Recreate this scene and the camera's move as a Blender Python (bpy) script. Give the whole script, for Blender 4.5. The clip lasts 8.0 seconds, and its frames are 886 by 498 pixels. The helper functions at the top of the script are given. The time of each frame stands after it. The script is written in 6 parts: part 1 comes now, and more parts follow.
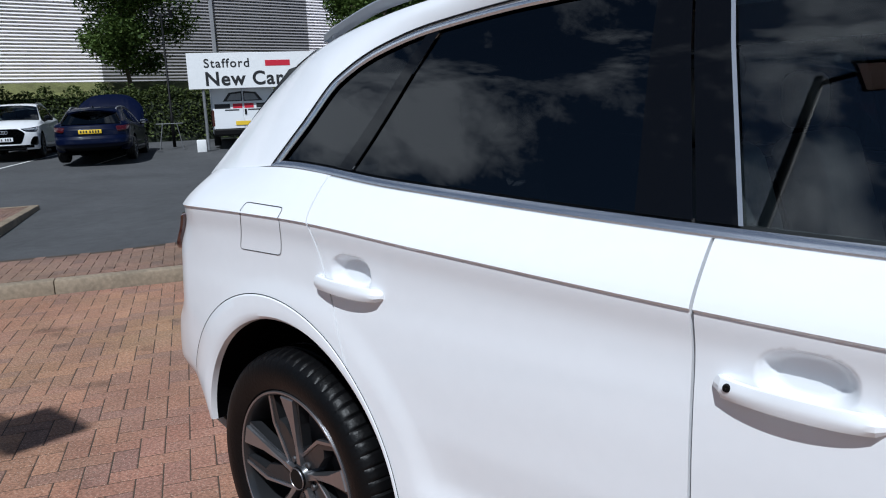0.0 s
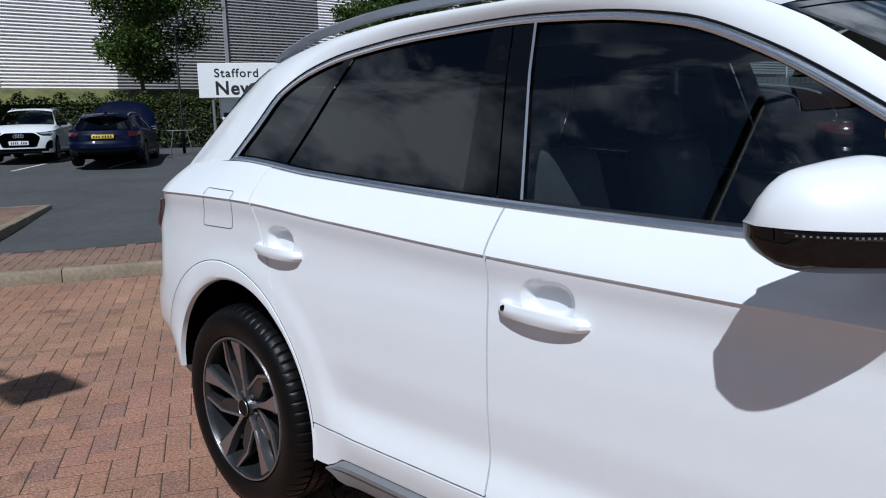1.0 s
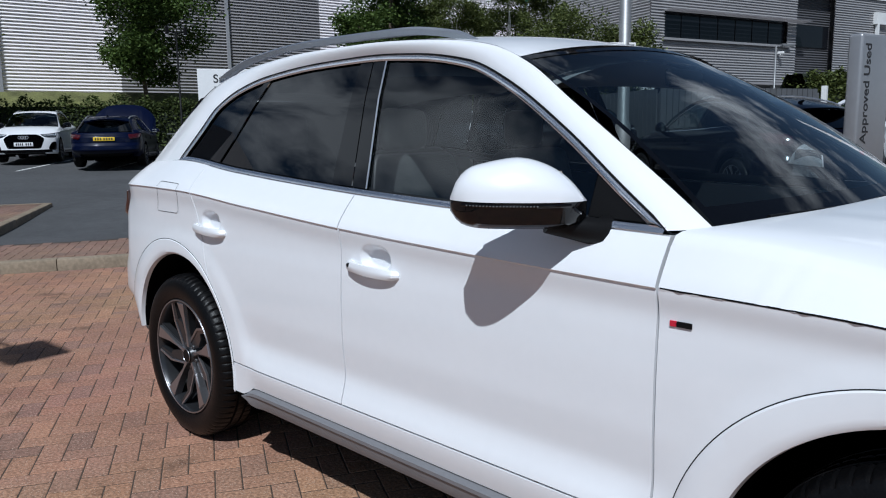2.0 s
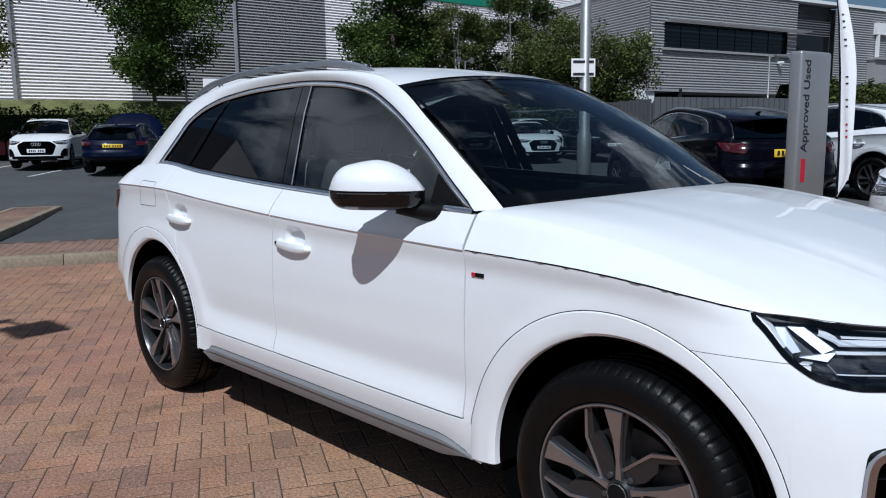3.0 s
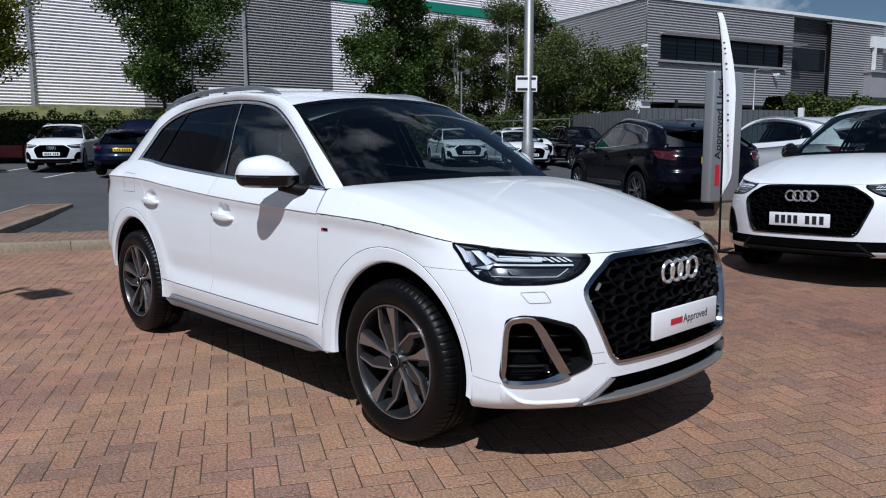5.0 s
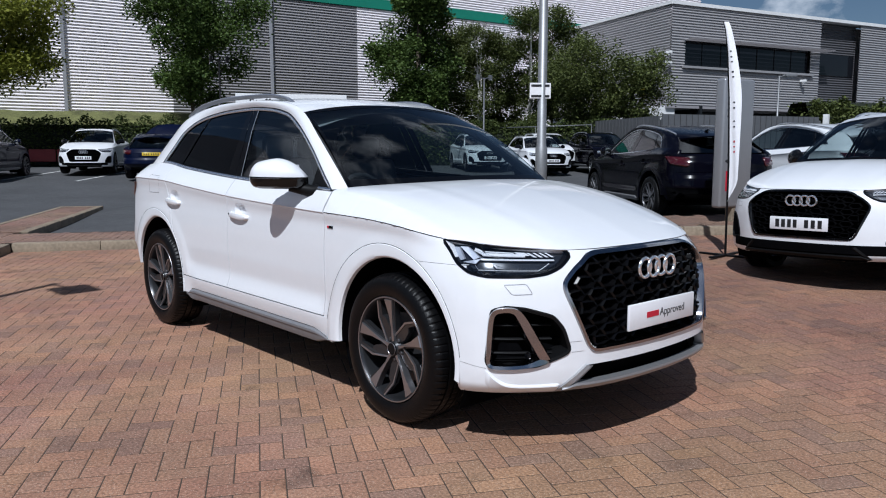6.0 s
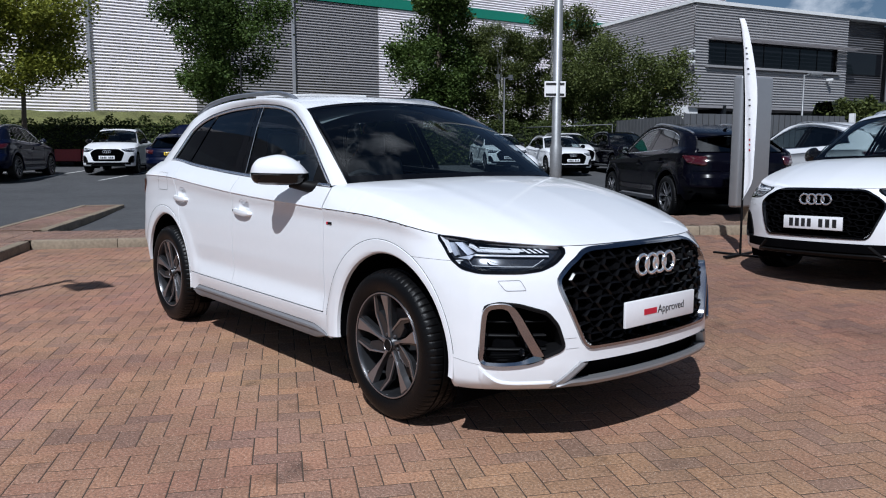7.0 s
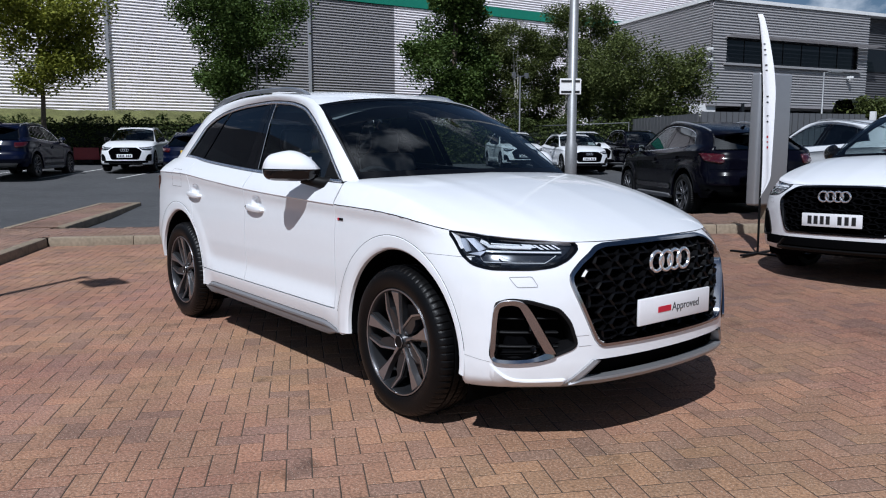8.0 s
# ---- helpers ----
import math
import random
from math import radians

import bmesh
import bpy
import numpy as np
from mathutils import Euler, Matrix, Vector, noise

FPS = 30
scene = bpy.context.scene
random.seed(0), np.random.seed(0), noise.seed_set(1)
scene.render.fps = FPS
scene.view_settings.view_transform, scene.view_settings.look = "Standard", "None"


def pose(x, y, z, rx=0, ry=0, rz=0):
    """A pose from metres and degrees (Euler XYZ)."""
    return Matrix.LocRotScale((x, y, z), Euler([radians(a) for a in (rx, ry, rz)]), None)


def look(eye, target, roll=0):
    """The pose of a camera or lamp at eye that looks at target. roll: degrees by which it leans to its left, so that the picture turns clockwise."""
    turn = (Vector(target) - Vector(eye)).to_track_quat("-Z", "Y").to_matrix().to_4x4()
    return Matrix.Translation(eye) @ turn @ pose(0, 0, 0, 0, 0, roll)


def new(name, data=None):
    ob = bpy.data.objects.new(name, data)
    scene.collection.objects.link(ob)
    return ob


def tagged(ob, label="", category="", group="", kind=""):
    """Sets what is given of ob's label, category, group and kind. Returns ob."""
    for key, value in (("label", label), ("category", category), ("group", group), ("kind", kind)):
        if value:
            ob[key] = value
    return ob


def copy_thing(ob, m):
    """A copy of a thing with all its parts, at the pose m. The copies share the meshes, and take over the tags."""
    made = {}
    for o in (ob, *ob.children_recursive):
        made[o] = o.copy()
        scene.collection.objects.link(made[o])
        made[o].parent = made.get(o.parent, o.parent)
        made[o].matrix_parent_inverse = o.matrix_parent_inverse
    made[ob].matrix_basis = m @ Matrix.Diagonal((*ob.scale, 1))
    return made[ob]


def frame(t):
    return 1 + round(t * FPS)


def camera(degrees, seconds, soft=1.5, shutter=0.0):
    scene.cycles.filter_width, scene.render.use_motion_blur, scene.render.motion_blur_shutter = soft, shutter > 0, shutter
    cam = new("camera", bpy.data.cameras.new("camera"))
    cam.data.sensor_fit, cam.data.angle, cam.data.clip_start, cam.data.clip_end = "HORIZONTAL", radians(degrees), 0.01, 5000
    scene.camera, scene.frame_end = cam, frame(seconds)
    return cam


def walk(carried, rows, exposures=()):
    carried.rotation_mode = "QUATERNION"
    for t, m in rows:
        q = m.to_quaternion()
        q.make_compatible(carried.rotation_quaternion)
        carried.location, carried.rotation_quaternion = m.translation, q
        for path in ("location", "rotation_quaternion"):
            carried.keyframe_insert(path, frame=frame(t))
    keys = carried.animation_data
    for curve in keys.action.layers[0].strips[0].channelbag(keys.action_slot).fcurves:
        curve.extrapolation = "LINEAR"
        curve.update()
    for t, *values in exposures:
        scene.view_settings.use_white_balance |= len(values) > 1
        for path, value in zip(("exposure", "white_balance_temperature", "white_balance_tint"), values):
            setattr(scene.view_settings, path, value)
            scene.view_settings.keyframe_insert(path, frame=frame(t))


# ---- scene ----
cam = camera(60.8, 8.0, 1.1)
PATH = [
    (0, (0.232, -1.967, 1.331), (-1.138, -0.554, 0.974), -2.6),
    (0.5, (0.504, -2.019, 1.323), (-0.876, -0.611, 0.987), -1.9),
    (1, (0.84, -2.152, 1.307), (-0.551, -0.752, 0.983), -1.5),
    (1.5, (1.223, -2.249, 1.321), (-0.176, -0.853, 1.011), -0.9),
    (1.7, (1.396, -2.275, 1.308), (-0.002, -0.879, 0.998), -0.9),
    (2.8, (2.274, -2.525, 1.332), (0.859, -1.142, 1.04), -0.7),
    (3, (2.454, -2.548, 1.314), (1.035, -1.169, 1.026), -0.7),
    (3.3, (2.709, -2.569, 1.324), (1.296, -1.188, 1.015), -0.4),
    (3.5, (2.89, -2.616, 1.316), (1.466, -1.24, 1.033), -0.6),
    (4, (3.273, -2.741, 1.3), (1.84, -1.374, 1.021), -0.5),
    (4.5, (3.597, -2.809, 1.294), (2.152, -1.454, 1.019), -0.4),
    (4.7, (3.722, -2.856, 1.285), (2.284, -1.493, 1.016), -0.2),
    (5.8, (4.136, -3.001, 1.286), (2.658, -1.679, 1.028), -0.1),
    (6, (4.174, -3.001, 1.279), (2.685, -1.689, 1.026), -0.0),
    (6.5, (4.219, -2.951, 1.269), (2.712, -1.661, 1.018), -0.0),
    (7, (4.244, -2.902, 1.257), (2.717, -1.635, 1.005), -0.0),
    (7.5, (4.246, -2.877, 1.246), (2.703, -1.631, 0.992), -0.1),
    (8, (4.235, -2.87, 1.241), (2.682, -1.635, 0.986), 0.0),
]
walk(cam, [(t, look(eye, target, roll)) for t, eye, target, roll in PATH], [(0.0, 0.17, 5680, 6.5), (1.5, 0.04, 5640, 6.5), (3.5, 0.08, 5640, 6.5), (4.5, 0.10, 5680, 7.5), (6.0, 0.18, 5720, 9.0), (8.0, 0.20, 5750, 9.5)])

# ---- world, sun, exposure ----
LOT = 62.3                      # heading of the kerb line, degrees
SUN_TO = Vector((0.574 * math.cos(radians(53)), -0.819 * math.cos(radians(53)), math.sin(radians(53))))
world = bpy.data.worlds.new("sky")
scene.world = world
world.use_nodes = True
wn, wl = world.node_tree.nodes, world.node_tree.links
wn.clear()
w_out = wn.new("ShaderNodeOutputWorld")
w_bg = wn.new("ShaderNodeBackground")
w_sky = wn.new("ShaderNodeTexSky")
w_sky.sky_type = "NISHITA"
w_sky.sun_disc = False
w_sky.sun_elevation = radians(53)
w_sky.sun_rotation = math.atan2(SUN_TO.x, SUN_TO.y)
w_sky.air_density, w_sky.dust_density, w_sky.ozone_density = 1.0, 0.1, 2.5
w_co = wn.new("ShaderNodeTexCoord")
w_map = wn.new("ShaderNodeMapping")
w_map.inputs["Scale"].default_value = (1.0, 1.0, 1.7)
w_map.inputs["Location"].default_value = (7.38, 8.91, 1.36)
w_noise = wn.new("ShaderNodeTexNoise")
w_noise.inputs["Scale"].default_value = 2.6
w_noise.inputs["Detail"].default_value = 9.0
w_noise.inputs["Roughness"].default_value = 0.62
w_noise.inputs["Distortion"].default_value = 0.1
w_ramp = wn.new("ShaderNodeValToRGB")
w_ramp.color_ramp.elements[0].position, w_ramp.color_ramp.elements[1].position = 0.53, 0.65
w_mix = wn.new("ShaderNodeMixRGB")
w_mix.inputs[2].default_value = (21.0, 21.4, 22.0, 1.0)
wl.new(w_co.outputs["Generated"], w_map.inputs["Vector"])
wl.new(w_map.outputs["Vector"], w_noise.inputs["Vector"])
wl.new(w_noise.outputs["Fac"], w_ramp.inputs["Fac"])
wl.new(w_ramp.outputs["Color"], w_mix.inputs[0])
wl.new(w_sky.outputs["Color"], w_mix.inputs[1])
wl.new(w_mix.outputs["Color"], w_bg.inputs["Color"])
w_bg.inputs["Strength"].default_value = 0.033
wl.new(w_bg.outputs["Background"], w_out.inputs["Surface"])

sun = new("sun", bpy.data.lights.new("sun", "SUN"))
sun.data.energy, sun.data.angle, sun.data.color = 3.95, radians(0.55), (1.0, 0.975, 0.94)
sun.matrix_world = look(SUN_TO * 60, (0, 0, 0))

# ---- materials ----


def shader(name):
    m = bpy.data.materials.new(name)
    m.use_nodes = True
    nt = m.node_tree
    return m, nt, nt.nodes["Principled BSDF"]


def plain(name, col, rough=0.5, metal=0.0, coat=0.0, spec=0.5, var=0.0, scale=8.0, bump=0.0, bscale=60.0):
    """A principled surface with a two-scale variation of its colour and a fine relief."""
    m, nt, b = shader(name)
    b.inputs["Base Color"].default_value = (*col, 1)
    b.inputs["Roughness"].default_value = rough
    b.inputs["Metallic"].default_value = metal
    b.inputs["Coat Weight"].default_value = coat
    b.inputs["Coat Roughness"].default_value = 0.03
    b.inputs["Specular IOR Level"].default_value = spec
    co = nt.nodes.new("ShaderNodeTexCoord")
    if var:
        n1, n2 = nt.nodes.new("ShaderNodeTexNoise"), nt.nodes.new("ShaderNodeTexNoise")
        n1.inputs["Scale"].default_value, n2.inputs["Scale"].default_value = scale, scale * 9
        n1.inputs["Detail"].default_value, n2.inputs["Detail"].default_value = 6, 4
        mx = nt.nodes.new("ShaderNodeMath")
        mx.operation = "ADD"
        mr = nt.nodes.new("ShaderNodeMapRange")
        mr.inputs[1].default_value, mr.inputs[2].default_value = 0.7, 1.3
        mr.inputs[3].default_value, mr.inputs[4].default_value = 1 - var, 1 + var
        hsv = nt.nodes.new("ShaderNodeHueSaturation")
        hsv.inputs["Color"].default_value = (*col, 1)
        for n in (n1, n2):
            nt.links.new(co.outputs["Object"], n.inputs["Vector"])
        nt.links.new(n1.outputs["Fac"], mx.inputs[0])
        nt.links.new(n2.outputs["Fac"], mx.inputs[1])
        nt.links.new(mx.outputs[0], mr.inputs[0])
        nt.links.new(mr.outputs[0], hsv.inputs["Value"])
        nt.links.new(hsv.outputs["Color"], b.inputs["Base Color"])
    if bump:
        n3, bp = nt.nodes.new("ShaderNodeTexNoise"), nt.nodes.new("ShaderNodeBump")
        n3.inputs["Scale"].default_value, n3.inputs["Detail"].default_value = bscale, 5
        bp.inputs["Strength"].default_value, bp.inputs["Distance"].default_value = bump, 0.01
        nt.links.new(co.outputs["Object"], n3.inputs["Vector"])
        nt.links.new(n3.outputs["Fac"], bp.inputs["Height"])
        nt.links.new(bp.outputs["Normal"], b.inputs["Normal"])
    return m


def glass(name, tint, rough=0.0, f0=0.07):
    """Thin tinted glass: it tints what lies behind, and its gloss grows towards grazing angles."""
    m, nt, b = shader(name)
    nt.nodes.remove(b)
    out = nt.nodes["Material Output"]
    tr, gl, lw, mx = (nt.nodes.new(k) for k in ("ShaderNodeBsdfTransparent", "ShaderNodeBsdfGlossy", "ShaderNodeLayerWeight", "ShaderNodeMixShader"))
    tr.inputs["Color"].default_value = (*tint, 1)
    gl.inputs["Roughness"].default_value = rough
    gl.inputs["Color"].default_value = (1, 1, 1, 1)
    lw.inputs["Blend"].default_value = 0.5
    pw, fac = nt.nodes.new("ShaderNodeMath"), nt.nodes.new("ShaderNodeMapRange")
    pw.operation = "POWER"
    pw.inputs[1].default_value = 5.0
    fac.inputs[3].default_value, fac.inputs[4].default_value = f0, 1.0
    nt.links.new(lw.outputs["Facing"], pw.inputs[0])
    nt.links.new(pw.outputs[0], fac.inputs[0])
    nt.links.new(fac.outputs[0], mx.inputs[0])
    nt.links.new(tr.outputs[0], mx.inputs[1])
    nt.links.new(gl.outputs[0], mx.inputs[2])
    nt.links.new(mx.outputs[0], out.inputs["Surface"])
    return m


def paver(name, per_object, tone=1.0):
    """Clay paver: its own tone, speckled grain, worn pale edges and wide stains."""
    m, nt, b = shader(name)
    N, K = nt.nodes.new, nt.links.new
    src = N("ShaderNodeObjectInfo") if per_object else N("ShaderNodeNewGeometry")
    rnd = src.outputs["Random" if per_object else "Random Per Island"]
    ramp = N("ShaderNodeValToRGB")
    cr = ramp.color_ramp
    cr.elements[0].position, cr.elements[0].color = 0.0, (0.235, 0.134, 0.096, 1)
    cr.elements[1].position, cr.elements[1].color = 1.0, (0.385, 0.204, 0.125, 1)
    for p, c in ((0.06, (0.268, 0.154, 0.111)), (0.2, (0.300, 0.165, 0.111)), (0.35, (0.318, 0.177, 0.110)), (0.5, (0.312, 0.163, 0.106)), (0.65, (0.338, 0.182, 0.110)), (0.8, (0.322, 0.175, 0.118)), (0.92, (0.358, 0.186, 0.112))):
        e = cr.elements.new(p)
        e.color = (*c, 1)
    K(rnd, ramp.inputs["Fac"])
    geo = N("ShaderNodeNewGeometry")
    fine, wide, grit = N("ShaderNodeTexNoise"), N("ShaderNodeTexNoise"), N("ShaderNodeTexVoronoi")
    fine.inputs["Scale"].default_value, fine.inputs["Detail"].default_value = 80, 6
    wide.inputs["Scale"].default_value, wide.inputs["Detail"].default_value = 0.9, 7
    wide.inputs["Roughness"].default_value = 0.62
    grit.inputs["Scale"].default_value = 105
    for n in (fine, wide, grit):
        K(geo.outputs["Position"], n.inputs["Vector"])
    f1 = N("ShaderNodeMapRange")
    f1.inputs[1].default_value, f1.inputs[2].default_value, f1.inputs[3].default_value, f1.inputs[4].default_value = 0.3, 0.7, 0.56, 1.44
    K(fine.outputs["Fac"], f1.inputs[0])
    f2 = N("ShaderNodeMapRange")
    f2.inputs[1].default_value, f2.inputs[2].default_value, f2.inputs[3].default_value, f2.inputs[4].default_value = 0.32, 0.62, 0.74, 1.14
    K(wide.outputs["Fac"], f2.inputs[0])
    blot, f3 = N("ShaderNodeTexNoise"), N("ShaderNodeMapRange")
    blot.inputs["Scale"].default_value, blot.inputs["Detail"].default_value, blot.inputs["Roughness"].default_value = 2.3, 8, 0.6
    f2.inputs[3].default_value, f2.inputs[4].default_value = 0.66 * tone, 1.02 * tone
    K(geo.outputs["Position"], blot.inputs["Vector"])
    f3.inputs[1].default_value, f3.inputs[2].default_value, f3.inputs[3].default_value, f3.inputs[4].default_value = 0.60, 0.70, 1.0, 0.52
    K(blot.outputs["Fac"], f3.inputs[0])
    # darker tone towards the far side of the bays, with a ragged border
    sep, rag, far_tone = N("ShaderNodeSeparateXYZ"), N("ShaderNodeMath"), N("ShaderNodeMapRange")
    rag.operation = "MULTIPLY_ADD"
    rag.inputs[1].default_value = 2.4
    K(geo.outputs["Position"], sep.inputs[0])
    K(wide.outputs["Fac"], rag.inputs[0])
    K(sep.outputs["Y"], rag.inputs[2])
    far_tone.interpolation_type = "SMOOTHSTEP"
    far_tone.inputs[1].default_value, far_tone.inputs[2].default_value, far_tone.inputs[3].default_value, far_tone.inputs[4].default_value = 1.4, 3.8, 1.0, 0.74
    K(rag.outputs[0], far_tone.inputs[0])
    mul, mul0 = N("ShaderNodeMath"), N("ShaderNodeMath")
    mul.operation = mul0.operation = "MULTIPLY"
    K(f1.outputs[0], mul0.inputs[0])
    K(f2.outputs[0], mul0.inputs[1])
    K(mul0.outputs[0], mul.inputs[0])
    blot_tone = N("ShaderNodeMath")
    blot_tone.operation = "MULTIPLY"
    K(f3.outputs[0], blot_tone.inputs[0])
    K(far_tone.outputs[0], blot_tone.inputs[1])
    K(blot_tone.outputs[0], mul.inputs[1])
    hsv = N("ShaderNodeHueSaturation")
    hsv.inputs["Saturation"].default_value = 0.99 if tone == 1.0 else 0.85
    drift, hue = N("ShaderNodeTexNoise"), N("ShaderNodeMapRange")
    drift.inputs["Scale"].default_value, drift.inputs["Detail"].default_value = 0.55, 3
    hue.inputs[1].default_value, hue.inputs[2].default_value, hue.inputs[3].default_value, hue.inputs[4].default_value = 0.35, 0.65, 0.489, 0.511
    K(geo.outputs["Position"], drift.inputs["Vector"])
    K(drift.outputs["Fac"], hue.inputs[0])
    K(hue.outputs[0], hsv.inputs["Hue"])
    K(ramp.outputs["Color"], hsv.inputs["Color"])
    K(mul.outputs[0], hsv.inputs["Value"])
    speck = N("ShaderNodeMapRange")
    speck.inputs[1].default_value, speck.inputs[2].default_value, speck.inputs[3].default_value, speck.inputs[4].default_value = 0.10, 0.28, 0.65, 0.0
    K(grit.outputs["Distance"], speck.inputs[0])
    mix = N("ShaderNodeMixRGB")
    mix.inputs[2].default_value = (0.60, 0.47, 0.37, 1)
    K(speck.outputs[0], mix.inputs[0])
    K(hsv.outputs["Color"], mix.inputs[1])
    K(mix.outputs["Color"], b.inputs["Base Color"])
    b.inputs["Roughness"].default_value = 0.82
    b.inputs["Specular IOR Level"].default_value = 0.35
    bp = N("ShaderNodeBump")
    bp.inputs["Strength"].default_value, bp.inputs["Distance"].default_value = 0.5, 0.004
    K(fine.outputs["Fac"], bp.inputs["Height"])
    K(bp.outputs["Normal"], b.inputs["Normal"])
    return m


M_WHITE = plain("white_car_paint", (0.76, 0.77, 0.79), 0.36, coat=0.7, var=0.012, scale=3)
M_BLACKP = plain("black_car_paint", (0.002, 0.002, 0.005), 0.18, coat=0.18, spec=0.05, var=0.1, scale=3)
M_BLUEP = plain("blue_car_paint", (0.002, 0.004, 0.018), 0.35, coat=0.30, spec=0.05, var=0.1, scale=3)
M_TYRE = plain("tyre_rubber", (0.0022, 0.0022, 0.0026), 0.42, spec=0.20, var=0.3, scale=14, bump=0.12, bscale=120)
M_TRIM = plain("black_trim", (0.005, 0.005, 0.0055), 0.5, spec=0.14, var=0.1)
M_GLOSSK = plain("gloss_black", (0.003, 0.003, 0.0035), 0.03, spec=0.4)
M_GRILLE = plain("grille_plastic", (0.003, 0.003, 0.0035), 0.22, spec=0.16, var=0.1)
M_WELL = plain("wheel_well", (0.0025, 0.0025, 0.003), 0.95, spec=0.02, var=0.2)
M_CHROME = plain("satin_chrome", (0.72, 0.73, 0.76), 0.30, metal=0.9, var=0.03)
M_WTRIM = plain("bright_window_trim", (0.86, 0.87, 0.90), 0.22, metal=0.95)
M_BLADE = plain("polished_trim", (0.36, 0.36, 0.38), 0.14, metal=1.0, var=0.03)
M_BRIGHT = plain("bright_chrome", (0.8, 0.8, 0.82), 0.16, metal=0.85)
M_SILVER = plain("matt_silver_trim", (0.36, 0.36, 0.37), 0.42, metal=0.7, var=0.05)
M_SILLIN = plain("grey_sill_trim", (0.20, 0.20, 0.21), 0.45, metal=0.25, var=0.05)
M_RIMFACE = plain("machined_alloy", (0.34, 0.34, 0.36), 0.28, metal=0.9, var=0.06, scale=30)
M_RIMDARK = plain("grey_alloy", (0.030, 0.031, 0.034), 0.35, metal=0.5, coat=0.3, var=0.08)
M_BRAKE = plain("brake_steel", (0.10, 0.10, 0.105), 0.5, metal=0.8, var=0.15, scale=20)
M_GLASS = glass("clear_car_glass", (0.58, 0.66, 0.68), 0.0, 0.06)
M_DOORG = glass("front_door_glass", (0.70, 0.76, 0.75), 0.0, 0.075)
M_PRIV = glass("privacy_glass", (0.028, 0.032, 0.036))
M_LENS = glass("lamp_lens", (0.93, 0.94, 0.95))
M_DRL = plain("lamp_light_guide", (0.72, 0.74, 0.78), 0.15, coat=1.0)
M_REFL = plain("lamp_reflector", (0.40, 0.43, 0.50), 0.38, metal=0.35, coat=0.5)
M_LAMPIN = plain("lamp_housing", (0.03, 0.033, 0.04), 0.2, metal=0.4, coat=0.6)
M_RED = plain("red_lamp_plastic", (0.045, 0.0015, 0.003), 0.12, coat=1.0)
M_SEAT = plain("dark_leather", (0.06, 0.06, 0.063), 0.55, var=0.2, bump=0.1)
M_DASH = plain("dash_plastic", (0.018, 0.018, 0.02), 0.6, var=0.15)
M_LINING = plain("grey_headlining", (0.30, 0.30, 0.30), 0.9, var=0.06, scale=6)
M_PLATE = plain("white_plate_plastic", (0.78, 0.78, 0.80), 0.35, var=0.02)
M_YPLATE = plain("yellow_plate_plastic", (0.75, 0.50, 0.03), 0.4, var=0.02)
M_INK = plain("black_ink", (0.015, 0.015, 0.017), 0.5)
M_REDINK = plain("red_ink", (0.52, 0.012, 0.035), 0.5)
M_BRICK1 = paver("clay_paver_single", True)
M_BRICKN = paver("clay_paver_field", False)
M_BRICKS = paver("weathered_strip_paver", False, 0.72)
M_SAND = plain("joint_sand", (0.056, 0.039, 0.027), 0.95, var=0.35, scale=6, bump=0.4)
M_KERB = plain("concrete_kerb", (0.225, 0.178, 0.125), 0.88, var=0.28, scale=3.2, bump=0.35, bscale=90)
M_ASPH = plain("asphalt", (0.060, 0.061, 0.064), 0.88, var=0.22, scale=0.7, bump=0.6, bscale=140)
M_LINE = plain("road_marking_white", (0.62, 0.62, 0.60), 0.7, var=0.18, scale=4)
M_CLADW = plain("white_metal_cladding", (0.90, 0.85, 0.86), 0.42, metal=0.1, var=0.05, scale=0.25)
M_CLADD = plain("grey_metal_cladding", (0.335, 0.318, 0.325), 0.45, metal=0.2, var=0.06, scale=0.25)
M_CLADM = plain("silver_grey_cladding", (0.395, 0.382, 0.385), 0.42, metal=0.35, var=0.05, scale=0.25)
M_CLADK = plain("charcoal_cladding", (0.105, 0.102, 0.108), 0.45, metal=0.2, var=0.06, scale=0.25)
M_PIPE = plain("grey_downpipe", (0.30, 0.30, 0.32), 0.5, var=0.08, scale=0.6)
M_GREEN = plain("green_fascia", (0.015, 0.20, 0.13), 0.45, var=0.06, scale=0.4)
M_RENDERW = plain("white_render", (0.72, 0.72, 0.71), 0.8, var=0.07, scale=1.2)
M_FENCE = plain("grey_steel_fence", (0.115, 0.118, 0.125), 0.5, metal=0.2, var=0.08, scale=1)
M_GALV = plain("galvanised_steel", (0.26, 0.265, 0.27), 0.5, metal=0.6, var=0.16, scale=7)
M_WINDK = plain("dark_window_glass", (0.010, 0.011, 0.014), 0.05, spec=0.35)
M_BARK = plain("bark", (0.10, 0.078, 0.056), 0.95, var=0.35, scale=9, bump=0.6, bscale=40)
M_BIRCH = plain("birch_bark", (0.52, 0.50, 0.46), 0.85, var=0.3, scale=6, bump=0.3)
M_PILLAR = plain("silver_sign_panel", (0.33, 0.335, 0.35), 0.36, metal=0.5, var=0.03, scale=1.5)
M_FLAG = plain("white_flag_cloth", (0.78, 0.78, 0.80), 0.85, var=0.04, scale=5, bump=0.15)
M_SIGN = plain("white_sign_panel", (0.80, 0.80, 0.80), 0.5, var=0.03, scale=1.5)
M_GRASS = plain("rough_grass", (0.115, 0.118, 0.040), 0.95, var=0.45, scale=1.6, bump=0.8, bscale=25)
M_CORE = plain("hedge_inner_shade", (0.010, 0.015, 0.007), 0.95, var=0.4, scale=3)
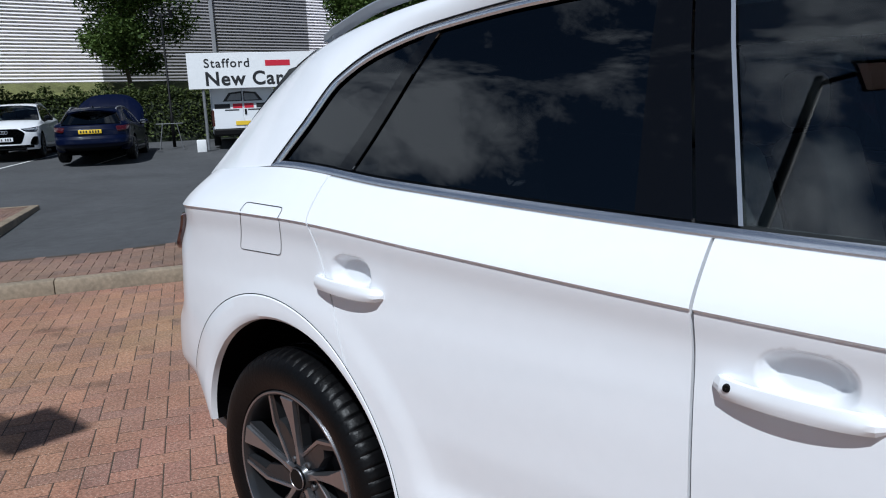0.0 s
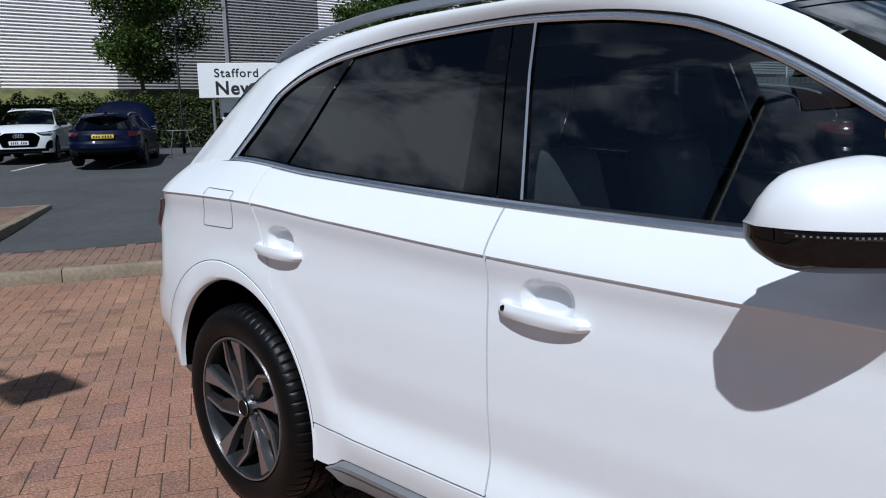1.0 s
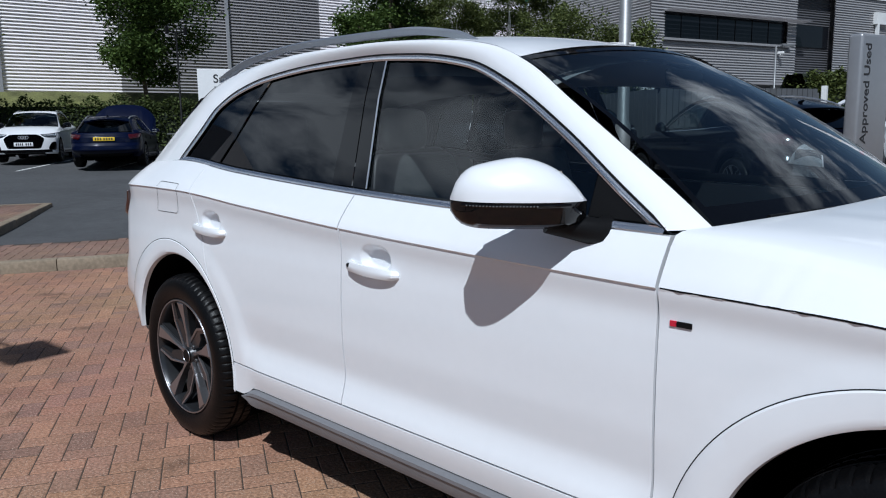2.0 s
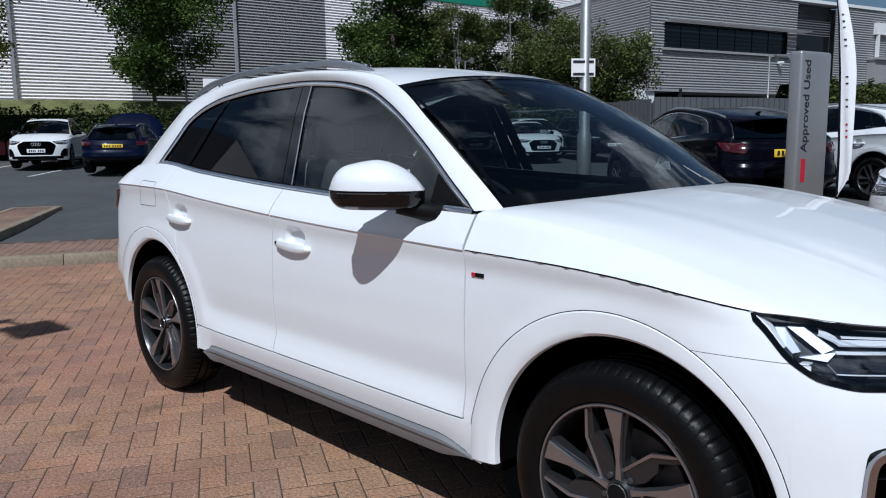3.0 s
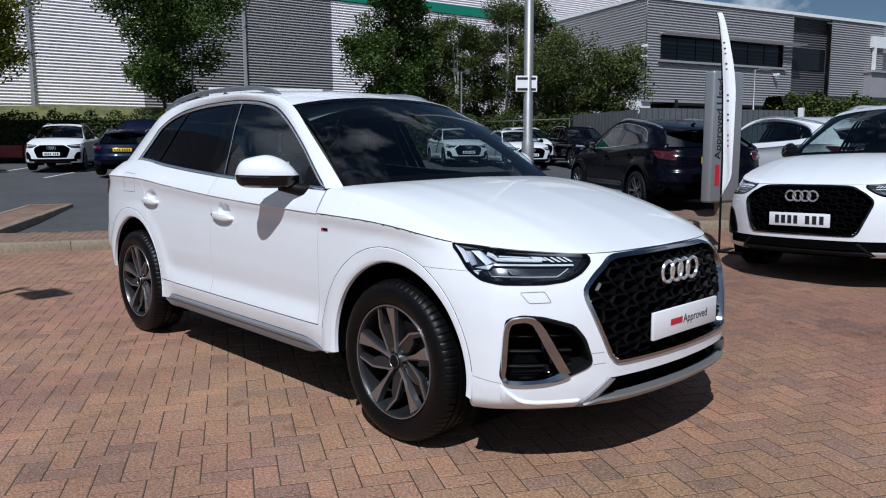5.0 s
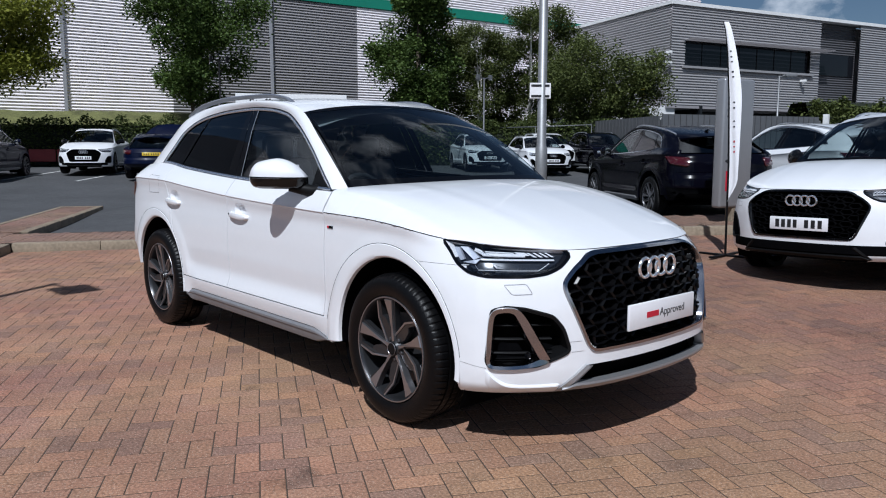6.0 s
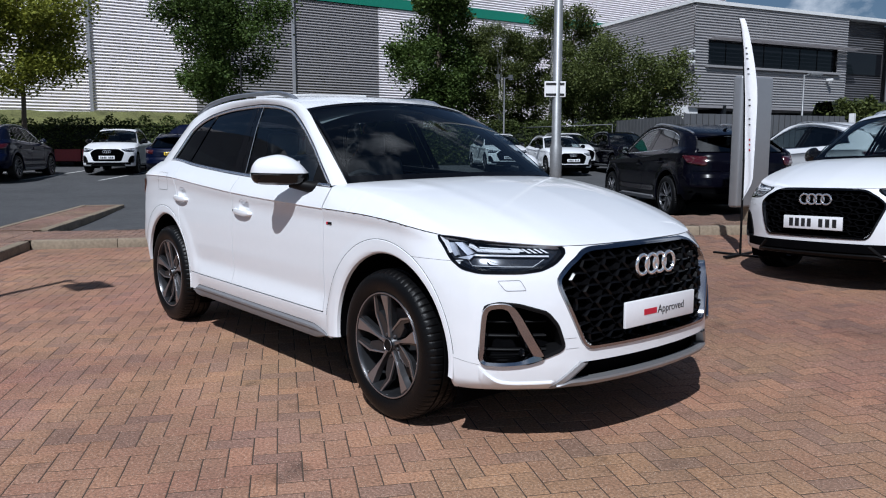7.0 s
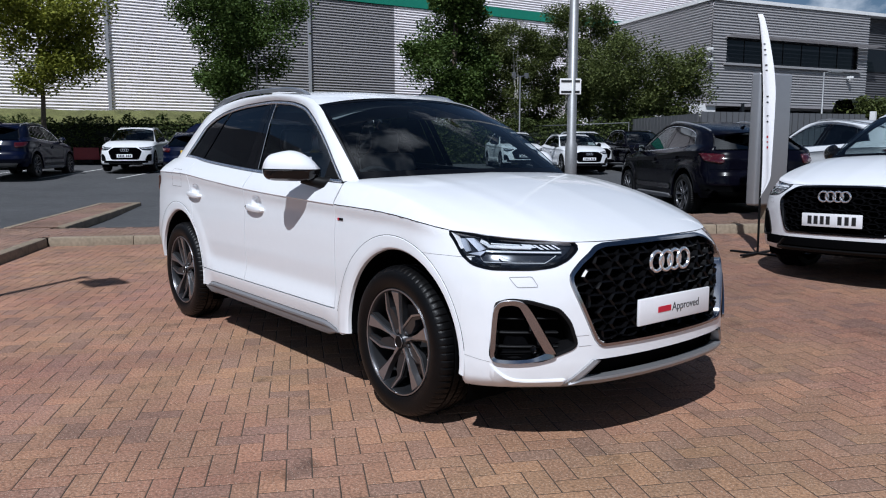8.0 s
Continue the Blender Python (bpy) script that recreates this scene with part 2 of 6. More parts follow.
M_REDPL = plain("red_plastic_barrier", (0.24, 0.028, 0.03), 0.55, var=0.15)
M_YELLOW = plain("yellow_sign", (0.7, 0.6, 0.04), 0.5, var=0.05)


def leaf_material(name, dark, light):
    m, nt, b = shader(name)
    N, K = nt.nodes.new, nt.links.new
    g = N("ShaderNodeNewGeometry")
    r = N("ShaderNodeValToRGB")
    r.color_ramp.elements[0].color, r.color_ramp.elements[1].color = (*dark, 1), (*light, 1)
    K(g.outputs["Random Per Island"], r.inputs["Fac"])
    K(r.outputs["Color"], b.inputs["Base Color"])
    b.inputs["Roughness"].default_value = 0.6
    b.inputs["Specular IOR Level"].default_value = 0.2
    tl, mx = N("ShaderNodeBsdfTranslucent"), N("ShaderNodeMixShader")
    K(r.outputs["Color"], tl.inputs["Color"])
    mx.inputs[0].default_value = 0.3
    K(b.outputs[0], mx.inputs[1])
    K(tl.outputs[0], mx.inputs[2])
    K(mx.outputs[0], nt.nodes["Material Output"].inputs["Surface"])
    return m


M_LEAF = leaf_material("tree_leaves", (0.030, 0.056, 0.012), (0.105, 0.155, 0.036))
M_LEAF2 = leaf_material("olive_leaves", (0.042, 0.058, 0.016), (0.14, 0.165, 0.048))
M_LEAF3 = leaf_material("yellow_green_leaves", (0.10, 0.12, 0.016), (0.30, 0.31, 0.045))
M_HEDGE = leaf_material("hedge_leaves", (0.026, 0.040, 0.012), (0.115, 0.145, 0.042))

# ---- helpers for meshes ----


def mesh(name, verts, faces, mat, smooth=False, sharp=None):
    me = bpy.data.meshes.new(name)
    me.from_pydata([tuple(map(float, v)) for v in verts], [], faces)
    me.materials.append(mat)
    if smooth:
        me.shade_smooth()
        if sharp:
            me.set_sharp_from_angle(angle=radians(sharp))
    me.update()
    return me


def facing(data, centre):
    """Turns the faces of a sheet so that they look away from centre."""
    V, F = data
    c, tot = Vector(centre), 0.0
    for f in F:
        a, b, d = Vector(V[f[0]]), Vector(V[f[1]]), Vector(V[f[2]])
        tot += (b - a).cross(d - a).dot((a + b + d) / 3 - c)
    return (V, [tuple(reversed(f)) for f in F]) if tot < 0 else (V, F)


def part(name, data, mat, parent, label="", smooth=False, sharp=None):
    """One mesh object, under a thing or a part where parent is given. data: a bmesh, or (verts, faces)."""
    if isinstance(data, bmesh.types.BMesh):
        me = bpy.data.meshes.new(name)
        bmesh.ops.recalc_face_normals(data, faces=data.faces)
        data.to_mesh(me)
        data.free()
        me.materials.append(mat)
        if smooth:
            me.shade_smooth()
            me.set_sharp_from_angle(angle=radians(sharp or 35))
    else:
        me = mesh(name, data[0], data[1], mat, smooth, sharp)
    ob = new(name, me)
    if parent is not None:
        ob.parent = parent
    if label:
        ob["label"] = label
    return ob


def thing(name, label, category, m=None, group="", kind=""):
    ob = new(name)
    ob.empty_display_size = 0.2
    if m is not None:
        ob.matrix_world = m
    return tagged(ob, label, category, group, kind)


def join(*pieces):
    """Several (verts, faces) as one."""
    V, F = [], []
    for v, f in pieces:
        k = len(V)
        V.extend(v)
        F.extend([tuple(i + k for i in q) for q in f])
    return V, F


def grid(rows, close_u=False, close_v=False):
    """Quads through rows of points, all rows of one length."""
    nu, nv = len(rows), len(rows[0])
    V = [p for r in rows for p in r]
    F = []
    for i in range(nu if close_u else nu - 1):
        for j in range(nv if close_v else nv - 1):
            a, b = i * nv + j, ((i + 1) % nu) * nv + j
            c, d = ((i + 1) % nu) * nv + (j + 1) % nv, i * nv + (j + 1) % nv
            F.append((a, b, c, d))
    return V, F


def box(cx, cy, cz, sx, sy, sz, bev=0.0, seg=2):
    bm = bmesh.new()
    bmesh.ops.create_cube(bm, size=1.0)
    bmesh.ops.scale(bm, vec=(sx, sy, sz), verts=bm.verts)
    if bev:
        bmesh.ops.bevel(bm, geom=list(bm.edges), offset=bev, segments=seg, affect="EDGES", profile=0.5)
    bmesh.ops.translate(bm, vec=(cx, cy, cz), verts=bm.verts)
    return bm


def as_vf(bm):
    bm.verts.index_update()
    v, f = [tuple(x.co) for x in bm.verts], [tuple(q.index for q in p.verts) for p in bm.faces]
    bm.free()
    return v, f


def tube(points, radii, n=10, cap=True):
    """A round tube along points."""
    P = [Vector(p) for p in points]
    if not hasattr(radii, "__len__"):
        radii = [radii] * len(P)
    rows = []
    up = Vector((0, 0, 1))
    for i, p in enumerate(P):
        d = (P[min(i + 1, len(P) - 1)] - P[max(i - 1, 0)]).normalized()
        s = d.cross(up if abs(d.z) < 0.95 else Vector((1, 0, 0))).normalized()
        t = s.cross(d)
        rows.append([tuple(p + radii[i] * (math.cos(a) * s + math.sin(a) * t)) for a in (2 * math.pi * k / n for k in range(n))])
    V, F = grid(rows, close_v=True)
    if cap:
        F.append(tuple(range(n)))
        F.append(tuple(range((len(P) - 1) * n, len(P) * n))[::-1])
    return V, F


def lathe(profile, n=48, axis="y", centre=(0, 0, 0)):
    """Turns (radius, along) pairs round an axis."""
    rows = []
    for k in range(n):
        a = 2 * math.pi * k / n
        r = []
        for rad, h in profile:
            if axis == "y":
                p = (centre[0] + rad * math.cos(a), centre[1] + h, centre[2] + rad * math.sin(a))
            else:
                p = (centre[0] + rad * math.cos(a), centre[1] + rad * math.sin(a), centre[2] + h)
            r.append(p)
        rows.append(r)
    return grid(rows, close_u=True)


class Smooth:
    """A smooth curve y(x) through given pairs."""

    def __init__(self, *pairs):
        pairs = sorted(pairs)
        self.x = np.array([p[0] for p in pairs], float)
        self.y = np.array([p[1] for p in pairs], float)
        d = np.diff(self.y) / np.diff(self.x)
        m = np.zeros(len(self.x))
        m[0], m[-1] = d[0], d[-1]
        for i in range(1, len(d)):
            m[i] = 0 if d[i - 1] * d[i] <= 0 else 2 * d[i - 1] * d[i] / (d[i - 1] + d[i])
        self.m = m

    def __call__(self, v):
        x, y, m = self.x, self.y, self.m
        if v <= x[0]:
            return float(y[0])
        if v >= x[-1]:
            return float(y[-1])
        i = int(np.searchsorted(x, v) - 1)
        i = max(i, 0)
        h = x[i + 1] - x[i]
        t = (v - x[i]) / h
        return float((2 * t**3 - 3 * t**2 + 1) * y[i] + (t**3 - 2 * t**2 + t) * h * m[i] + (3 * t**2 - 2 * t**3) * y[i + 1] + (t**3 - t**2) * h * m[i + 1])


def step(a, b, v):
    t = min(max((v - a) / (b - a), 0.0), 1.0)
    return t * t * (3 - 2 * t)


def lerp(a, b, t):
    return a + (b - a) * float(t)


def letters(name, body, size, m, mat, parent, extrude=0.001, align="CENTER", spacing=1.0, bold=0.0):
    """Lettering in the built-in font, turned into a mesh."""
    cu = bpy.data.curves.new(name, "FONT")
    cu.body, cu.size, cu.extrude, cu.align_x, cu.align_y, cu.space_character = body, size, extrude, align, "CENTER", spacing
    cu.offset = bold
    tmp = bpy.data.objects.new(name, cu)
    me = bpy.data.meshes.new_from_object(tmp)
    bpy.data.objects.remove(tmp)
    me.materials.clear()
    me.materials.append(mat)
    ob = new(name, me)
    ob.parent = parent
    ob.matrix_local = m
    return ob


def lot(u, v, z=0.0):
    """From the plot's axes (u along the kerb line, v away across it) to the world."""
    c, s = math.cos(radians(LOT)), math.sin(radians(LOT))
    return (-6.77 + u * c - v * s, -0.79 + u * s + v * c, z)


def rise(v):
    """Height of the car park behind the kerb strip: it climbs gently away."""
    return 0.048 * min(max(v - 7.5, 0), 14.5)


def fall(u, v):
    """Cross fall of the paved bays: the paving climbs a little towards the far bays."""
    return 0.04 * min(max(lot(u, v)[1] - 1.0, 0.0), 8.0)


def lot_uv(x, y):
    c, s = math.cos(radians(LOT)), math.sin(radians(LOT))
    return (x + 6.77) * c + (y + 0.79) * s, -(x + 6.77) * s + (y + 0.79) * c


def ground_z(x, y):
    u, v = lot_uv(x, y)
    return max(rise(v), fall(u, v) if v < 6 else 0.0)

# ---- cars ----
# Car frame: x ahead, y to its left, z up; the origin is on the ground midway between the axles.
PLAN = [(-2.385, 0.0), (-2.375, 0.25), (-2.34, 0.50), (-2.26, 0.70), (-2.13, 0.83), (-1.95, 0.885), (-1.7, 0.903), (-1.41, 0.907), (-1.0, 0.905), (-0.4, 0.903),
        (0.3, 0.903), (0.95, 0.904), (1.41, 0.907), (1.62, 0.904), (1.78, 0.890), (1.92, 0.852), (2.02, 0.775), (2.11, 0.665), (2.185, 0.55), (2.235, 0.43), (2.262, 0.28), (2.275, 0.14), (2.28, 0.0)]


def plan_table():
    p = np.array(PLAN)
    d = np.concatenate([[0], np.cumsum(np.hypot(*np.diff(p, axis=0).T))])
    fx, fy = Smooth(*zip(d, p[:, 0])), Smooth(*zip(d, p[:, 1]))
    s = np.linspace(0, d[-1], 700)
    return s, np.array([fx(v) for v in s]), np.array([fy(v) for v in s])


PS, PX, PY = plan_table()
PTX, PTY = np.gradient(PX, PS), np.gradient(PY, PS)
S_END = float(PS[-1])
_mid = int(np.argmin(abs(PX - 1.0)))
CREASE = Smooth((-2.2, 1.08), (-1.76, 1.09), (-1.38, 1.085), (-0.86, 1.05), (-0.27, 1.012), (0.25, 0.990), (0.55, 0.980), (0.85, 0.972), (1.2, 0.964), (1.5, 0.943), (1.74, 0.905), (1.9, 0.885))
BELT = Smooth((-2.2, 1.16), (-1.9, 1.19), (-1.55, 1.204), (-1.07, 1.165), (-0.34, 1.120), (0.2, 1.098), (0.81, 1.082), (1.0, 1.078))
DLO = Smooth((0.82, 1.088), (0.68, 1.178), (0.49, 1.305), (0.24, 1.447), (0.05, 1.520), (-0.19, 1.558), (-0.45, 1.572), (-0.75, 1.566), (-1.07, 1.538), (-1.25, 1.497), (-1.38, 1.43), (-1.48, 1.312), (-1.575, 1.205))
SIDE = Smooth((0.20, -0.10), (0.27, -0.05), (0.31, -0.030), (0.36, -0.010), (0.425, 0.0), (0.44, -0.002), (0.48, -0.014), (0.53, -0.0235), (0.585, -0.0195), (0.65, -0.0155), (0.75, -0.0155), (0.85, -0.019), (0.92, -0.024), (0.96, -0.025), (1.1, -0.025))
FRONT = Smooth((0.18, -0.20), (0.235, -0.10), (0.27, -0.030), (0.31, -0.006), (0.38, 0.0), (0.47, 0.0), (0.60, -0.006), (0.70, -0.020), (0.78, -0.045), (0.84, -0.085), (0.88, -0.13), (0.95, -0.22))
REAR = Smooth((0.20, -0.16), (0.30, -0.05), (0.40, -0.005), (0.55, 0.0), (0.68, -0.010), (0.78, -0.050), (0.95, -0.06), (1.07, -0.05), (1.10, -0.075), (1.22, -0.13))


def s_x(x):
    return float(np.interp(x, PX, PS))


def s_yf(y):
    """Place on the front half of the plan at half-width y."""
    return float(np.interp(-abs(y), -PY[_mid:], PS[_mid:]))


def y_glass(x, z):
    return 0.797 - 0.42 * (z - 1.13) - 0.10 * max(0.0, z - 1.42) - 0.10 * max(0.0, -1.5 - x) ** 1.4


HANDLES = ((-0.125, 0.925), (-1.135, 0.965))


def skin(s, z, side, out=0.0):
    """A point of the lower body; side -1 is the car's right."""
    x, y = float(np.interp(s, PS, PX)), float(np.interp(s, PS, PY))
    tx, ty = float(np.interp(s, PS, PTX)), float(np.interp(s, PS, PTY))
    ln = math.hypot(tx, ty)
    nx, ny = -ty / ln, tx / ln
    zc = CREASE(x)
    if z > zc:
        zb = BELT(x)
        t = (z - zc) / max(zb - zc, 0.02)
        yb = y_glass(x, zb) + 0.012
        off = lerp(-0.010, yb - y, min(t, 1) ** 1.25) if t <= 1 else y_glass(x, z) + 0.012 - y
    else:
        off = SIDE(z) + (0.0125 - (0.0030 * step(0.0, 0.003, zc - z) if x < 0.8385 else 0.0)) * math.exp(-((zc - z) / 0.045) ** 2)
        if z < 0.80:
            ra_ = min(math.hypot(x - 1.40, z - 0.36), math.hypot(x + 1.43, z - 0.36))
            off = lerp(off, -0.012, (1 - step(0.47, 0.66, ra_)) * step(0.80, 0.70, z))
        if z > 0.85:
            for hx, hz in HANDLES:
                q = (abs(x - hx - 0.010) / 0.074) ** 2.4 + (abs(z - hz - 0.006) / 0.045) ** 2.4
                if q < 1.0:
                    off -= 0.026 * step(1.0, 0.25, q)
    for ax, rr in ((1.41, 0.46), (-1.41, 0.47)):
        r = math.hypot(x - ax, z - 0.36)
        off += 0.005 * (1 - step(0.495, 0.575, r)) * (1 if z > 0.25 else 0)
    wf, wr = step(1.52, 2.05, x), step(-1.95, -2.25, x)
    off = lerp(off, FRONT(z), wf)
    if z <= zc or wr > 0:
        off = lerp(off, REAR(z), wr)
    off -= 0.075 * step(-1.84, -2.2, x) * step(0.93, 1.09, z)
    off -= 0.40 * step(-1.82, -2.15, x) * min(max((0.56 - z) / 0.29, 0.0), 1.0) ** 1.4
    off += out
    return (x + nx * off, side * (y + ny * off), z)


def rim_in(rows, side, depth=0.022):
    """Turns the border of a panel inwards, so that its joints have depth."""
    V, F = grid(rows)
    nu, nv = len(rows), len(rows[0])
    ring = [i * nv for i in range(nu)] + [(nu - 1) * nv + j for j in range(1, nv)] + [i * nv + nv - 1 for i in range(nu - 2, -1, -1)] + [j for j in range(nv - 2, 0, -1)]
    k = len(V)
    for i in ring:
        x, y, z = V[i]
        V.append((x, y - side * depth, z))
    n = len(ring)
    for a in range(n):
        b = (a + 1) % n
        F.append((ring[a], ring[b], k + b, k + a))
    return V, F


def panel(fx, zb, zt, nu, nv, side, crease=True, focus=None):
    """A side panel. fx(u, z): x; zb, zt: bottom and top as functions of x."""
    rows = []
    us_ = [i / nu for i in range(nu + 1)]
    vs_ = [j / nv for j in range(nv + 1)]
    cut = int(0.8 * nv) + 1
    if focus:
        us_ = list(np.unique(np.concatenate([np.linspace(0, focus[0], 24), np.linspace(focus[0], focus[1], 84), np.linspace(focus[1], 1, 44)])))
        vs_ = list(np.linspace(0, 0.56, 24)) + list(np.linspace(0.56, 0.8, 50))[1:] + list(np.linspace(0.8, 1, 16))[1:]
        cut = 24 + 49
    elif not crease:
        vs_ = list(np.linspace(0, 0.90, nv)) + list(np.linspace(0.90, 1, 20))[1:]
    for u in us_:
        r = []
        for j, v in enumerate(vs_):
            x = fx(u, lerp(0.35, 1.1, v))
            for _ in range(2):
                a, c, b = zb(x), CREASE(x), zt(x)
                if crease and b > c + 0.02:
                    z = lerp(a, c - 0.0008, v / 0.8) if v <= 0.8 else (c + 0.0012 if j == cut else lerp(c, b, (v - 0.8) / 0.2))
                else:
                    z = lerp(a, b, v)
                x = fx(u, z)
            r.append(skin(s_x(x), z, side))
        rows.append(r)
    return rows


def arch_z(ax, r, low):
    def f(x):
        d = r * r - (x - ax) ** 2
        return max(low, 0.36 + math.sqrt(d)) if d > 0 else low
    return f


def strip(A, B, lift, mid=None):
    """A raised trim strip between two lines of points."""
    rows = []
    for a, b in zip(A, B):
        a, b = Vector(a), Vector(b)
        m = (a + b) / 2 + Vector(lift)
        rows.append([tuple(a), tuple(lerp(a, m, 0.55) + Vector(lift) * 0.35), tuple(m), tuple(lerp(b, m, 0.55) + Vector(lift) * 0.35), tuple(b)])
    return grid(rows)


def prism(poly, front, depth, inset=0.92):
    """An extruded wheel spoke: poly of (radius, degrees); front(r): y of its face."""
    pts = [(r * math.cos(radians(a)), r * math.sin(radians(a)), r) for r, a in poly]
    cx, cz = sum(p[0] for p in pts) / len(pts), sum(p[1] for p in pts) / len(pts)
    n = len(pts)
    V = [(lerp(cx, x, inset), front(r), lerp(cz, z, inset)) for x, z, r in pts]
    V += [(x, front(r) + 0.007, z) for x, z, r in pts]
    V += [(x, front(r) + depth, z) for x, z, r in pts]
    F = [tuple(range(n))] + [(i, n + i, n + (i + 1) % n, (i + 1) % n) for i in range(n)] + [(n + i, 2 * n + i, 2 * n + (i + 1) % n, n + (i + 1) % n) for i in range(n)]
    return V, F


WHEEL_DATA = {}


def wheel_meshes():
    if WHEEL_DATA:
        return WHEEL_DATA
    n = 396
    prof = [(0.250, -0.092), (0.258, -0.106), (0.275, -0.114), (0.300, -0.1175), (0.325, -0.115), (0.345, -0.106), (0.356, -0.094), (0.362, -0.078), (0.3655, -0.060), (0.3655, -0.048), (0.358, -0.046), (0.358, -0.038), (0.366, -0.036),
            (0.366, -0.006), (0.358, -0.004), (0.358, 0.004), (0.366, 0.006), (0.366, 0.036), (0.358, 0.038), (0.358, 0.046), (0.3655, 0.048), (0.3655, 0.06), (0.356, 0.094), (0.325, 0.115), (0.275, 0.114), (0.250, 0.092)]
    prof = [(rad - 0.0068 * step(0.27, 0.35, rad), h) for rad, h in prof]
    rows = []
    for k in range(n):
        a = 2 * math.pi * k / n
        r = []
        for rad, h in prof:
            if 6 <= prof.index((rad, h)) <= 9 and k % 6 == 0:
                rad -= 0.0045
            elif 13 <= prof.index((rad, h)) <= 18 and k % 6 == 3:
                rad -= 0.003
            r.append((rad * math.cos(a), h, rad * math.sin(a)))
        rows.append(r)
    D = WHEEL_DATA
    D["tyre"] = mesh("tyre", *grid(rows, close_u=True), M_TYRE, True, 32)
    D["wheel"] = mesh("wheel", *lathe([(0.2545, -0.100), (0.250, -0.106), (0.244, -0.106), (0.240, -0.100), (0.236, -0.085), (0.230, -0.03), (0.222, 0.06), (0.222, 0.10)], 72), M_RIMDARK, True, 30)
    D["rim_lip"] = mesh("rim_lip", *lathe([(0.2525, -0.1035), (0.2510, -0.1075), (0.2462, -0.1075), (0.2445, -0.1035)], 72), M_RIMFACE, True, 30)
    face = lambda r: -0.080 - 0.026 * (max(r, 0.05) / 0.24) ** 1.5
    low = lambda r: -0.066 - 0.030 * (max(r, 0.05) / 0.24) ** 1.5
    D["spoke"] = mesh("spoke", *prism([(0.033, -18), (0.09, -4.0), (0.16, -5.2), (0.243, -7.0), (0.243, 6.5), (0.16, 3.5), (0.09, 3.5), (0.035, 16)], face, 0.034, 0.95), M_RIMFACE)
    D["web"] = mesh("web", *prism([(0.050, -40), (0.09, -9), (0.16, -8.5), (0.243, -10.5), (0.243, -7.4), (0.16, -5.6), (0.09, -4.4), (0.05, -17)], low, 0.03, 0.97), M_RIMDARK)
    D["arm"] = mesh("arm", *prism([(0.045, 22), (0.09, 14), (0.150, 20), (0.170, 26), (0.243, 17.5), (0.243, 22), (0.170, 36), (0.11, 45), (0.055, 80)], low, 0.03, 0.97), M_RIMDARK)
    D["arm_edge"] = mesh("arm_edge", *prism([(0.050, 76), (0.108, 42.5), (0.166, 34.0), (0.243, 20.6), (0.243, 22.6), (0.172, 36.6), (0.112, 46.5), (0.056, 82)], lambda r: low(r) - 0.004, 0.01, 0.99), M_RIMFACE)
    D["hub_cap"] = mesh("hub_cap", *lathe([(0.0005, -0.094), (0.026, -0.094), (0.0285, -0.091), (0.030, -0.080)], 28), M_TRIM, True, 30)
    D["hub"] = mesh("hub", *lathe([(0.0285, -0.084), (0.032, -0.085), (0.040, -0.072), (0.050, -0.055), (0.062, -0.03), (0.07, 0.0)], 40), M_RIMDARK, True, 30)
    D["cap_ring"] = mesh("cap_ring", *lathe([(0.0285, -0.0935), (0.0293, -0.0948), (0.0303, -0.0948), (0.0313, -0.0925)], 28), M_RIMFACE, True, 30)
    D["brake_disc"] = mesh("brake_disc", *lathe([(0.06, -0.012), (0.165, -0.012), (0.168, -0.008), (0.168, 0.012), (0.06, 0.012)], 40), M_BRAKE, True, 30)
    D["bolt"] = mesh("bolt", *lathe([(0.0005, -0.006), (0.008, -0.006), (0.0095, -0.002), (0.0095, 0.02)], 8), M_BRAKE)
    D["caliper"] = mesh("caliper", *as_vf(box(0.145, 0, 0.0, 0.06, 0.06, 0.2, 0.015)), M_BRAKE)
    return D


def add_wheel(car, x, side, turn):
    """A wheel with tyre, twin spokes, hub and brake, on the car's right (-1) or left (1)."""
    D = wheel_meshes()
    w = new("wheel", D["wheel"])
    w.parent = car
    w.matrix_local = pose(x, side * 0.787, 0.3575, 0, 0, 0 if side < 0 else 180) @ pose(0, 0, 0, 0, turn, 0)
    w["label"] = "grey and machined twin-spoke alloy wheel"
    for nm in ("tyre", "rim_lip", "hub", "hub_cap", "cap_ring", "brake_disc", "caliper"):
        o = new(nm, D[nm])
        o.parent = w
    for k in range(5):
        for nm in ("spoke", "web", "arm", "arm_edge", "bolt"):
            o = new(nm, D[nm])
            o.parent = w
            o.matrix_local = pose(0, 0, 0, 0, -72 * k, 0) if nm != "bolt" else pose(0, 0, 0, 0, -72 * k - 36, 0) @ pose(0.052, -0.072, 0)
    return w


def in_poly(p, q):
    x, y = p
    c = False
    for i in range(len(q)):
        (x1, y1), (x2, y2) = q[i], q[i - 1]
        if (y1 > y) != (y2 > y) and x < (x2 - x1) * (y - y1) / (y2 - y1) + x1:
            c = not c
    return c


def loft_poly(q, n):
    """A polygon's outline, resampled to n points, corners kept soft."""
    q = [Vector((a, b, 0)) for a, b in q]
    L = [(q[(i + 1) % len(q)] - q[i]).length for i in range(len(q))]
    tot, out, i, acc = sum(L), [], 0, 0.0
    for k in range(n):
        d = tot * k / n
        while acc + L[i] < d:
            acc += L[i]
            i += 1
        out.append(lerp(q[i], q[(i + 1) % len(q)], (d - acc) / L[i]))
    for _ in range(2):
        out = [(out[i - 1] + out[i] * 4 + out[(i + 1) % n]) / 6 for i in range(n)]
    return [(p.x, p.y) for p in out]


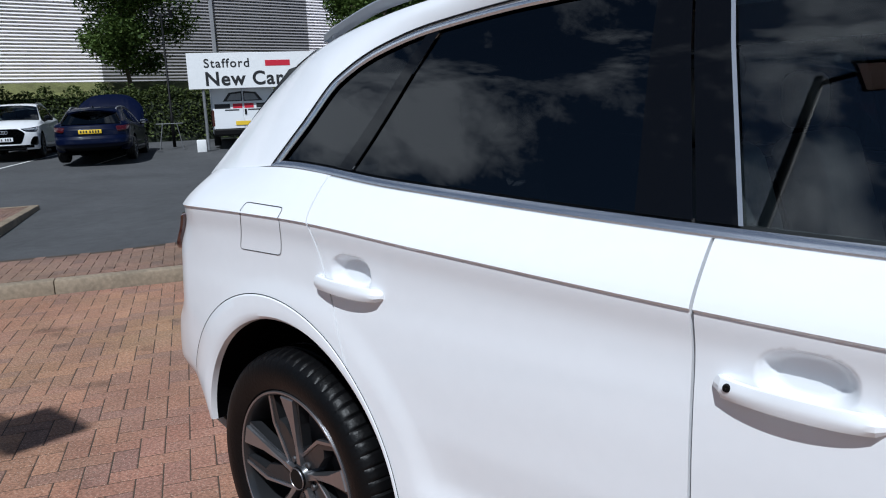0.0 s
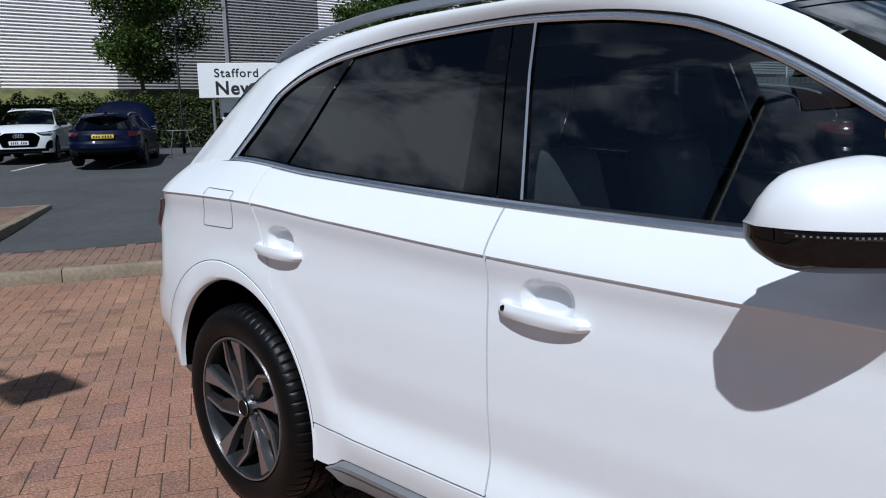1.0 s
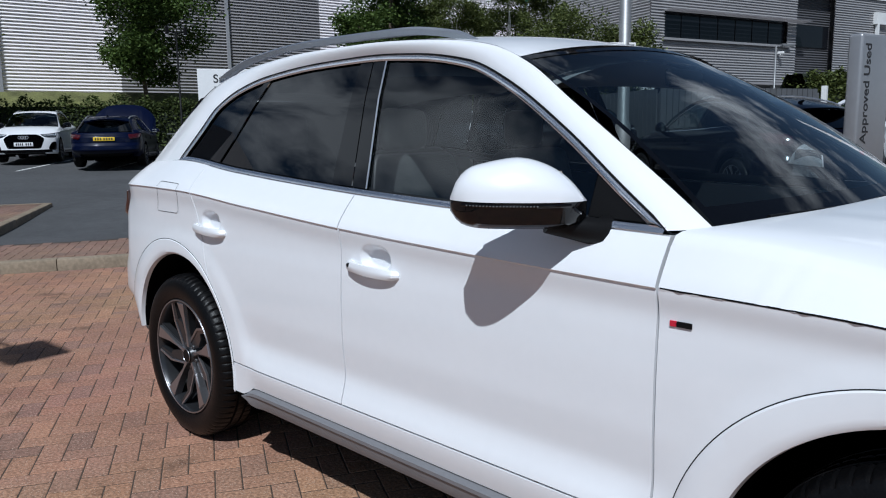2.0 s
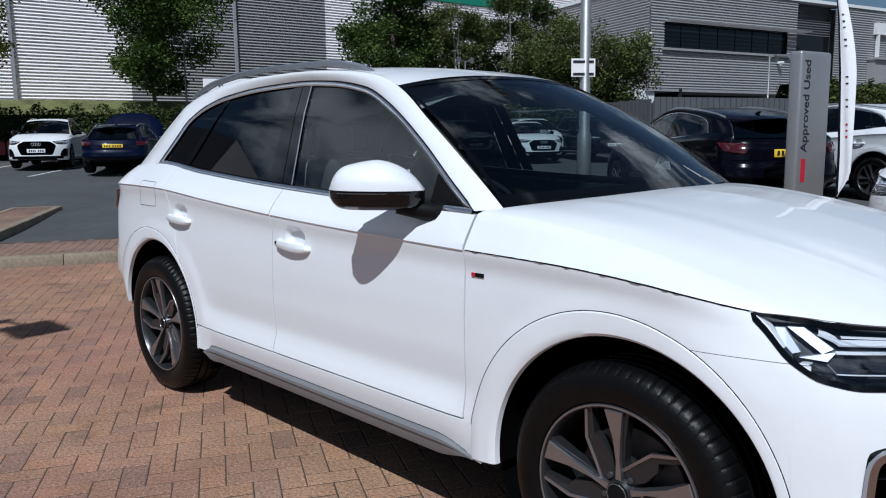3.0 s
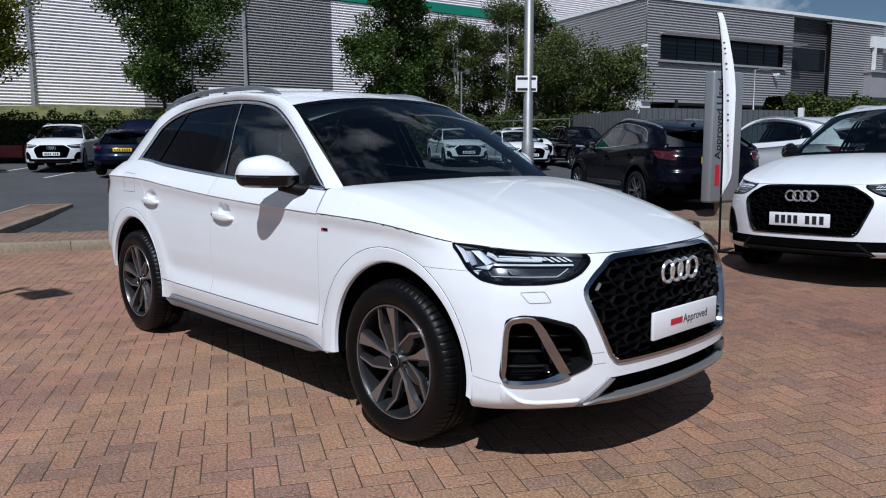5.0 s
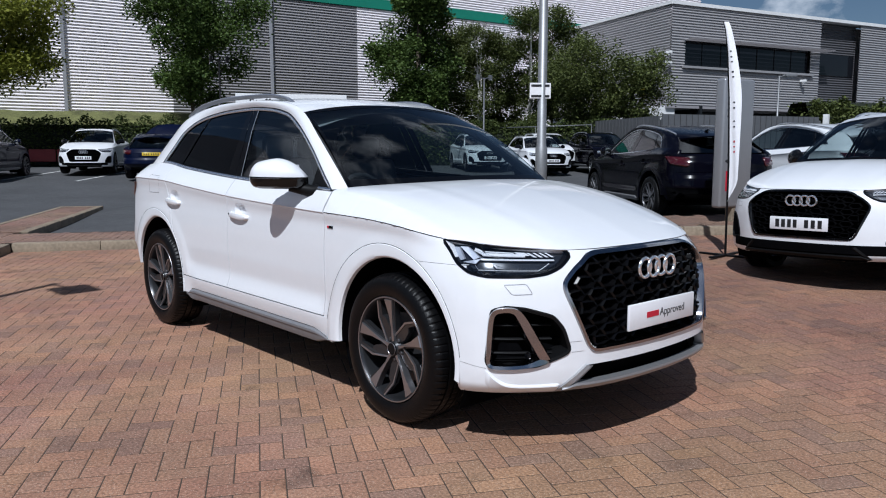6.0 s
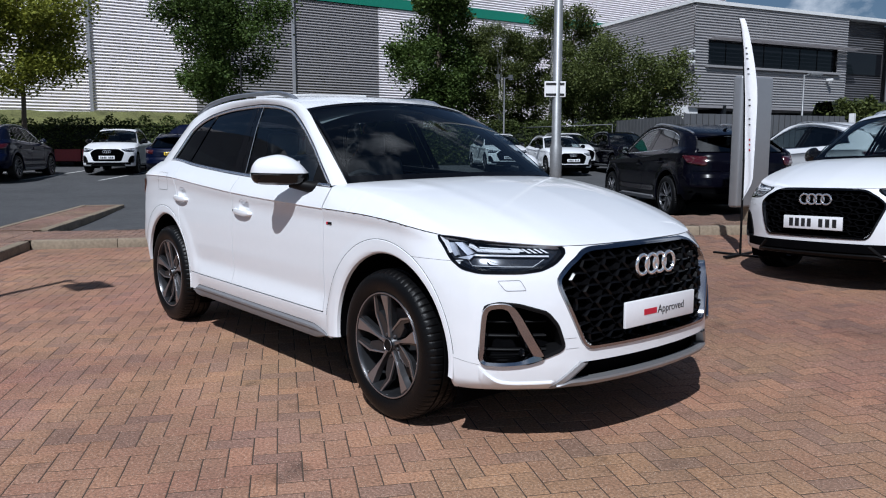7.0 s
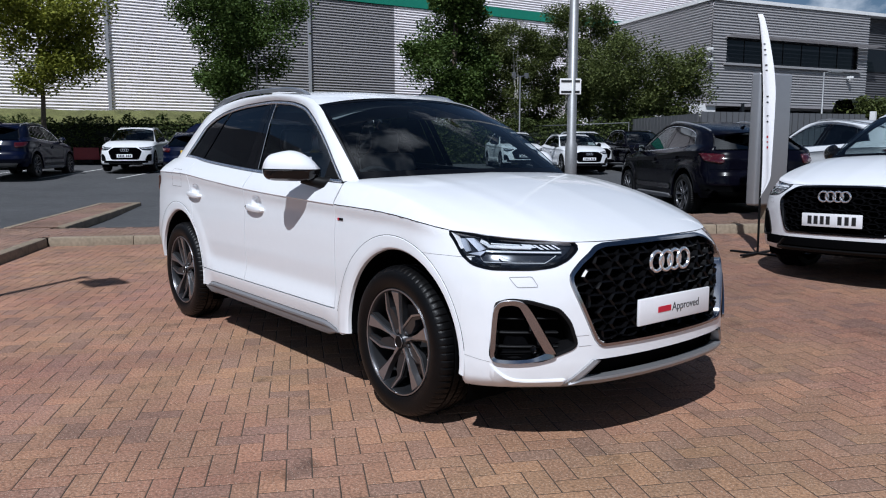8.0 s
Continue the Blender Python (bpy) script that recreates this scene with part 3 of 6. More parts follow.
def scaled(q, k, dx=0, dz=0):
    cx, cz = sum(p[0] for p in q) / len(q), sum(p[1] for p in q) / len(q)
    return [(cx + (a - cx) * k + dx, cz + (b - cz) * k + dz) for a, b in q]


def inset(q, d):
    """An outline drawn in by d."""
    n, out = len(q), []
    area = sum(q[i - 1][0] * q[i][1] - q[i][0] * q[i - 1][1] for i in range(n))
    sg = 1 if area > 0 else -1
    for i in range(n):
        tx, ty = q[(i + 1) % n][0] - q[i - 1][0], q[(i + 1) % n][1] - q[i - 1][1]
        l = math.hypot(tx, ty) or 1
        out.append((q[i][0] - sg * d * ty / l, q[i][1] + sg * d * tx / l))
    return out


def fill(P):
    """A polygon face fan round its middle."""
    n = len(P)
    c = tuple(sum(p[k] for p in P) / n for k in range(3))
    return list(P) + [c], [(i, (i + 1) % n, n) for i in range(n)]


# outlines on the nose, as (half-width y, z)
GRILLE = [(0.0, 0.852), (0.36, 0.848), (0.415, 0.838), (0.503, 0.790), (0.556, 0.735), (0.552, 0.70), (0.455, 0.462), (0.43, 0.440), (0.0, 0.440)]
# outlines on the corner, as (plan length from the nose centre line at z, z), by x or y at the corner points
LAMP = [("x", 1.725, 0.905), ("x", 1.90, 0.882), ("y", 0.70, 0.872), ("y", 0.53, 0.866), ("y", 0.503, 0.848), ("y", 0.560, 0.802), ("y", 0.620, 0.774), ("y", 0.69, 0.764), ("x", 1.97, 0.764), ("x", 1.885, 0.778), ("x", 1.82, 0.815), ("x", 1.765, 0.87)]
FOG = [("x", 1.985, 0.626), ("x", 2.03, 0.642), ("y", 0.700, 0.634), ("y", 0.600, 0.600), ("y", 0.560, 0.545), ("y", 0.532, 0.450), ("y", 0.55, 0.432), ("y", 0.66, 0.382), ("x", 1.985, 0.376), ("x", 1.968, 0.40)]

FOG_SLIM = [("x", 1.925, 0.618), ("y", 0.80, 0.630), ("y", 0.745, 0.605), ("y", 0.70, 0.54), ("y", 0.668, 0.46), ("y", 0.660, 0.405), ("y", 0.70, 0.380), ("x", 1.97, 0.378), ("x", 1.94, 0.42)]


def corner(q):
    return [(s_x(v) if k == "x" else s_yf(v), z) for k, v, z in q]


def make_car(name, label, paint, grille_frame=None, plate="front_text", mats=(None, None, None, None), coupe=0.0, rear_plate=True):
    """A mid-size sport utility car with its panels, glass, lamps, grille, wheels and cabin."""
    car = thing(name, label, "car")
    fog = FOG_SLIM if mats[0] else FOG
    priv = M_PRIV

    def P(nm, data, mat, parent=car, lab="", smooth=True, sharp=30):
        if not isinstance(data, bmesh.types.BMesh):
            data = facing(data, (-0.2, 0, 0.75))
        return part(nm, data, mat, parent, lab, smooth, sharp)

    def bend(p):
        """Lowers the roof towards the tail, for a coupe-shaped car."""
        x, y, z = p
        if coupe and z > 1.1 and x < 0.1:
            z = 1.1 + (z - 1.1) * (1 - coupe * step(0.1, -2.0, x))
        return (x, y, z)

    for sd in (-1, 1):
        # front wing, doors, rear quarter
        gA, gB = 0.838, -0.283
        fr = arch_z(1.387, 0.462, 0.30)
        fw = lambda x: max(fr(x), 0.803) if x > 1.59 else fr(x)
        wing = lambda u, z: lerp(gA + 0.0035, 1.865, u)
        P("front_wing", rim_in(panel(wing, fw, lambda x: CREASE(x) if x < 1.72 else max(0.806, lerp(0.905, 0.79, step(1.72, 1.87, x))), 72, 36, sd, False), sd), paint)
        P("bumper_corner", rim_in(panel(lambda u, z: lerp(1.594, 1.8695, u), lambda x: fr(x) if x < 1.843 else 0.258, lambda x: 0.8012, 40, 30, sd, False), sd, 0.004), paint)
        P("front_door", rim_in(panel(lambda u, z: lerp(gB + 0.003, gA - 0.003, u), lambda x: 0.432, lambda x: BELT(x) - 0.004, 140, 75, sd, focus=(0.06, 0.26)), sd), paint)
        P("rear_door", rim_in(panel(lambda u, z: lerp(max(-1.30 + (1.19 - z) * 0.35, -1.482 + math.sqrt(max(0.500**2 - (z - 0.36) ** 2, 0))) if z < 0.865 else -1.30 + (1.19 - z) * 0.35, gB - 0.003, u), lambda x: 0.432, lambda x: BELT(x) - 0.004, 120, 75, sd, focus=(0.02, 0.26)), sd), paint)
        ra0 = arch_z(-1.452, 0.475, 0.33)
        ra = lambda x: max(ra0(x), 0.33)
        q_front = lambda z: max(-1.30 + (1.19 - z) * 0.35, -1.482 + math.sqrt(max(0.500**2 - (z - 0.36) ** 2, 0)) if z < 0.865 else -9) - 0.006
        P("rear_quarter", [*rim_in(panel(lambda u, z: lerp(-2.17, q_front(max(z, 0.72)), u), ra, lambda x: BELT(x) - 0.002, 76, 44, sd), sd)], paint)
        # sill and its silver insert
        tip = lambda x: max(step(-0.84, -0.915, x), step(0.70, 0.885, x))
        top_z = lambda x: 0.347 - 0.038 * tip(x)
        xs = np.linspace(-0.982, 0.940, 60)
        srow = [[skin(s_x(x), z, sd) for z in (0.425, 0.418, 0.405, 0.385, 0.365, top_z(x) + 0.003)] for x in xs]
        P("sill", rim_in(srow, sd), paint)
        xs = np.linspace(-0.915, 0.885, 70)
        low_z_ = lambda x: 0.262 + 0.044 * tip(x)
        # the insert stands proud of the tucked sill: a lit ledge, a flat face and a rolled lower edge
        srow = [[skin(s_x(x), lerp(top_z(x), low_z_(x), t), sd, lerp(o, -0.018, tip(x)) - SIDE(lerp(top_z(x), low_z_(x), t))) for t, o in ((0, -0.022), (0.03, -0.012), (0.16, -0.001), (0.30, -0.001), (0.36, -0.008), (0.66, -0.012), (0.88, -0.020), (1.0, -0.042))] for x in xs]
        P("sill_insert", rim_in(srow, sd, 0.05), M_SILLIN, lab="matt silver sill insert")
        # wheel arch trims and wells
        for (ix, iz, ri), (ox, oz, ro), a0, a1 in (((1.405, 0.362, 0.434), (1.368, 0.36, 0.498), -7, 186), ((-1.424, 0.370, 0.440), (-1.484, 0.36, 0.51), -6, 174)):
            ax = 1.41 if ix > 0 else -1.41
            rows = []
            for k in range(61):
                a = radians(lerp(a0, a1, k / 60))
                po = Vector((ox + ro * math.cos(a), oz + ro * math.sin(a)))
                pi_ = Vector((ix + ri * math.cos(a), iz + ri * math.sin(a)))
                r = []
                for t, o in ((0, 0.0006), (0.06, 0.0038), (0.4, 0.0042), (0.7, 0.0042), (0.88, 0.003), (1.0, -0.003), (1.04, -0.02)):
                    q = lerp(po, pi_, t)
                    p = skin(s_x(q.x), max(q.y, 0.37), sd, o)
                    r.append((p[0], p[1], q.y))
                rows.append(r)
            P("wheel_arch_trim", grid(rows), paint)
            seam = []
            for k in range(4, 57):
                a = radians(lerp(a0, a1, k / 60))
                q0, q1 = (Vector((ox + (ro + d) * math.cos(a), oz + (ro + d) * math.sin(a))) for d in (0.0022, -0.0004))
                seam.append([skin(s_x(q.x), max(q.y, 0.37), sd, 0.0012)[:2] + (q.y,) for q in (q0, q1)])
            P("arch_joint", grid(seam), M_TRIM)
            P("arch_liner", grid([[r[-1], (r[-1][0], sd * 0.60, r[-1][2])] for r in rows]), M_WELL)
            rows = []
            for k in range(31):
                a = radians(lerp(-25, 205, k / 30) if ax > 0 else lerp(-22, 172, k / 30))
                rows.append([(ax + rr * math.cos(a), sd * yy, 0.36 + rr * math.sin(a)) for rr, yy in ((0.462, 0.84), (0.462, 0.52), (0.05, 0.52))])
            P("wheel_well", grid(rows), M_WELL)
        # windows
        inner = lambda x, z, o: bend((x, sd * (y_glass(x, z) + o), z))

        def pane(nm, xa, xb, mat, o=-0.004, nu=14, nv=10, g0=0.018, g1=0.016, parent=car):
            rows = []
            for i in range(nu + 1):
                r = []
                for j in range(nv + 1):
                    v = j / nv
                    x = lerp(xa(v), xb(v), i / nu)
                    z = lerp(BELT(x) + g0, max(DLO(x) - g1, BELT(x) + g0 + 0.001), v)
                    r.append(inner(x, z, o))
                rows.append(r)
            return P(nm, grid(rows), mat, parent)

        pane("front_window", lambda v: lerp(-0.25, -0.352, v), lambda v: 0.60, M_DOORG, nu=26)
        pane("mirror_triangle", lambda v: 0.604, lambda v: 0.80, M_TRIM, 0.0, nu=8)
        pane("rear_window_side", lambda v: lerp(-0.435, -0.487, v), lambda v: lerp(-1.235, -1.045, v), priv, nu=20)
        pane("quarter_glass", lambda v: lerp(-1.285, -1.085, v), lambda v: -1.535, priv, nu=16)
        pane("pillar_trim", lambda v: lerp(-0.322, -0.418, v), lambda v: lerp(-0.248, -0.350, v), M_GLOSSK, 0.001, nu=3)
        pane("pillar_trim", lambda v: lerp(-0.437, -0.489, v), lambda v: lerp(-0.328, -0.424, v), M_GLOSSK, 0.0005, nu=3)
        pane("window_divider", lambda v: lerp(-1.287, -1.087, v), lambda v: lerp(-1.233, -1.043, v), M_GLOSSK, 0.002, nu=3)
        if sd < 0:
            pane("window_channel", lambda v: lerp(-0.25, -0.352, v), lambda v: lerp(-0.242, -0.344, v), M_CHROME, 0.004, nu=2)
        # bright window surround
        xs = np.linspace(-1.575, 0.815, 60)
        lo = strip([inner(x, BELT(x) - 0.004, 0.010) for x in xs], [inner(x, BELT(x) + 0.014, 0.004) for x in xs], (0, sd * 0.004, 0))
        P("window_strip", lo, M_WTRIM, lab="satin chrome window strip")
        top = [(x, DLO(x)) for x in np.concatenate([np.linspace(0.815, -1.3, 60), np.linspace(-1.32, -1.577, 24)])]
        tin = inset(top + [(-1.5, 1.0), (0.8, 1.0)], 0.019)[: len(top)]
        tin[0], tin[-1] = (0.79, 1.10), (-1.548, 1.219)
        hi = strip([inner(x, z, 0.006) for x, z in top], [inner(x, z, 0.004) for x, z in tin], (0, sd * 0.004, 0.001))
        P("window_surround", hi, M_WTRIM, lab="satin chrome window surround")
        P("window_lining", strip([inner(x, z + 0.004, -0.012) for x, z in top], [inner(x, z - 0.004, -0.014) for x, z in tin], (0, -sd * 0.002, 0)), M_DASH)
        P("window_lining", strip([inner(x, BELT(x) - 0.02, -0.012) for x in xs], [inner(x, BELT(x) + 0.018, -0.014) for x in xs], (0, -sd * 0.002, 0)), M_DASH)
        # pillars and cant rail: one skin from the window line to windscreen, roof and tail
        up = [(0.906, 0.776, 1.096), (0.815, 0.757, 1.160), (0.65, 0.722, 1.268), (0.47, 0.683, 1.383), (0.285, 0.642, 1.500), (0.13, 0.617, 1.562), (-0.1, 0.603, 1.598), (-0.45, 0.595, 1.616), (-0.8, 0.588, 1.617), (-1.15, 0.576, 1.600), (-1.45, 0.562, 1.563), (-1.70, 0.563, 1.488), (-1.83, 0.595, 1.395), (-1.95, 0.645, 1.275), (-2.06, 0.69, 1.165)]
        keyx = [0.82, 0.735, 0.575, 0.395, 0.215, 0.07, -0.15, -0.45, -0.78, -1.08, -1.27, -1.40, -1.48, -1.535, -1.575]
        T = np.linspace(0, 1, 15)
        cx, cy, cz = (Smooth(*zip(T, [p[k] for p in up])) for k in range(3))
        kx = Smooth(*zip(T, keyx))
        rows = []
        for i in range(91):
            t = i / 90
            x = kx(t)
            a = Vector((x, y_glass(x, DLO(x)) + 0.006, DLO(x)))
            b = Vector((cx(t), cy(t), cz(t)))
            bulge = 0.009 + 0.016 * step(0.3, 0.55, t)
            r = []
            for j in range(9):
                v = j / 8
                p = lerp(a, b, v)
                k = 4 * v * (1 - v) * bulge
                r.append(bend((p.x + k * 0.3 * (1 - step(0.1, 0.4, t)), sd * (p.y + k * 0.75), p.z + k * 0.65 * step(0.15, 0.4, t) * (1 - 0.8 * step(0.75, 0.95, t)))))
            rows.append(r)
        P("roof_side", grid(rows), paint)
        P("pillar_lining", grid([[(x, y - sd * 0.022, z - 0.008) for x, y, z in r] for r in rows]), M_DASH)
        seal = inset(top + [(-1.5, 1.0), (0.8, 1.0)], -0.006)[: len(top)]
        seal[0], seal[-1] = (0.825, 1.086), (-1.582, 1.203)
        P("window_seal", strip([inner(x, z, 0.0085) for x, z in top], [inner(x, z, 0.010) for x, z in seal], (0, sd * 0.002, 0)), M_TRIM)
        # roof rail
        xs = np.linspace(0.035, -1.58, 40)
        pr = Smooth((0.036, 1.576), (-0.06, 1.614), (-0.3, 1.645), (-0.8, 1.652), (-1.3, 1.625), (-1.52, 1.580), (-1.60, 1.552))
        rows = []
        for x in xs:
            z, w, yy = pr(x), 0.016, 0.570 - 0.03 * step(-0.9, -1.6, x)
            rows.append([bend((x, sd * (yy + w * c), z + 0.5 * w * s_ + 0.004)) for c, s_ in ((1, -2.2), (1, 0.1), (0.5, 1), (-0.5, 1), (-1, 0.1), (-1, -2.2))])
        V, F = grid(rows)
        F += [tuple(range(6)), tuple(range(len(V) - 6, len(V)))[::-1]]
        P("roof_rail", (V, F), M_CHROME, lab="satin silver roof rail")
        # door handles: a bar bowed over the cup
        for hx, hz in HANDLES:
            rows = []
            for i in range(17):
                t = i / 16
                x = hx + lerp(-0.122, 0.122, t)
                bow = math.sin(math.pi * t) ** 0.32
                base = skin(s_x(x), hz - 0.02, -1)
                yy = 0.893 + 0.020 * bow
                hh = 0.011 + 0.007 * bow + 0.003 * step(0.3, 0.0, t)
                zz = hz - 0.026 - 0.010 * t
                rows.append([(x, sd * (yy - (0.008 + 0.022 * (1 - bow)) * (1 - c) - 0.006 * (1 - bow)), zz + hh * s_) for c, s_ in ((0, -1), (0.6, -0.85), (1, -0.25), (1, 0.3), (0.6, 0.9), (0, 1), (-0.9, 0.7), (-0.9, -0.7))])
            V, F = grid(rows, close_v=True)
            F += [tuple(range(8)), tuple(range(len(V) - 8, len(V)))[::-1]]
            h = P("door_handle", (V, F), paint)
            if sd < 0 and hx > -0.5:
                P("lock", lathe([(0.0004, -0.003), (0.006, -0.003), (0.007, 0.002)], 14, "y", (hx - 0.093, -0.9045, hz - 0.0215)), M_TRIM, h)
        # door mirror: a swept half dome over a dark lower shell
        cap_rows, low_rows, edge_a, edge_b = [], [], [], []
        cap_h = Smooth((0.0, 0.004), (0.04, 0.022), (0.11, 0.047), (0.20, 0.069), (0.31, 0.086), (0.42, 0.096), (0.50, 0.0985), (0.62, 0.094), (0.74, 0.086), (0.84, 0.077), (0.90, 0.064), (0.955, 0.042), (0.985, 0.022), (1.0, 0.006))
        for i in range(25):
            a = i / 24
            q = abs(2 * a - 0.96)
            q = min(q, 1.0)
            hx_, hy_ = lerp(0.622, 0.392, a), lerp(0.850, 1.066, a)
            h = cap_h(a)
            dep = 0.014 + 0.078 * (1 - q ** 2.6) ** 0.65
            low = 0.022 + 0.038 * (1 - q ** 6) ** 0.5
            at = lambda f, z: (hx_ + 0.684 * f, sd * (hy_ + 0.73 * f), z)
            z0 = 1.149 + 0.004 * a
            cap_rows.append([at(dep * math.cos(th) if th < math.pi / 2 else 0.032 * math.cos(th), z0 + h * math.sin(th) ** 0.9 if th > 0 else z0) for th in [math.pi * k / 18 for k in range(18)]] + [at(-0.032, z0)])
            low_rows.append([at(-0.030, z0 - 0.001), at(-0.028, z0 - low), at(dep * 0.55, z0 - low - 0.004), at(dep * 0.86, z0 - low * 0.85), at(dep * 0.97, z0 - low * 0.4), at(dep - 0.001, z0 - 0.001)])
            edge_a.append(at(dep + 0.001, z0 - 0.004))
            edge_b.append(at(dep + 0.0005, z0 - 0.012))
        def capped(rws):
            V, F = grid(rws)
            m = len(rws[0])
            return V, F + [tuple(range(m)), tuple(range(len(V) - m, len(V)))[::-1]]
        mir = part("door_mirror", facing(capped(cap_rows), (0.5, sd * 0.95, 1.14)), mats[3] or paint, car, "", True, 50)
        part("mirror_base", facing(capped(low_rows), (0.5, sd * 0.95, 1.14)), M_GLOSSK, mir, "gloss black lower mirror shell", True, 40)
        part("indicator", strip(edge_a[3:-2], edge_b[3:-2], (0.0015, sd * 0.0015, 0)), M_GLOSSK, mir)
        for k in range(22):
            ia = 9 + 12 * k / 21
            p = lerp(Vector(edge_a[int(ia)]), Vector(edge_a[int(ia) + 1]), ia % 1) + Vector((0.001, sd * 0.001, -0.004))
            part("indicator_cell", box(*p, 0.0030, 0.0030, 0.0026), M_SILVER, mir)
        part("mirror_arm", tube([(0.655, sd * 0.80, 1.075), (0.65, sd * 0.835, 1.072), (0.61, sd * 0.875, 1.085), (0.57, sd * 0.92, 1.105)], [0.036, 0.034, 0.030, 0.034], 14), M_TRIM, mir, "", True, 60)
        part("mirror_glass", ([(lerp(0.640, 0.388, a) - 0.684 * 0.034, sd * (lerp(0.842, 1.072, a) - 0.73 * 0.034), z) for a, z in ((0.15, 1.105), (0.85, 1.105), (0.8, 1.215), (0.2, 1.215))], [(0, 1, 2, 3)]), M_BRIGHT, mir)
        # headlamp: dark housing, light guides, clear lens
        q = corner(LAMP)
        outl = loft_poly(q, 80)
        lamp = P("headlamp", (lambda A, B, C: (A + B + C, [(i, (i + 1) % 80, 80 + (i + 1) % 80, 80 + i) for i in range(80)] + [(80 + i, 80 + (i + 1) % 80, 160 + (i + 1) % 80, 160 + i) for i in range(80)]))(
            [skin(s, z, sd, 0.0022) for s, z in inset(outl, -0.008)], [skin(s, z, sd, 0.0) for s, z in inset(outl, 0.004)], [skin(s, z, sd, -0.035) for s, z in inset(outl, 0.010)]), M_GLOSSK, lab="headlamp with clear lens and white light guides")
        dense = lambda o, d: [[skin(s, z, sd, o) for s, z in inset(scaled(outl, k), 0.004)] for k in d]
        V, F = grid(dense(-0.032, (1.0, 0.8, 0.55, 0.3, 0.08)), close_v=True)
        P("lamp_housing", (V, F), M_LAMPIN, lamp)
        V, F = grid(dense(0.0015, (0.99, 0.9, 0.7, 0.5, 0.3, 0.1, 0.01)), close_v=True)
        P("lens", (V, F), M_LENS, lamp)
        s0, s1 = s_x(1.80), s_yf(0.56)
        L = lambda t: lerp(s0, s1, t)

        def guide(pts, w, o=-0.018):
            A = [skin(L(t), z + w / 2, sd, o) for t, z in pts]
            B = [skin(L(t), z - w / 2, sd, o) for t, z in pts]
            P("light_guide", strip(A, B, (0.004, sd * 0.003, 0)), M_DRL, lamp)

        dens = lambda a, b, za, zb, n=10: [(lerp(a, b, k / n), lerp(za, zb, k / n)) for k in range(n + 1)]
        def facet(pts, mat=M_DRL, o=-0.014):
            """A flat reflector piece of the lamp, with a turned-in edge."""
            P("light_guide", (lambda A, B: (A + B, [tuple(range(len(A)))] + [(i, (i + 1) % len(A), len(A) + (i + 1) % len(A), len(A) + i) for i in range(len(A))]))([skin(L(t), z, sd, o) for t, z in pts], [skin(L(t), z, sd, o - 0.012) for t, z in pts]), mat, lamp, smooth=False)

        facet([(-0.045, 0.874), (0.0, 0.874), (0.085, 0.826), (0.030, 0.818)], M_REFL, -0.016)
        facet([(0.012, 0.877), (0.085, 0.877), (0.235, 0.836), (0.180, 0.826)], M_REFL, -0.012)
        facet([(0.080, 0.815), (0.172, 0.824), (0.255, 0.830), (0.206, 0.810)], M_REFL, -0.014)
        guide(dens(0.245, 0.955, 0.828, 0.823, 22), 0.0075)
        guide(dens(0.15, 0.285, 0.868, 0.847, 8), 0.014)
        guide(dens(0.285, 0.70, 0.847, 0.842, 14), 0.013)
        guide(dens(0.30, 0.60, 0.858, 0.852, 10), 0.005)
        facet([(0.605, 0.856), (0.70, 0.854), (0.745, 0.842), (0.655, 0.843)])
        for k in range(4):
            t0 = 0.715 + 0.052 * k
            facet([(t0, 0.853), (t0 + 0.022, 0.853), (t0 + 0.088, 0.836), (t0 + 0.060, 0.836)])
        guide(dens(0.25, 0.80, 0.786, 0.783, 16), 0.0025, -0.016)
        guide(dens(0.20, 0.25, 0.806, 0.786, 4), 0.0025, -0.016)
        guide(dens(0.80, 0.90, 0.783, 0.812, 5), 0.0025, -0.016)
        facet([(0.40, 0.808), (0.425, 0.806), (0.52, 0.790), (0.44, 0.792)], M_LAMPIN)
        # washer cover
        wq = [(s_yf(0.772), 0.731), (s_yf(0.694), 0.734), (s_yf(0.672), 0.690), (s_yf(0.744), 0.688)]
        wq = loft_poly(wq, 40)
        wi = inset(wq, 0.0022)
        P("washer_cover", (lambda A, B: (A + B, [(i, (i + 1) % 40, 40 + (i + 1) % 40, 40 + i) for i in range(40)]))([skin(s, z, sd, 0.0016) for s, z in wq], [skin(s, z, sd, 0.0016) for s, z in wi]), M_SILVER)
        # side air intake: bright frame, dark recess, slats
        fo = loft_poly(corner(fog), 72)
        rows = [[skin(s, z, sd, o) for s, z in inset(fo, d)] for d, o in ((-0.004, 0.0), (0.0, 0.006), (0.012, 0.003), (0.016, -0.02), (0.02, -0.10))]
        intake = P("air_intake", grid(rows, close_v=True), M_TRIM, lab="black air intake")
        V, F = fill([skin(s, z, sd, -0.10) for s, z in inset(fo, 0.02)])
        P("intake_back", (V, F), M_WELL, intake)
        # the bright C-shaped blade
        c0, c1 = s_x(1.972), s_yf(0.615)
        B_ = lambda t: lerp(c0, c1, t)
        loop = [(0.52, 0.634), (0.34, 0.642), (0.12, 0.634), (0.03, 0.605), (0.0, 0.50), (-0.015, 0.378), (0.30, 0.373), (0.70, 0.380), (1.06, 0.402), (0.93, 0.46), (0.78, 0.53), (0.64, 0.595)]
        for _ in range(2):  # round its corners
            loop = [(lerp(p[0], q[0], w), lerp(p[1], q[1], w)) for p, q in zip(loop, loop[1:] + loop[:1]) for w in (0.22, 0.78)]
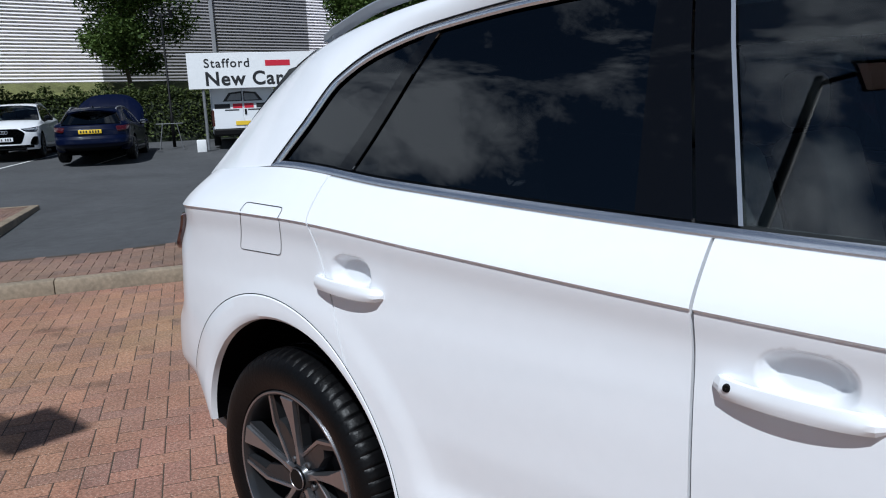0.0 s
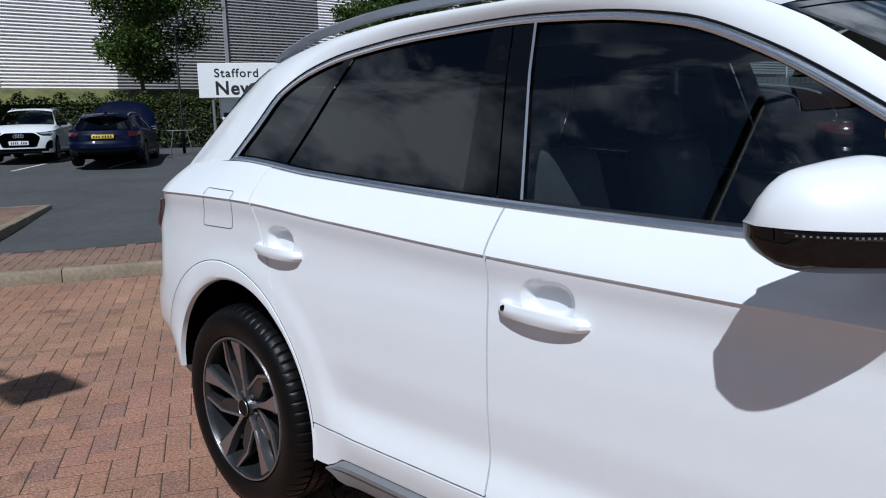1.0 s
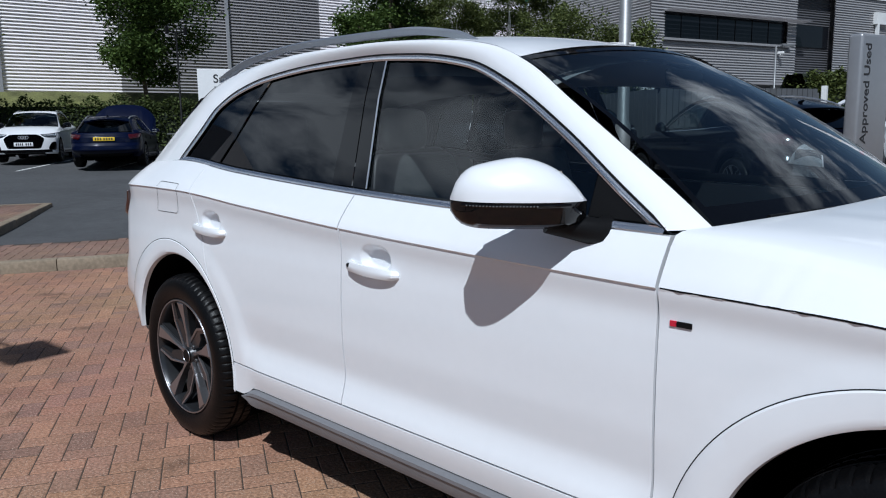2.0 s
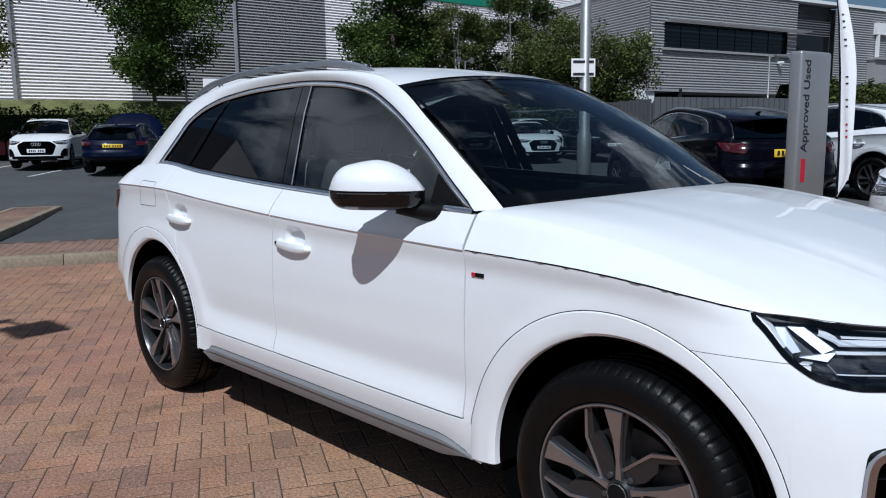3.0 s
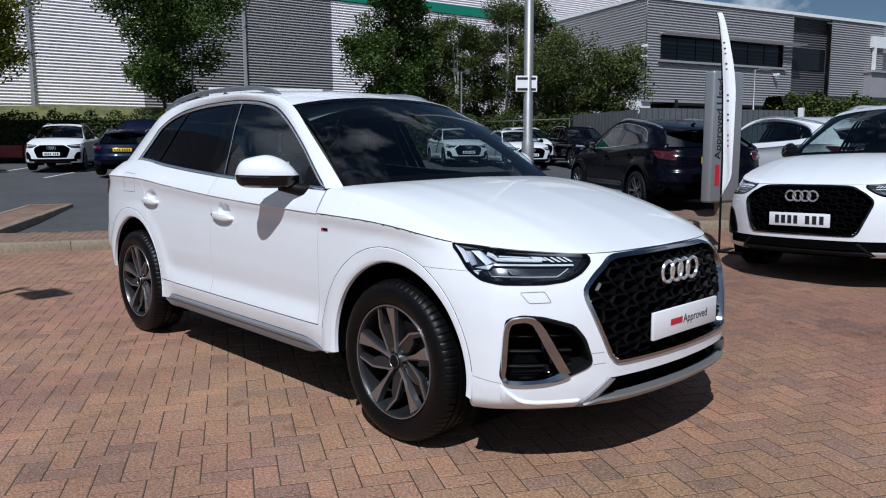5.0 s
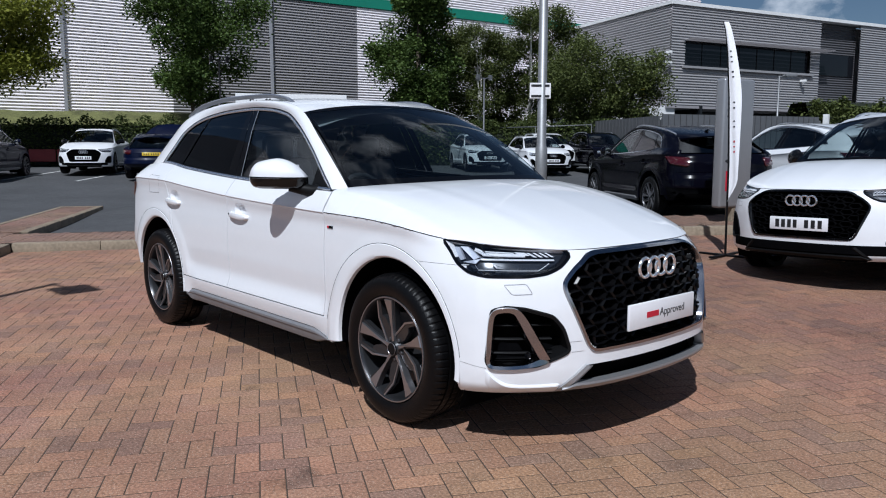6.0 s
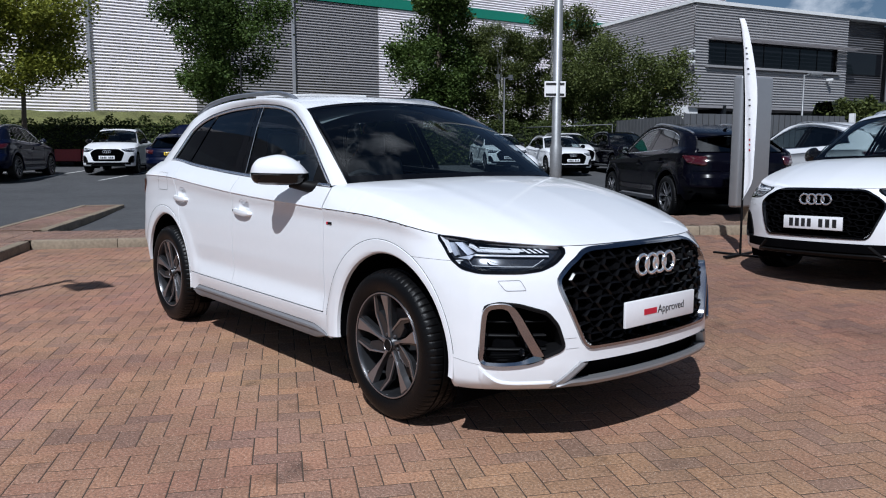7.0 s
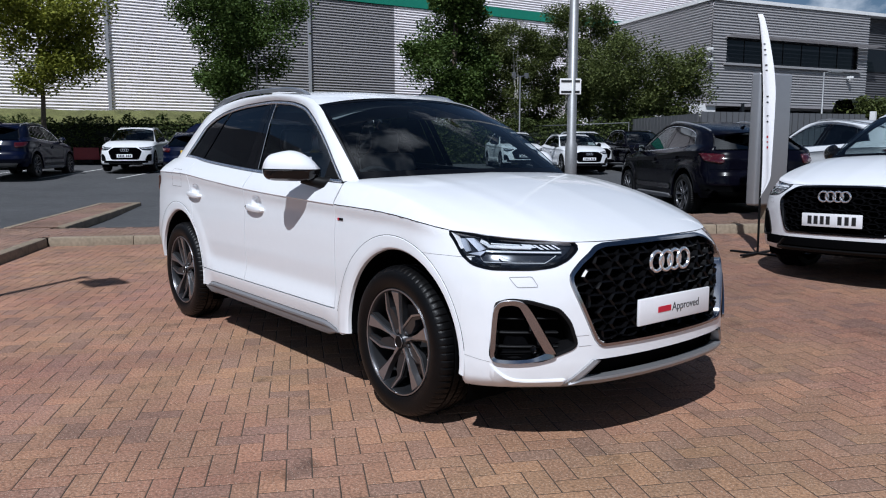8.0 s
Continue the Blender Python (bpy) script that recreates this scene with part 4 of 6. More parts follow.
        pts = loft_poly([(B_(t), z) for t, z in loop], 120)

        def blade_w(s, z):
            """Width of the blade: slim stem and foot, broad slanting bar."""
            t = (s - c0) / (c1 - c0)
            slant = step(0.35, 0.75, t - 0.9 * (0.60 - z))
            foot = step(0.45, 0.39, z)
            return lerp(0.026, 0.050, slant) * (1 - 0.30 * foot)

        def drawn(k, extra=0.0):
            q1, q2 = inset(pts, 0.001), pts
            out = []
            for (a, b), (a1, b1) in zip(q2, q1):
                w = blade_w(a, b) * k + extra
                out.append((a + (a1 - a) * 1000 * w, b + (b1 - b) * 1000 * w))
            return out

        pin = drawn(1.0)
        rows = [[skin(s, z, sd, o) for s, z in w] for w, o in ((pts, 0.004), (drawn(0.12), 0.016), (drawn(0.85), 0.011), (pin, -0.01), (drawn(1.0, 0.004), -0.05))]
        if not mats[0]:
            P("intake_blade", grid(rows, close_v=True), M_BLADE, intake, "satin chrome intake surround")
        for z in () if mats[0] else (0.56, 0.50, 0.44):
            A = [skin(B_(t), z, sd, -0.05) for t in np.linspace(0.06, 1.05, 12)]
            Bq = [skin(B_(t), z - 0.012, sd, -0.045) for t in np.linspace(0.06, 1.05, 12)]
            P("intake_slat", strip(A, Bq, (0.012, 0, 0.0)), M_TRIM, intake)
        if not mats[0]:
            P("parking_sensor", lathe([(0.0004, -0.004), (0.014, -0.003), (0.017, 0.004)], 16, "y", skin(B_(0.66), 0.425, sd, -0.02)), M_GLOSSK, intake)
        # lip along the foot of the bumper and the fine joints beside the intake
        if not mats[0]:
            crest = Smooth((-0.06, 0.377), (0.0, 0.366), (0.12, 0.336), (0.25, 0.312), (0.36, 0.302), (0.6, 0.297), (1.22, 0.300))
            rows = []
            for t in np.linspace(-0.06, 1.22, 60):
                k, zc = step(-0.06, 0.10, t) * step(1.22, 1.12, t), crest(t)
                rows.append([skin(B_(t), z, sd, lerp(-0.002, o, k)) for z, o in ((zc + 0.012, -0.001), (zc + 0.006, 0.001), (zc + 0.0005, 0.010), (zc - 0.005, 0.013), (lerp(zc, 0.262, 0.55), 0.010), (0.264, 0.006), (0.257, 0.001), (0.256, -0.012))])
            P("bumper_lip", grid(rows), paint, sharp=35)
            for (s0_, z0_), (s1_, z1_) in (((s_x(1.848), 0.398), (c0, 0.376)), ((s_yf(0.545), 0.484), (s_yf(0.488), 0.486)), ((s_yf(0.530), 0.440), (s_yf(0.478), 0.442))):
                ln = [(lerp(s0_, s1_, q), lerp(z0_, z1_, q)) for q in np.linspace(0, 1, 12)]
                P("bumper_joint", strip([skin(a, b, sd, 0.0008) for a, b in ln], [skin(a, b + 0.0016, sd, 0.0008) for a, b in ln], (0, sd * 0.0002, 0)), M_SILVER)
        # tail lamp
        tq = loft_poly([(s_x(-1.93), 1.062), (s_x(-2.30), 1.045), (0.62, 1.03), (0.62, 0.90), (s_x(-2.28), 0.885), (s_x(-2.08), 0.93)], 48)
        rows = [[skin(s, z, sd, o) for s, z in w] for w, o in ((tq, -0.006), (inset(tq, 0.003), 0.010), (inset(tq, 0.010), 0.017), (scaled(tq, 0.8), 0.019), (scaled(tq, 0.4), 0.019), (scaled(tq, 0.02), 0.019))]
        P("tail_lamp", grid(rows, close_v=True), M_RED, lab="dark red tail lamp")
        if sd < 0:
            fq_ = loft_poly([(s_x(-1.555), 1.118), (s_x(-1.375), 1.112), (s_x(-1.40), 0.985), (s_x(-1.60), 0.985)], 60)
            fq_ = [(a_, b_) for a_, b_ in fq_]
            fj = inset(fq_, 0.0018)
            P("fuel_flap_joint", ([skin(s, z, sd, 0.0012) for s, z in fq_] + [skin(s, z, sd, 0.0012) for s, z in fj], [(i, (i + 1) % 60, 60 + (i + 1) % 60, 60 + i) for i in range(60)]), M_TRIM)
        # script badge on the wing
        if sd < 0 and plate == "front_text":
            for x0_, x1_, mt in ((0.868, 0.882, M_REDINK), (0.884, 0.918, M_TRIM)):
                P("wing_badge", rim_in([[skin(s_x(x), z, sd, 0.004) for z in (0.894, 0.906)] for x in (x0_, x1_)], sd, 0.004), mt)

    # bumpers: dense skins with openings
    def bumper(nm, s_from, ztop, zbot, holes, ns, nz):
        ss = [lerp(s_from, S_END * 2 - s_from, i / ns) for i in range(ns + 1)]
        rows = []
        for s in ss:
            sd, q = (-1, s) if s <= S_END else (1, 2 * S_END - s)
            rows.append([skin(q, lerp(zbot(q), ztop(q), j / nz), sd) for j in range(nz + 1)])
        V, F = grid(rows)
        keep = []
        for f in F:
            c = [sum(V[i][k] for i in f) / 4 for k in range(3)]
            i = f[0] // (nz + 1)
            s = (ss[i] + ss[i + 1]) / 2
            q = s if s <= S_END else 2 * S_END - s
            if not any(h(q, abs(c[1]), c[2]) for h in holes):
                keep.append(f)
        return V, keep

    fq, lq = corner(fog), corner(LAMP)
    fi, li, gi = inset(loft_poly(fq, 60), 0.004), inset(loft_poly(lq, 60), -0.003), inset(loft_poly(GRILLE + [(-a, b) for a, b in reversed(GRILLE[1:-1])], 90), 0.006)
    s_seam = s_x(1.868)
    hood_edge = Smooth((0.0, 0.862), (0.30, 0.862), (0.476, 0.864), (0.60, 0.873), (0.72, 0.886), (0.83, 0.905), (0.92, 0.905))
    bz = lambda s: min(hood_edge(float(np.interp(s, PS, PY))) - 0.002, 0.9)
    low_z = lambda s: lerp(0.258, 0.380, min(max((0.56 - float(np.interp(s, PS, PY))) / 0.105, 0.0), 1.0))
    V, F = bumper("front_bumper", s_seam, bz, low_z, [lambda s, y, z: in_poly((s, z), fi), lambda s, y, z: in_poly((s, z), li), lambda s, y, z: in_poly((y, z), gi)], 340, 84)
    P("front_bumper", (V, F), paint, sharp=60)
    s_rear = s_x(-2.165)
    rows = []
    for i in range(81):
        s = lerp(-s_rear, s_rear, i / 80)
        rows.append([skin(abs(s), z, -1 if s < 0 else 1) for z in np.linspace(0.42, 0.80, 22)])
    P("rear_bumper", grid(rows), paint)
    rows = []
    for i in range(61):
        s = lerp(-s_rear, s_rear, i / 60)
        rows.append([skin(abs(s), z, -1 if s < 0 else 1) for z in np.linspace(0.806, 1.10, 16)])
    P("tailgate", grid(rows), paint)
    P("rear_diffuser", grid([[skin(abs(s), z, -1 if s < 0 else 1, 0.004) for z in (0.30, 0.36, 0.42, 0.44)] for s in np.linspace(-0.7, 0.7, 30)]), M_SILVER if plate == "front_text" else M_TRIM)

    # bonnet
    rear_x = Smooth((0.0, 1.065), (0.4, 1.03), (0.68, 0.952), (0.765, 0.912), (0.80, 0.868), (0.826, 0.847), (0.85, 0.842), (0.89, 0.842))
    rear_z = Smooth((0.0, 1.128), (0.4, 1.120), (0.68, 1.108), (0.765, 1.101), (0.80, 1.094), (0.826, 1.083), (0.85, 1.038), (0.875, 0.995), (0.885, 0.975))
    front_x = Smooth((0.0, 2.170), (0.30, 2.150), (0.476, 2.108), (0.60, 2.018), (0.72, 1.900), (0.80, 1.785), (0.835, 1.715))
    rows = []
    us = np.concatenate([-np.array([1, 0.992, 0.98, 0.965, 0.95, 0.935, 0.92]), np.linspace(-0.9, 0.9, 49), [0.92, 0.935, 0.95, 0.965, 0.98, 0.992, 1]])
    for i in range(57):
        t = i / 56
        r = []
        for u in us:
            au = abs(u)
            yr, yf = 0.885 * au, 0.832 * au
            if au == 1:
                x = lerp(0.842, 1.722, t)
                p = skin(s_x(x), CREASE(x), 1)
                r.append((p[0], math.copysign(p[1], u), p[2] + 0.0030))
                continue
            xr, xf, zr, zf = rear_x(yr), front_x(yf), rear_z(yr), hood_edge(yf) + 0.002
            x, y = lerp(xr, xf, t), lerp(yr, yf, t)
            z = zf + (zr - zf) * (1 - t ** 1.75) ** 0.92
            pe = skin(s_x(lerp(0.842, 1.722, t)), CREASE(lerp(0.842, 1.722, t)), 1)
            k = step(0.86, 1.0, au)
            y = lerp(y, y * pe[1] / lerp(0.885, 0.832, t), k)
            z += 0.002 * math.exp(-((au - 0.62) / 0.045) ** 2) * step(0.0, 0.1, t) * step(1.0, 0.75, t)
            z -= 0.0015 * math.exp(-((au - 0.52) / 0.05) ** 2) * step(0.0, 0.1, t) * step(1.0, 0.75, t)
            z = max(z, pe[2] + 0.003 + 0.22 * (1 - au)) if au > 0.9 and t < 0.7 else z
            r.append((x, math.copysign(y, u), z))
        rows.append(r)
    V, F = grid(rows)
    n = len(us)
    k = len(V)
    last = list(range((len(rows) - 1) * n, len(rows) * n))
    V += [(V[i][0] - 0.03, V[i][1] * 0.985, V[i][2] - 0.025) for i in last]
    F += [(last[a], last[a + 1], k + a + 1, k + a) for a in range(n - 1)]
    P("bonnet", (V, F), paint, sharp=40)
    # black strip along the bonnet's shut line: the gap's shade put in as colour
    for sg in (-1, 1):
        edge_pts = [skin(s_x(x), CREASE(x), sg, 0.0009) for x in np.linspace(0.846, 1.722, 60)]
        P("bonnet_gap_shade", strip([(x, y, z - 0.0006) for x, y, z in edge_pts], [(x, y - sg * 0.0002, z + 0.0034) for x, y, z in edge_pts], (0, sg * 0.0001, 0)), M_TRIM)
    P("engine_bay_floor", grid([[(x, y, 0.80 if x < 1.95 else 0.78) for y in np.linspace(-0.78, 0.78, 5)] for x in (0.9, 1.4, 1.95)]), M_WELL)
    P("firewall", grid([[(0.93, y, z) for y in np.linspace(-0.80, 0.80, 5)] for z in (0.25, 0.7, 1.06)]), M_WELL)

    # windscreen, cowl, roof, tail glass
    rows = []
    for i in range(25):
        t = i / 24
        r = []
        for j in range(33):
            w = lerp(-1, 1, j / 32)
            yb_, yt_ = 0.771 * w, 0.634 * w
            xb_, xt_ = 1.045 - 0.139 * w * w, 0.315 - 0.061 * w * w
            zb_, zt_ = 1.108 - 0.008 * w * w, 1.572 - 0.056 * w * w
            bow = 0.030 * math.sin(math.pi * t)
            r.append((lerp(xb_, xt_, t) + 0.4 * bow, lerp(yb_, yt_, t), lerp(zb_, zt_, t) + bow))
        rows.append(r)
    P("windscreen", grid(rows), M_GLASS)
    # black ceramic border of the screen
    def wpt(t, w, o=0.0015):
        bow = 0.030 * math.sin(math.pi * t)
        return (lerp(1.045 - 0.139 * w * w, 0.315 - 0.061 * w * w, t) + 0.4 * bow + o, lerp(0.771, 0.634, t) * w, lerp(1.108 - 0.008 * w * w, 1.572 - 0.056 * w * w, t) + bow + o)
    border = join(grid([[wpt(t, w) for t in (0.965, 1.0)] for w in np.linspace(-1, 1, 30)]), grid([[wpt(t, w) for t in (0.0, 0.07)] for w in np.linspace(-1, 1, 30)]),
                  *[grid([[wpt(t, sg * w) for w in (0.980, 1.004)] for t in np.linspace(0, 1, 20)]) for sg in (-1, 1)])
    P("screen_border", border, M_GLOSSK)
    P("cowl", grid([[(1.0 - 0.14 * w * w, 0.77 * w, 1.094), (1.08 - 0.15 * w * w, 0.77 * w, 1.088), (1.14 - 0.15 * w * w, 0.77 * w, 1.03)] for w in np.linspace(-1, 1, 24)]), M_TRIM)
    for y0 in (-0.62, 0.02):
        P("wiper", tube([wpt(0.0, y0 / 0.771, 0.006), wpt(0.0, (y0 + 0.3) / 0.771, 0.006), wpt(0.012, (y0 + 0.6) / 0.771, 0.006)], [0.007, 0.006, 0.004], 6), M_TRIM)
    rz = Smooth((0.315, 1.572), (0.22, 1.592), (0.05, 1.620), (-0.3, 1.642), (-0.8, 1.648), (-1.25, 1.630), (-1.6, 1.595), (-1.86, 1.545), (-1.98, 1.515))
    ez = Smooth((0.254, 1.516), (0.13, 1.562), (-0.1, 1.598), (-0.45, 1.616), (-0.8, 1.617), (-1.15, 1.600), (-1.45, 1.563), (-1.7, 1.488))
    ey = Smooth((0.254, 0.634), (0.13, 0.617), (-0.1, 0.603), (-0.45, 0.595), (-0.8, 0.588), (-1.15, 0.576), (-1.45, 0.562), (-1.7, 0.563))
    rows = []
    for i in range(41):
        t = i / 40
        r = []
        for j in range(33):
            w = lerp(-1, 1, j / 32)
            xe, xc = lerp(0.254, -1.68, t), lerp(0.315, -1.84, t)
            x = lerp(xc, xe, abs(w) ** 2.2)
            ze, zc = ez(lerp(0.254, -1.68, t)), rz(xc)
            r.append(bend((x, w * (ey(lerp(0.254, -1.68, t)) + 0.002), lerp(zc, ze, abs(w) ** 2.6) + 0.001)))
        rows.append(r)
    P("roof", grid(rows), paint)
    P("roof_aerial", tube([bend((-1.5, 0, rz(-1.5))), bend((-1.56, 0, rz(-1.5) + 0.045)), bend((-1.60, 0, rz(-1.5) + 0.05))], [0.03, 0.016, 0.006], 8), M_GLOSSK)
    # spoiler and tail glass
    sp = [[bend(p) for p in ((-1.62 - 0.19 * (1 - w * w), 0.56 * w, rz(-1.7) - 0.055 * w * w + 0.004), (-1.71 - 0.22 * (1 - w * w), 0.562 * w, rz(-1.84) - 0.06 * w * w + 0.002), (-1.76 - 0.26 * (1 - w * w), 0.562 * w, rz(-1.95) - 0.07 * w * w), (-1.75 - 0.25 * (1 - w * w), 0.555 * w, rz(-1.95) - 0.095 * w * w - 0.03))] for w in np.linspace(-1, 1, 25)]
    P("roof_spoiler", grid(sp), paint)
    tg = [[bend((lerp(-1.69 - 0.14 * (1 - w * w), -2.07 - 0.15 * (1 - w * w), t), lerp(0.570, 0.69, t) * w, lerp(1.475, 1.125, t))) for t in (0, 0.2, 0.5, 0.8, 1.0)] for w in np.linspace(-1, 1, 25)]
    P("tail_glass", grid(tg), M_PRIV)
    for sg in (-1, 1):
        P("spoiler_blade", grid([[bend((lerp(-1.71, -1.95, t), sg * lerp(0.560, 0.640, t), lerp(1.488, 1.27, t))), bend((lerp(-1.755, -1.965, t), sg * lerp(0.562, 0.645, t), lerp(1.482, 1.265, t)))] for t in np.linspace(0, 1, 8)]), M_GLOSSK)

    # grille
    gl = loft_poly(GRILLE + [(-a, b) for a, b in reversed(GRILLE[1:-1])], 150)

    def nose(y, z, o=0.0):
        sd = 1 if y >= 0 else -1
        return skin(s_yf(abs(y)), z, sd, o)

    fm = grille_frame or M_BLADE
    rows = [[nose(a, b, o) for a, b in inset(gl, d)] for d, o in ((-0.010, 0.0), (-0.006, 0.008), (0.006, 0.008), (0.009, 0.0), (0.012, -0.05), (0.018, -0.075))]
    grl = P("grille", grid(rows, close_v=True), fm, lab="dark honeycomb grille in a bright frame" if fm is M_BLADE else "gloss black grille")
    V, F = fill([nose(a, b, -0.075) for a, b in inset(gl, 0.018)])
    P("grille_back", (V, F), M_WELL, grl)
    gin = inset(gl, 0.012)
    cw, ch = 0.128, 0.060
    for row in range(8):
        for col in range(-6, 7):
            cy_, cz_ = (col + (0.5 if row % 2 else 0)) * cw, 0.468 + row * ch * 0.86
            if abs(cy_) > 0.57:
                continue
            hexa = [(cy_ + a * cw * 0.5, cz_ + b * ch * 0.5) for a, b in ((-1, 0), (-0.62, 1), (0.62, 1), (1, 0), (0.62, -1), (-0.62, -1))]
            if not all(in_poly(p, gin) for p in hexa):
                if not in_poly((cy_, cz_), gin):
                    continue
                hexa = [p if in_poly(p, gin) else (lerp(p[0], cy_, 0.45), lerp(p[1], cz_, 0.45)) for p in hexa]
            h2, h3 = scaled(hexa, 0.74), scaled(hexa, 0.50)
            rows = [[nose(a, b, o) for a, b in q] for q, o in ((hexa, -0.040), (scaled(hexa, 0.93), -0.020), (h2, -0.014), (h3, -0.060))]
            V, F = grid(rows, close_v=True)
            P("grille_cell", (V, F), mats[2] or M_GRILLE, grl, smooth=False)
    # four rings
    for k in range(4):
        cy_ = (k - 1.5) * 0.064
        x0 = nose(0.05, 0.765)[0] + 0.014
        ring = []
        for i in range(32):
            a = 2 * math.pi * i / 32
            ring.append([(x0 + 0.007 * math.sin(b) + (0.003 if k % 2 else 0), cy_ + (0.043 + 0.0085 * math.cos(b)) * math.cos(a), 0.765 + (0.043 + 0.0085 * math.cos(b)) * math.sin(a)) for b in (2 * math.pi * j / 8 for j in range(8))])
        P("emblem_ring", grid(ring, close_u=True, close_v=True), M_BRIGHT, grl)
    # plate
    px = nose(0.2, 0.56)[0] + 0.020
    pl = P("number_plate", box(px, 0, 0.561, 0.014, 0.524, 0.116, 0.004), M_PLATE, lab="white display plate with red and dark lettering" if plate == "front_text" else "white number plate with dark bars", sharp=40)
    if plate == "front_text":
        m = Matrix(((0, 0, 1, px + 0.0078), (1, 0, 0, 0.074), (0, 1, 0, 0.560), (0, 0, 0, 1)))
        letters("lettering", "Approved", 0.051, m, M_INK, pl, 0.0006)
        P("brand_bar", box(px + 0.0078, -0.084, 0.560, 0.0012, 0.094, 0.026, 0.0), M_REDINK, pl)
    else:
        for k, (w, y0) in enumerate(((0.045, -0.205), (0.045, -0.150), (0.042, -0.095), (0.042, -0.042), (0.045, 0.060), (0.045, 0.120), (0.045, 0.180))):
            P("plate_bar", box(px + 0.0078, y0 + 0.015, 0.561, 0.0012, w * 0.8, 0.072, 0.0), M_INK, pl)
    if rear_plate:
        rp = P("rear_plate", box(-2.345, 0, 0.90, 0.012, 0.52, 0.112, 0.003), M_YPLATE, lab="yellow rear plate with dark bars")
        for k in range(7):
            P("plate_bar", box(-2.3525, (k - 3 + (0.25 if k > 3 else -0.1)) * 0.062, 0.90, 0.001, 0.036, 0.07), M_INK, rp)

    # lower front: dark slot and silver splitter
    slot = [[nose(y, z, o) for z, o in ((0.384, -0.006), (0.375, -0.05), (0.28, -0.06), (0.26, -0.02))] for y in np.linspace(-0.76, 0.76, 56)]
    P("lower_slot", grid(slot), M_WELL)
    yv = np.linspace(-0.565, 0.565, 90)
    top_ = lambda y: 0.306 - 0.022 * step(0.50, 0.565, abs(y))
    bot_ = lambda y: 0.270
    spl = [[nose(y, lerp(top_(y), bot_(y), t), o) for t, o in ((0, -0.03), (0.02, 0.016), (0.3, 0.022), (0.8, 0.022), (1.0, 0.010), (1.0, -0.08))] for y in yv]
    P("splitter", grid(spl), mats[1] or M_SILVER, lab="black front splitter" if mats[1] else "matt silver front splitter")
    for sg in (-1, 1):
        bl = [[nose(sg * (lerp(0.572, 0.452, t) + w), lerp(0.268, 0.378, t) + 0.25 * w, o) for w, o in ((0.020, 0.0), (0.016, 0.010), (-0.004, 0.014), (-0.016, 0.006), (-0.018, -0.03))] for t in np.linspace(0, 1, 14)]
        P("splitter_blade", grid(bl), mats[1] or M_SILVER)
    if mats[1]:
        P("lower_trim", grid([[nose(y, z, o) for z, o in ((0.395, 0.001), (0.39, 0.006), (0.32, 0.008), (0.25, 0.006))] for y in np.linspace(-0.74, 0.74, 60)]), M_WELL)
    und = [[(x, y, 0.235 if abs(x) < 1.85 else 0.30) for y in np.linspace(-0.70, 0.70, 5)] for x in (-2.1, -1.8, 0, 1.8, 2.0)]
    P("underbody", grid(und), M_WELL)

    # cabin
    P("cabin_floor", grid([[(x, y, 0.45) for y in (-0.78, 0, 0.78)] for x in (-2.1, 0, 0.95)]), M_DASH)
    dash = [[(lerp(1.06, 0.66, t) - 0.10 * w * w, 0.74 * w, 1.04 - 0.05 * t * t - 0.03 * w * w + 0.02 * math.exp(-((w + 0.5) / 0.2) ** 2) * t) for t in (0, 0.25, 0.5, 0.75, 1.0)] + [(0.62 - 0.1 * w * w, 0.74 * w, 0.90), (0.70 - 0.1 * w * w, 0.74 * w, 0.6)] for w in np.linspace(-1, 1, 30)]
    P("dashboard", grid(dash), M_DASH)
    P("door_card", grid([[(x, 0.735, z) for z in (0.45, 0.8, BELT(x) - 0.02)] for x in np.linspace(-1.2, 0.8, 8)]), M_DASH)
    P("door_card", grid([[(x, -0.735, z) for z in (0.45, 0.8, BELT(x) - 0.02)] for x in np.linspace(-1.2, 0.8, 8)]), M_DASH)
    ring = []
    for i in range(36):
        a = 2 * math.pi * i / 36
        ring.append([(0.50 - 0.35 * (0.18 + 0.014 * math.cos(b)) * math.sin(a) + 0.012 * math.sin(b), -0.37 + (0.18 + 0.014 * math.cos(b)) * math.cos(a), 0.98 + 0.93 * (0.18 + 0.014 * math.cos(b)) * math.sin(a)) for b in (2 * math.pi * j / 8 for j in range(8))])
    sw = P("steering_wheel", grid(ring, close_u=True, close_v=True), M_DASH)
    P("wheel_boss", box(0.51, -0.37, 0.97, 0.05, 0.16, 0.12, 0.02), M_DASH, sw)
    P("wheel_spoke", box(0.51, -0.37, 0.97, 0.02, 0.34, 0.035, 0.008), M_DASH, sw)
    for x, y in ((-0.22, -0.37), (-0.22, 0.37), (-1.02, -0.37), (-1.02, 0.37)):
        st = P("seat", box(x + 0.08, y, 0.66, 0.50, 0.50, 0.16, 0.05, 3), M_SEAT)
        bm = box(0, 0, 0.28, 0.13, 0.46, 0.54, 0.055, 3)
        bmesh.ops.rotate(bm, cent=(0, 0, 0), matrix=Matrix.Rotation(radians(-16), 3, "Y"), verts=bm.verts)
        bmesh.ops.translate(bm, vec=(x - 0.15, y, 0.70), verts=bm.verts)
        P("seat_back", bm, M_SEAT, st)
        P("head_rest", box(x - 0.325, y, 1.32, 0.08, 0.23, 0.16, 0.04, 3), M_SEAT, st)
    P("rear_view_mirror", box(0.42, 0, 1.47, 0.03, 0.22, 0.06, 0.015), M_TRIM)
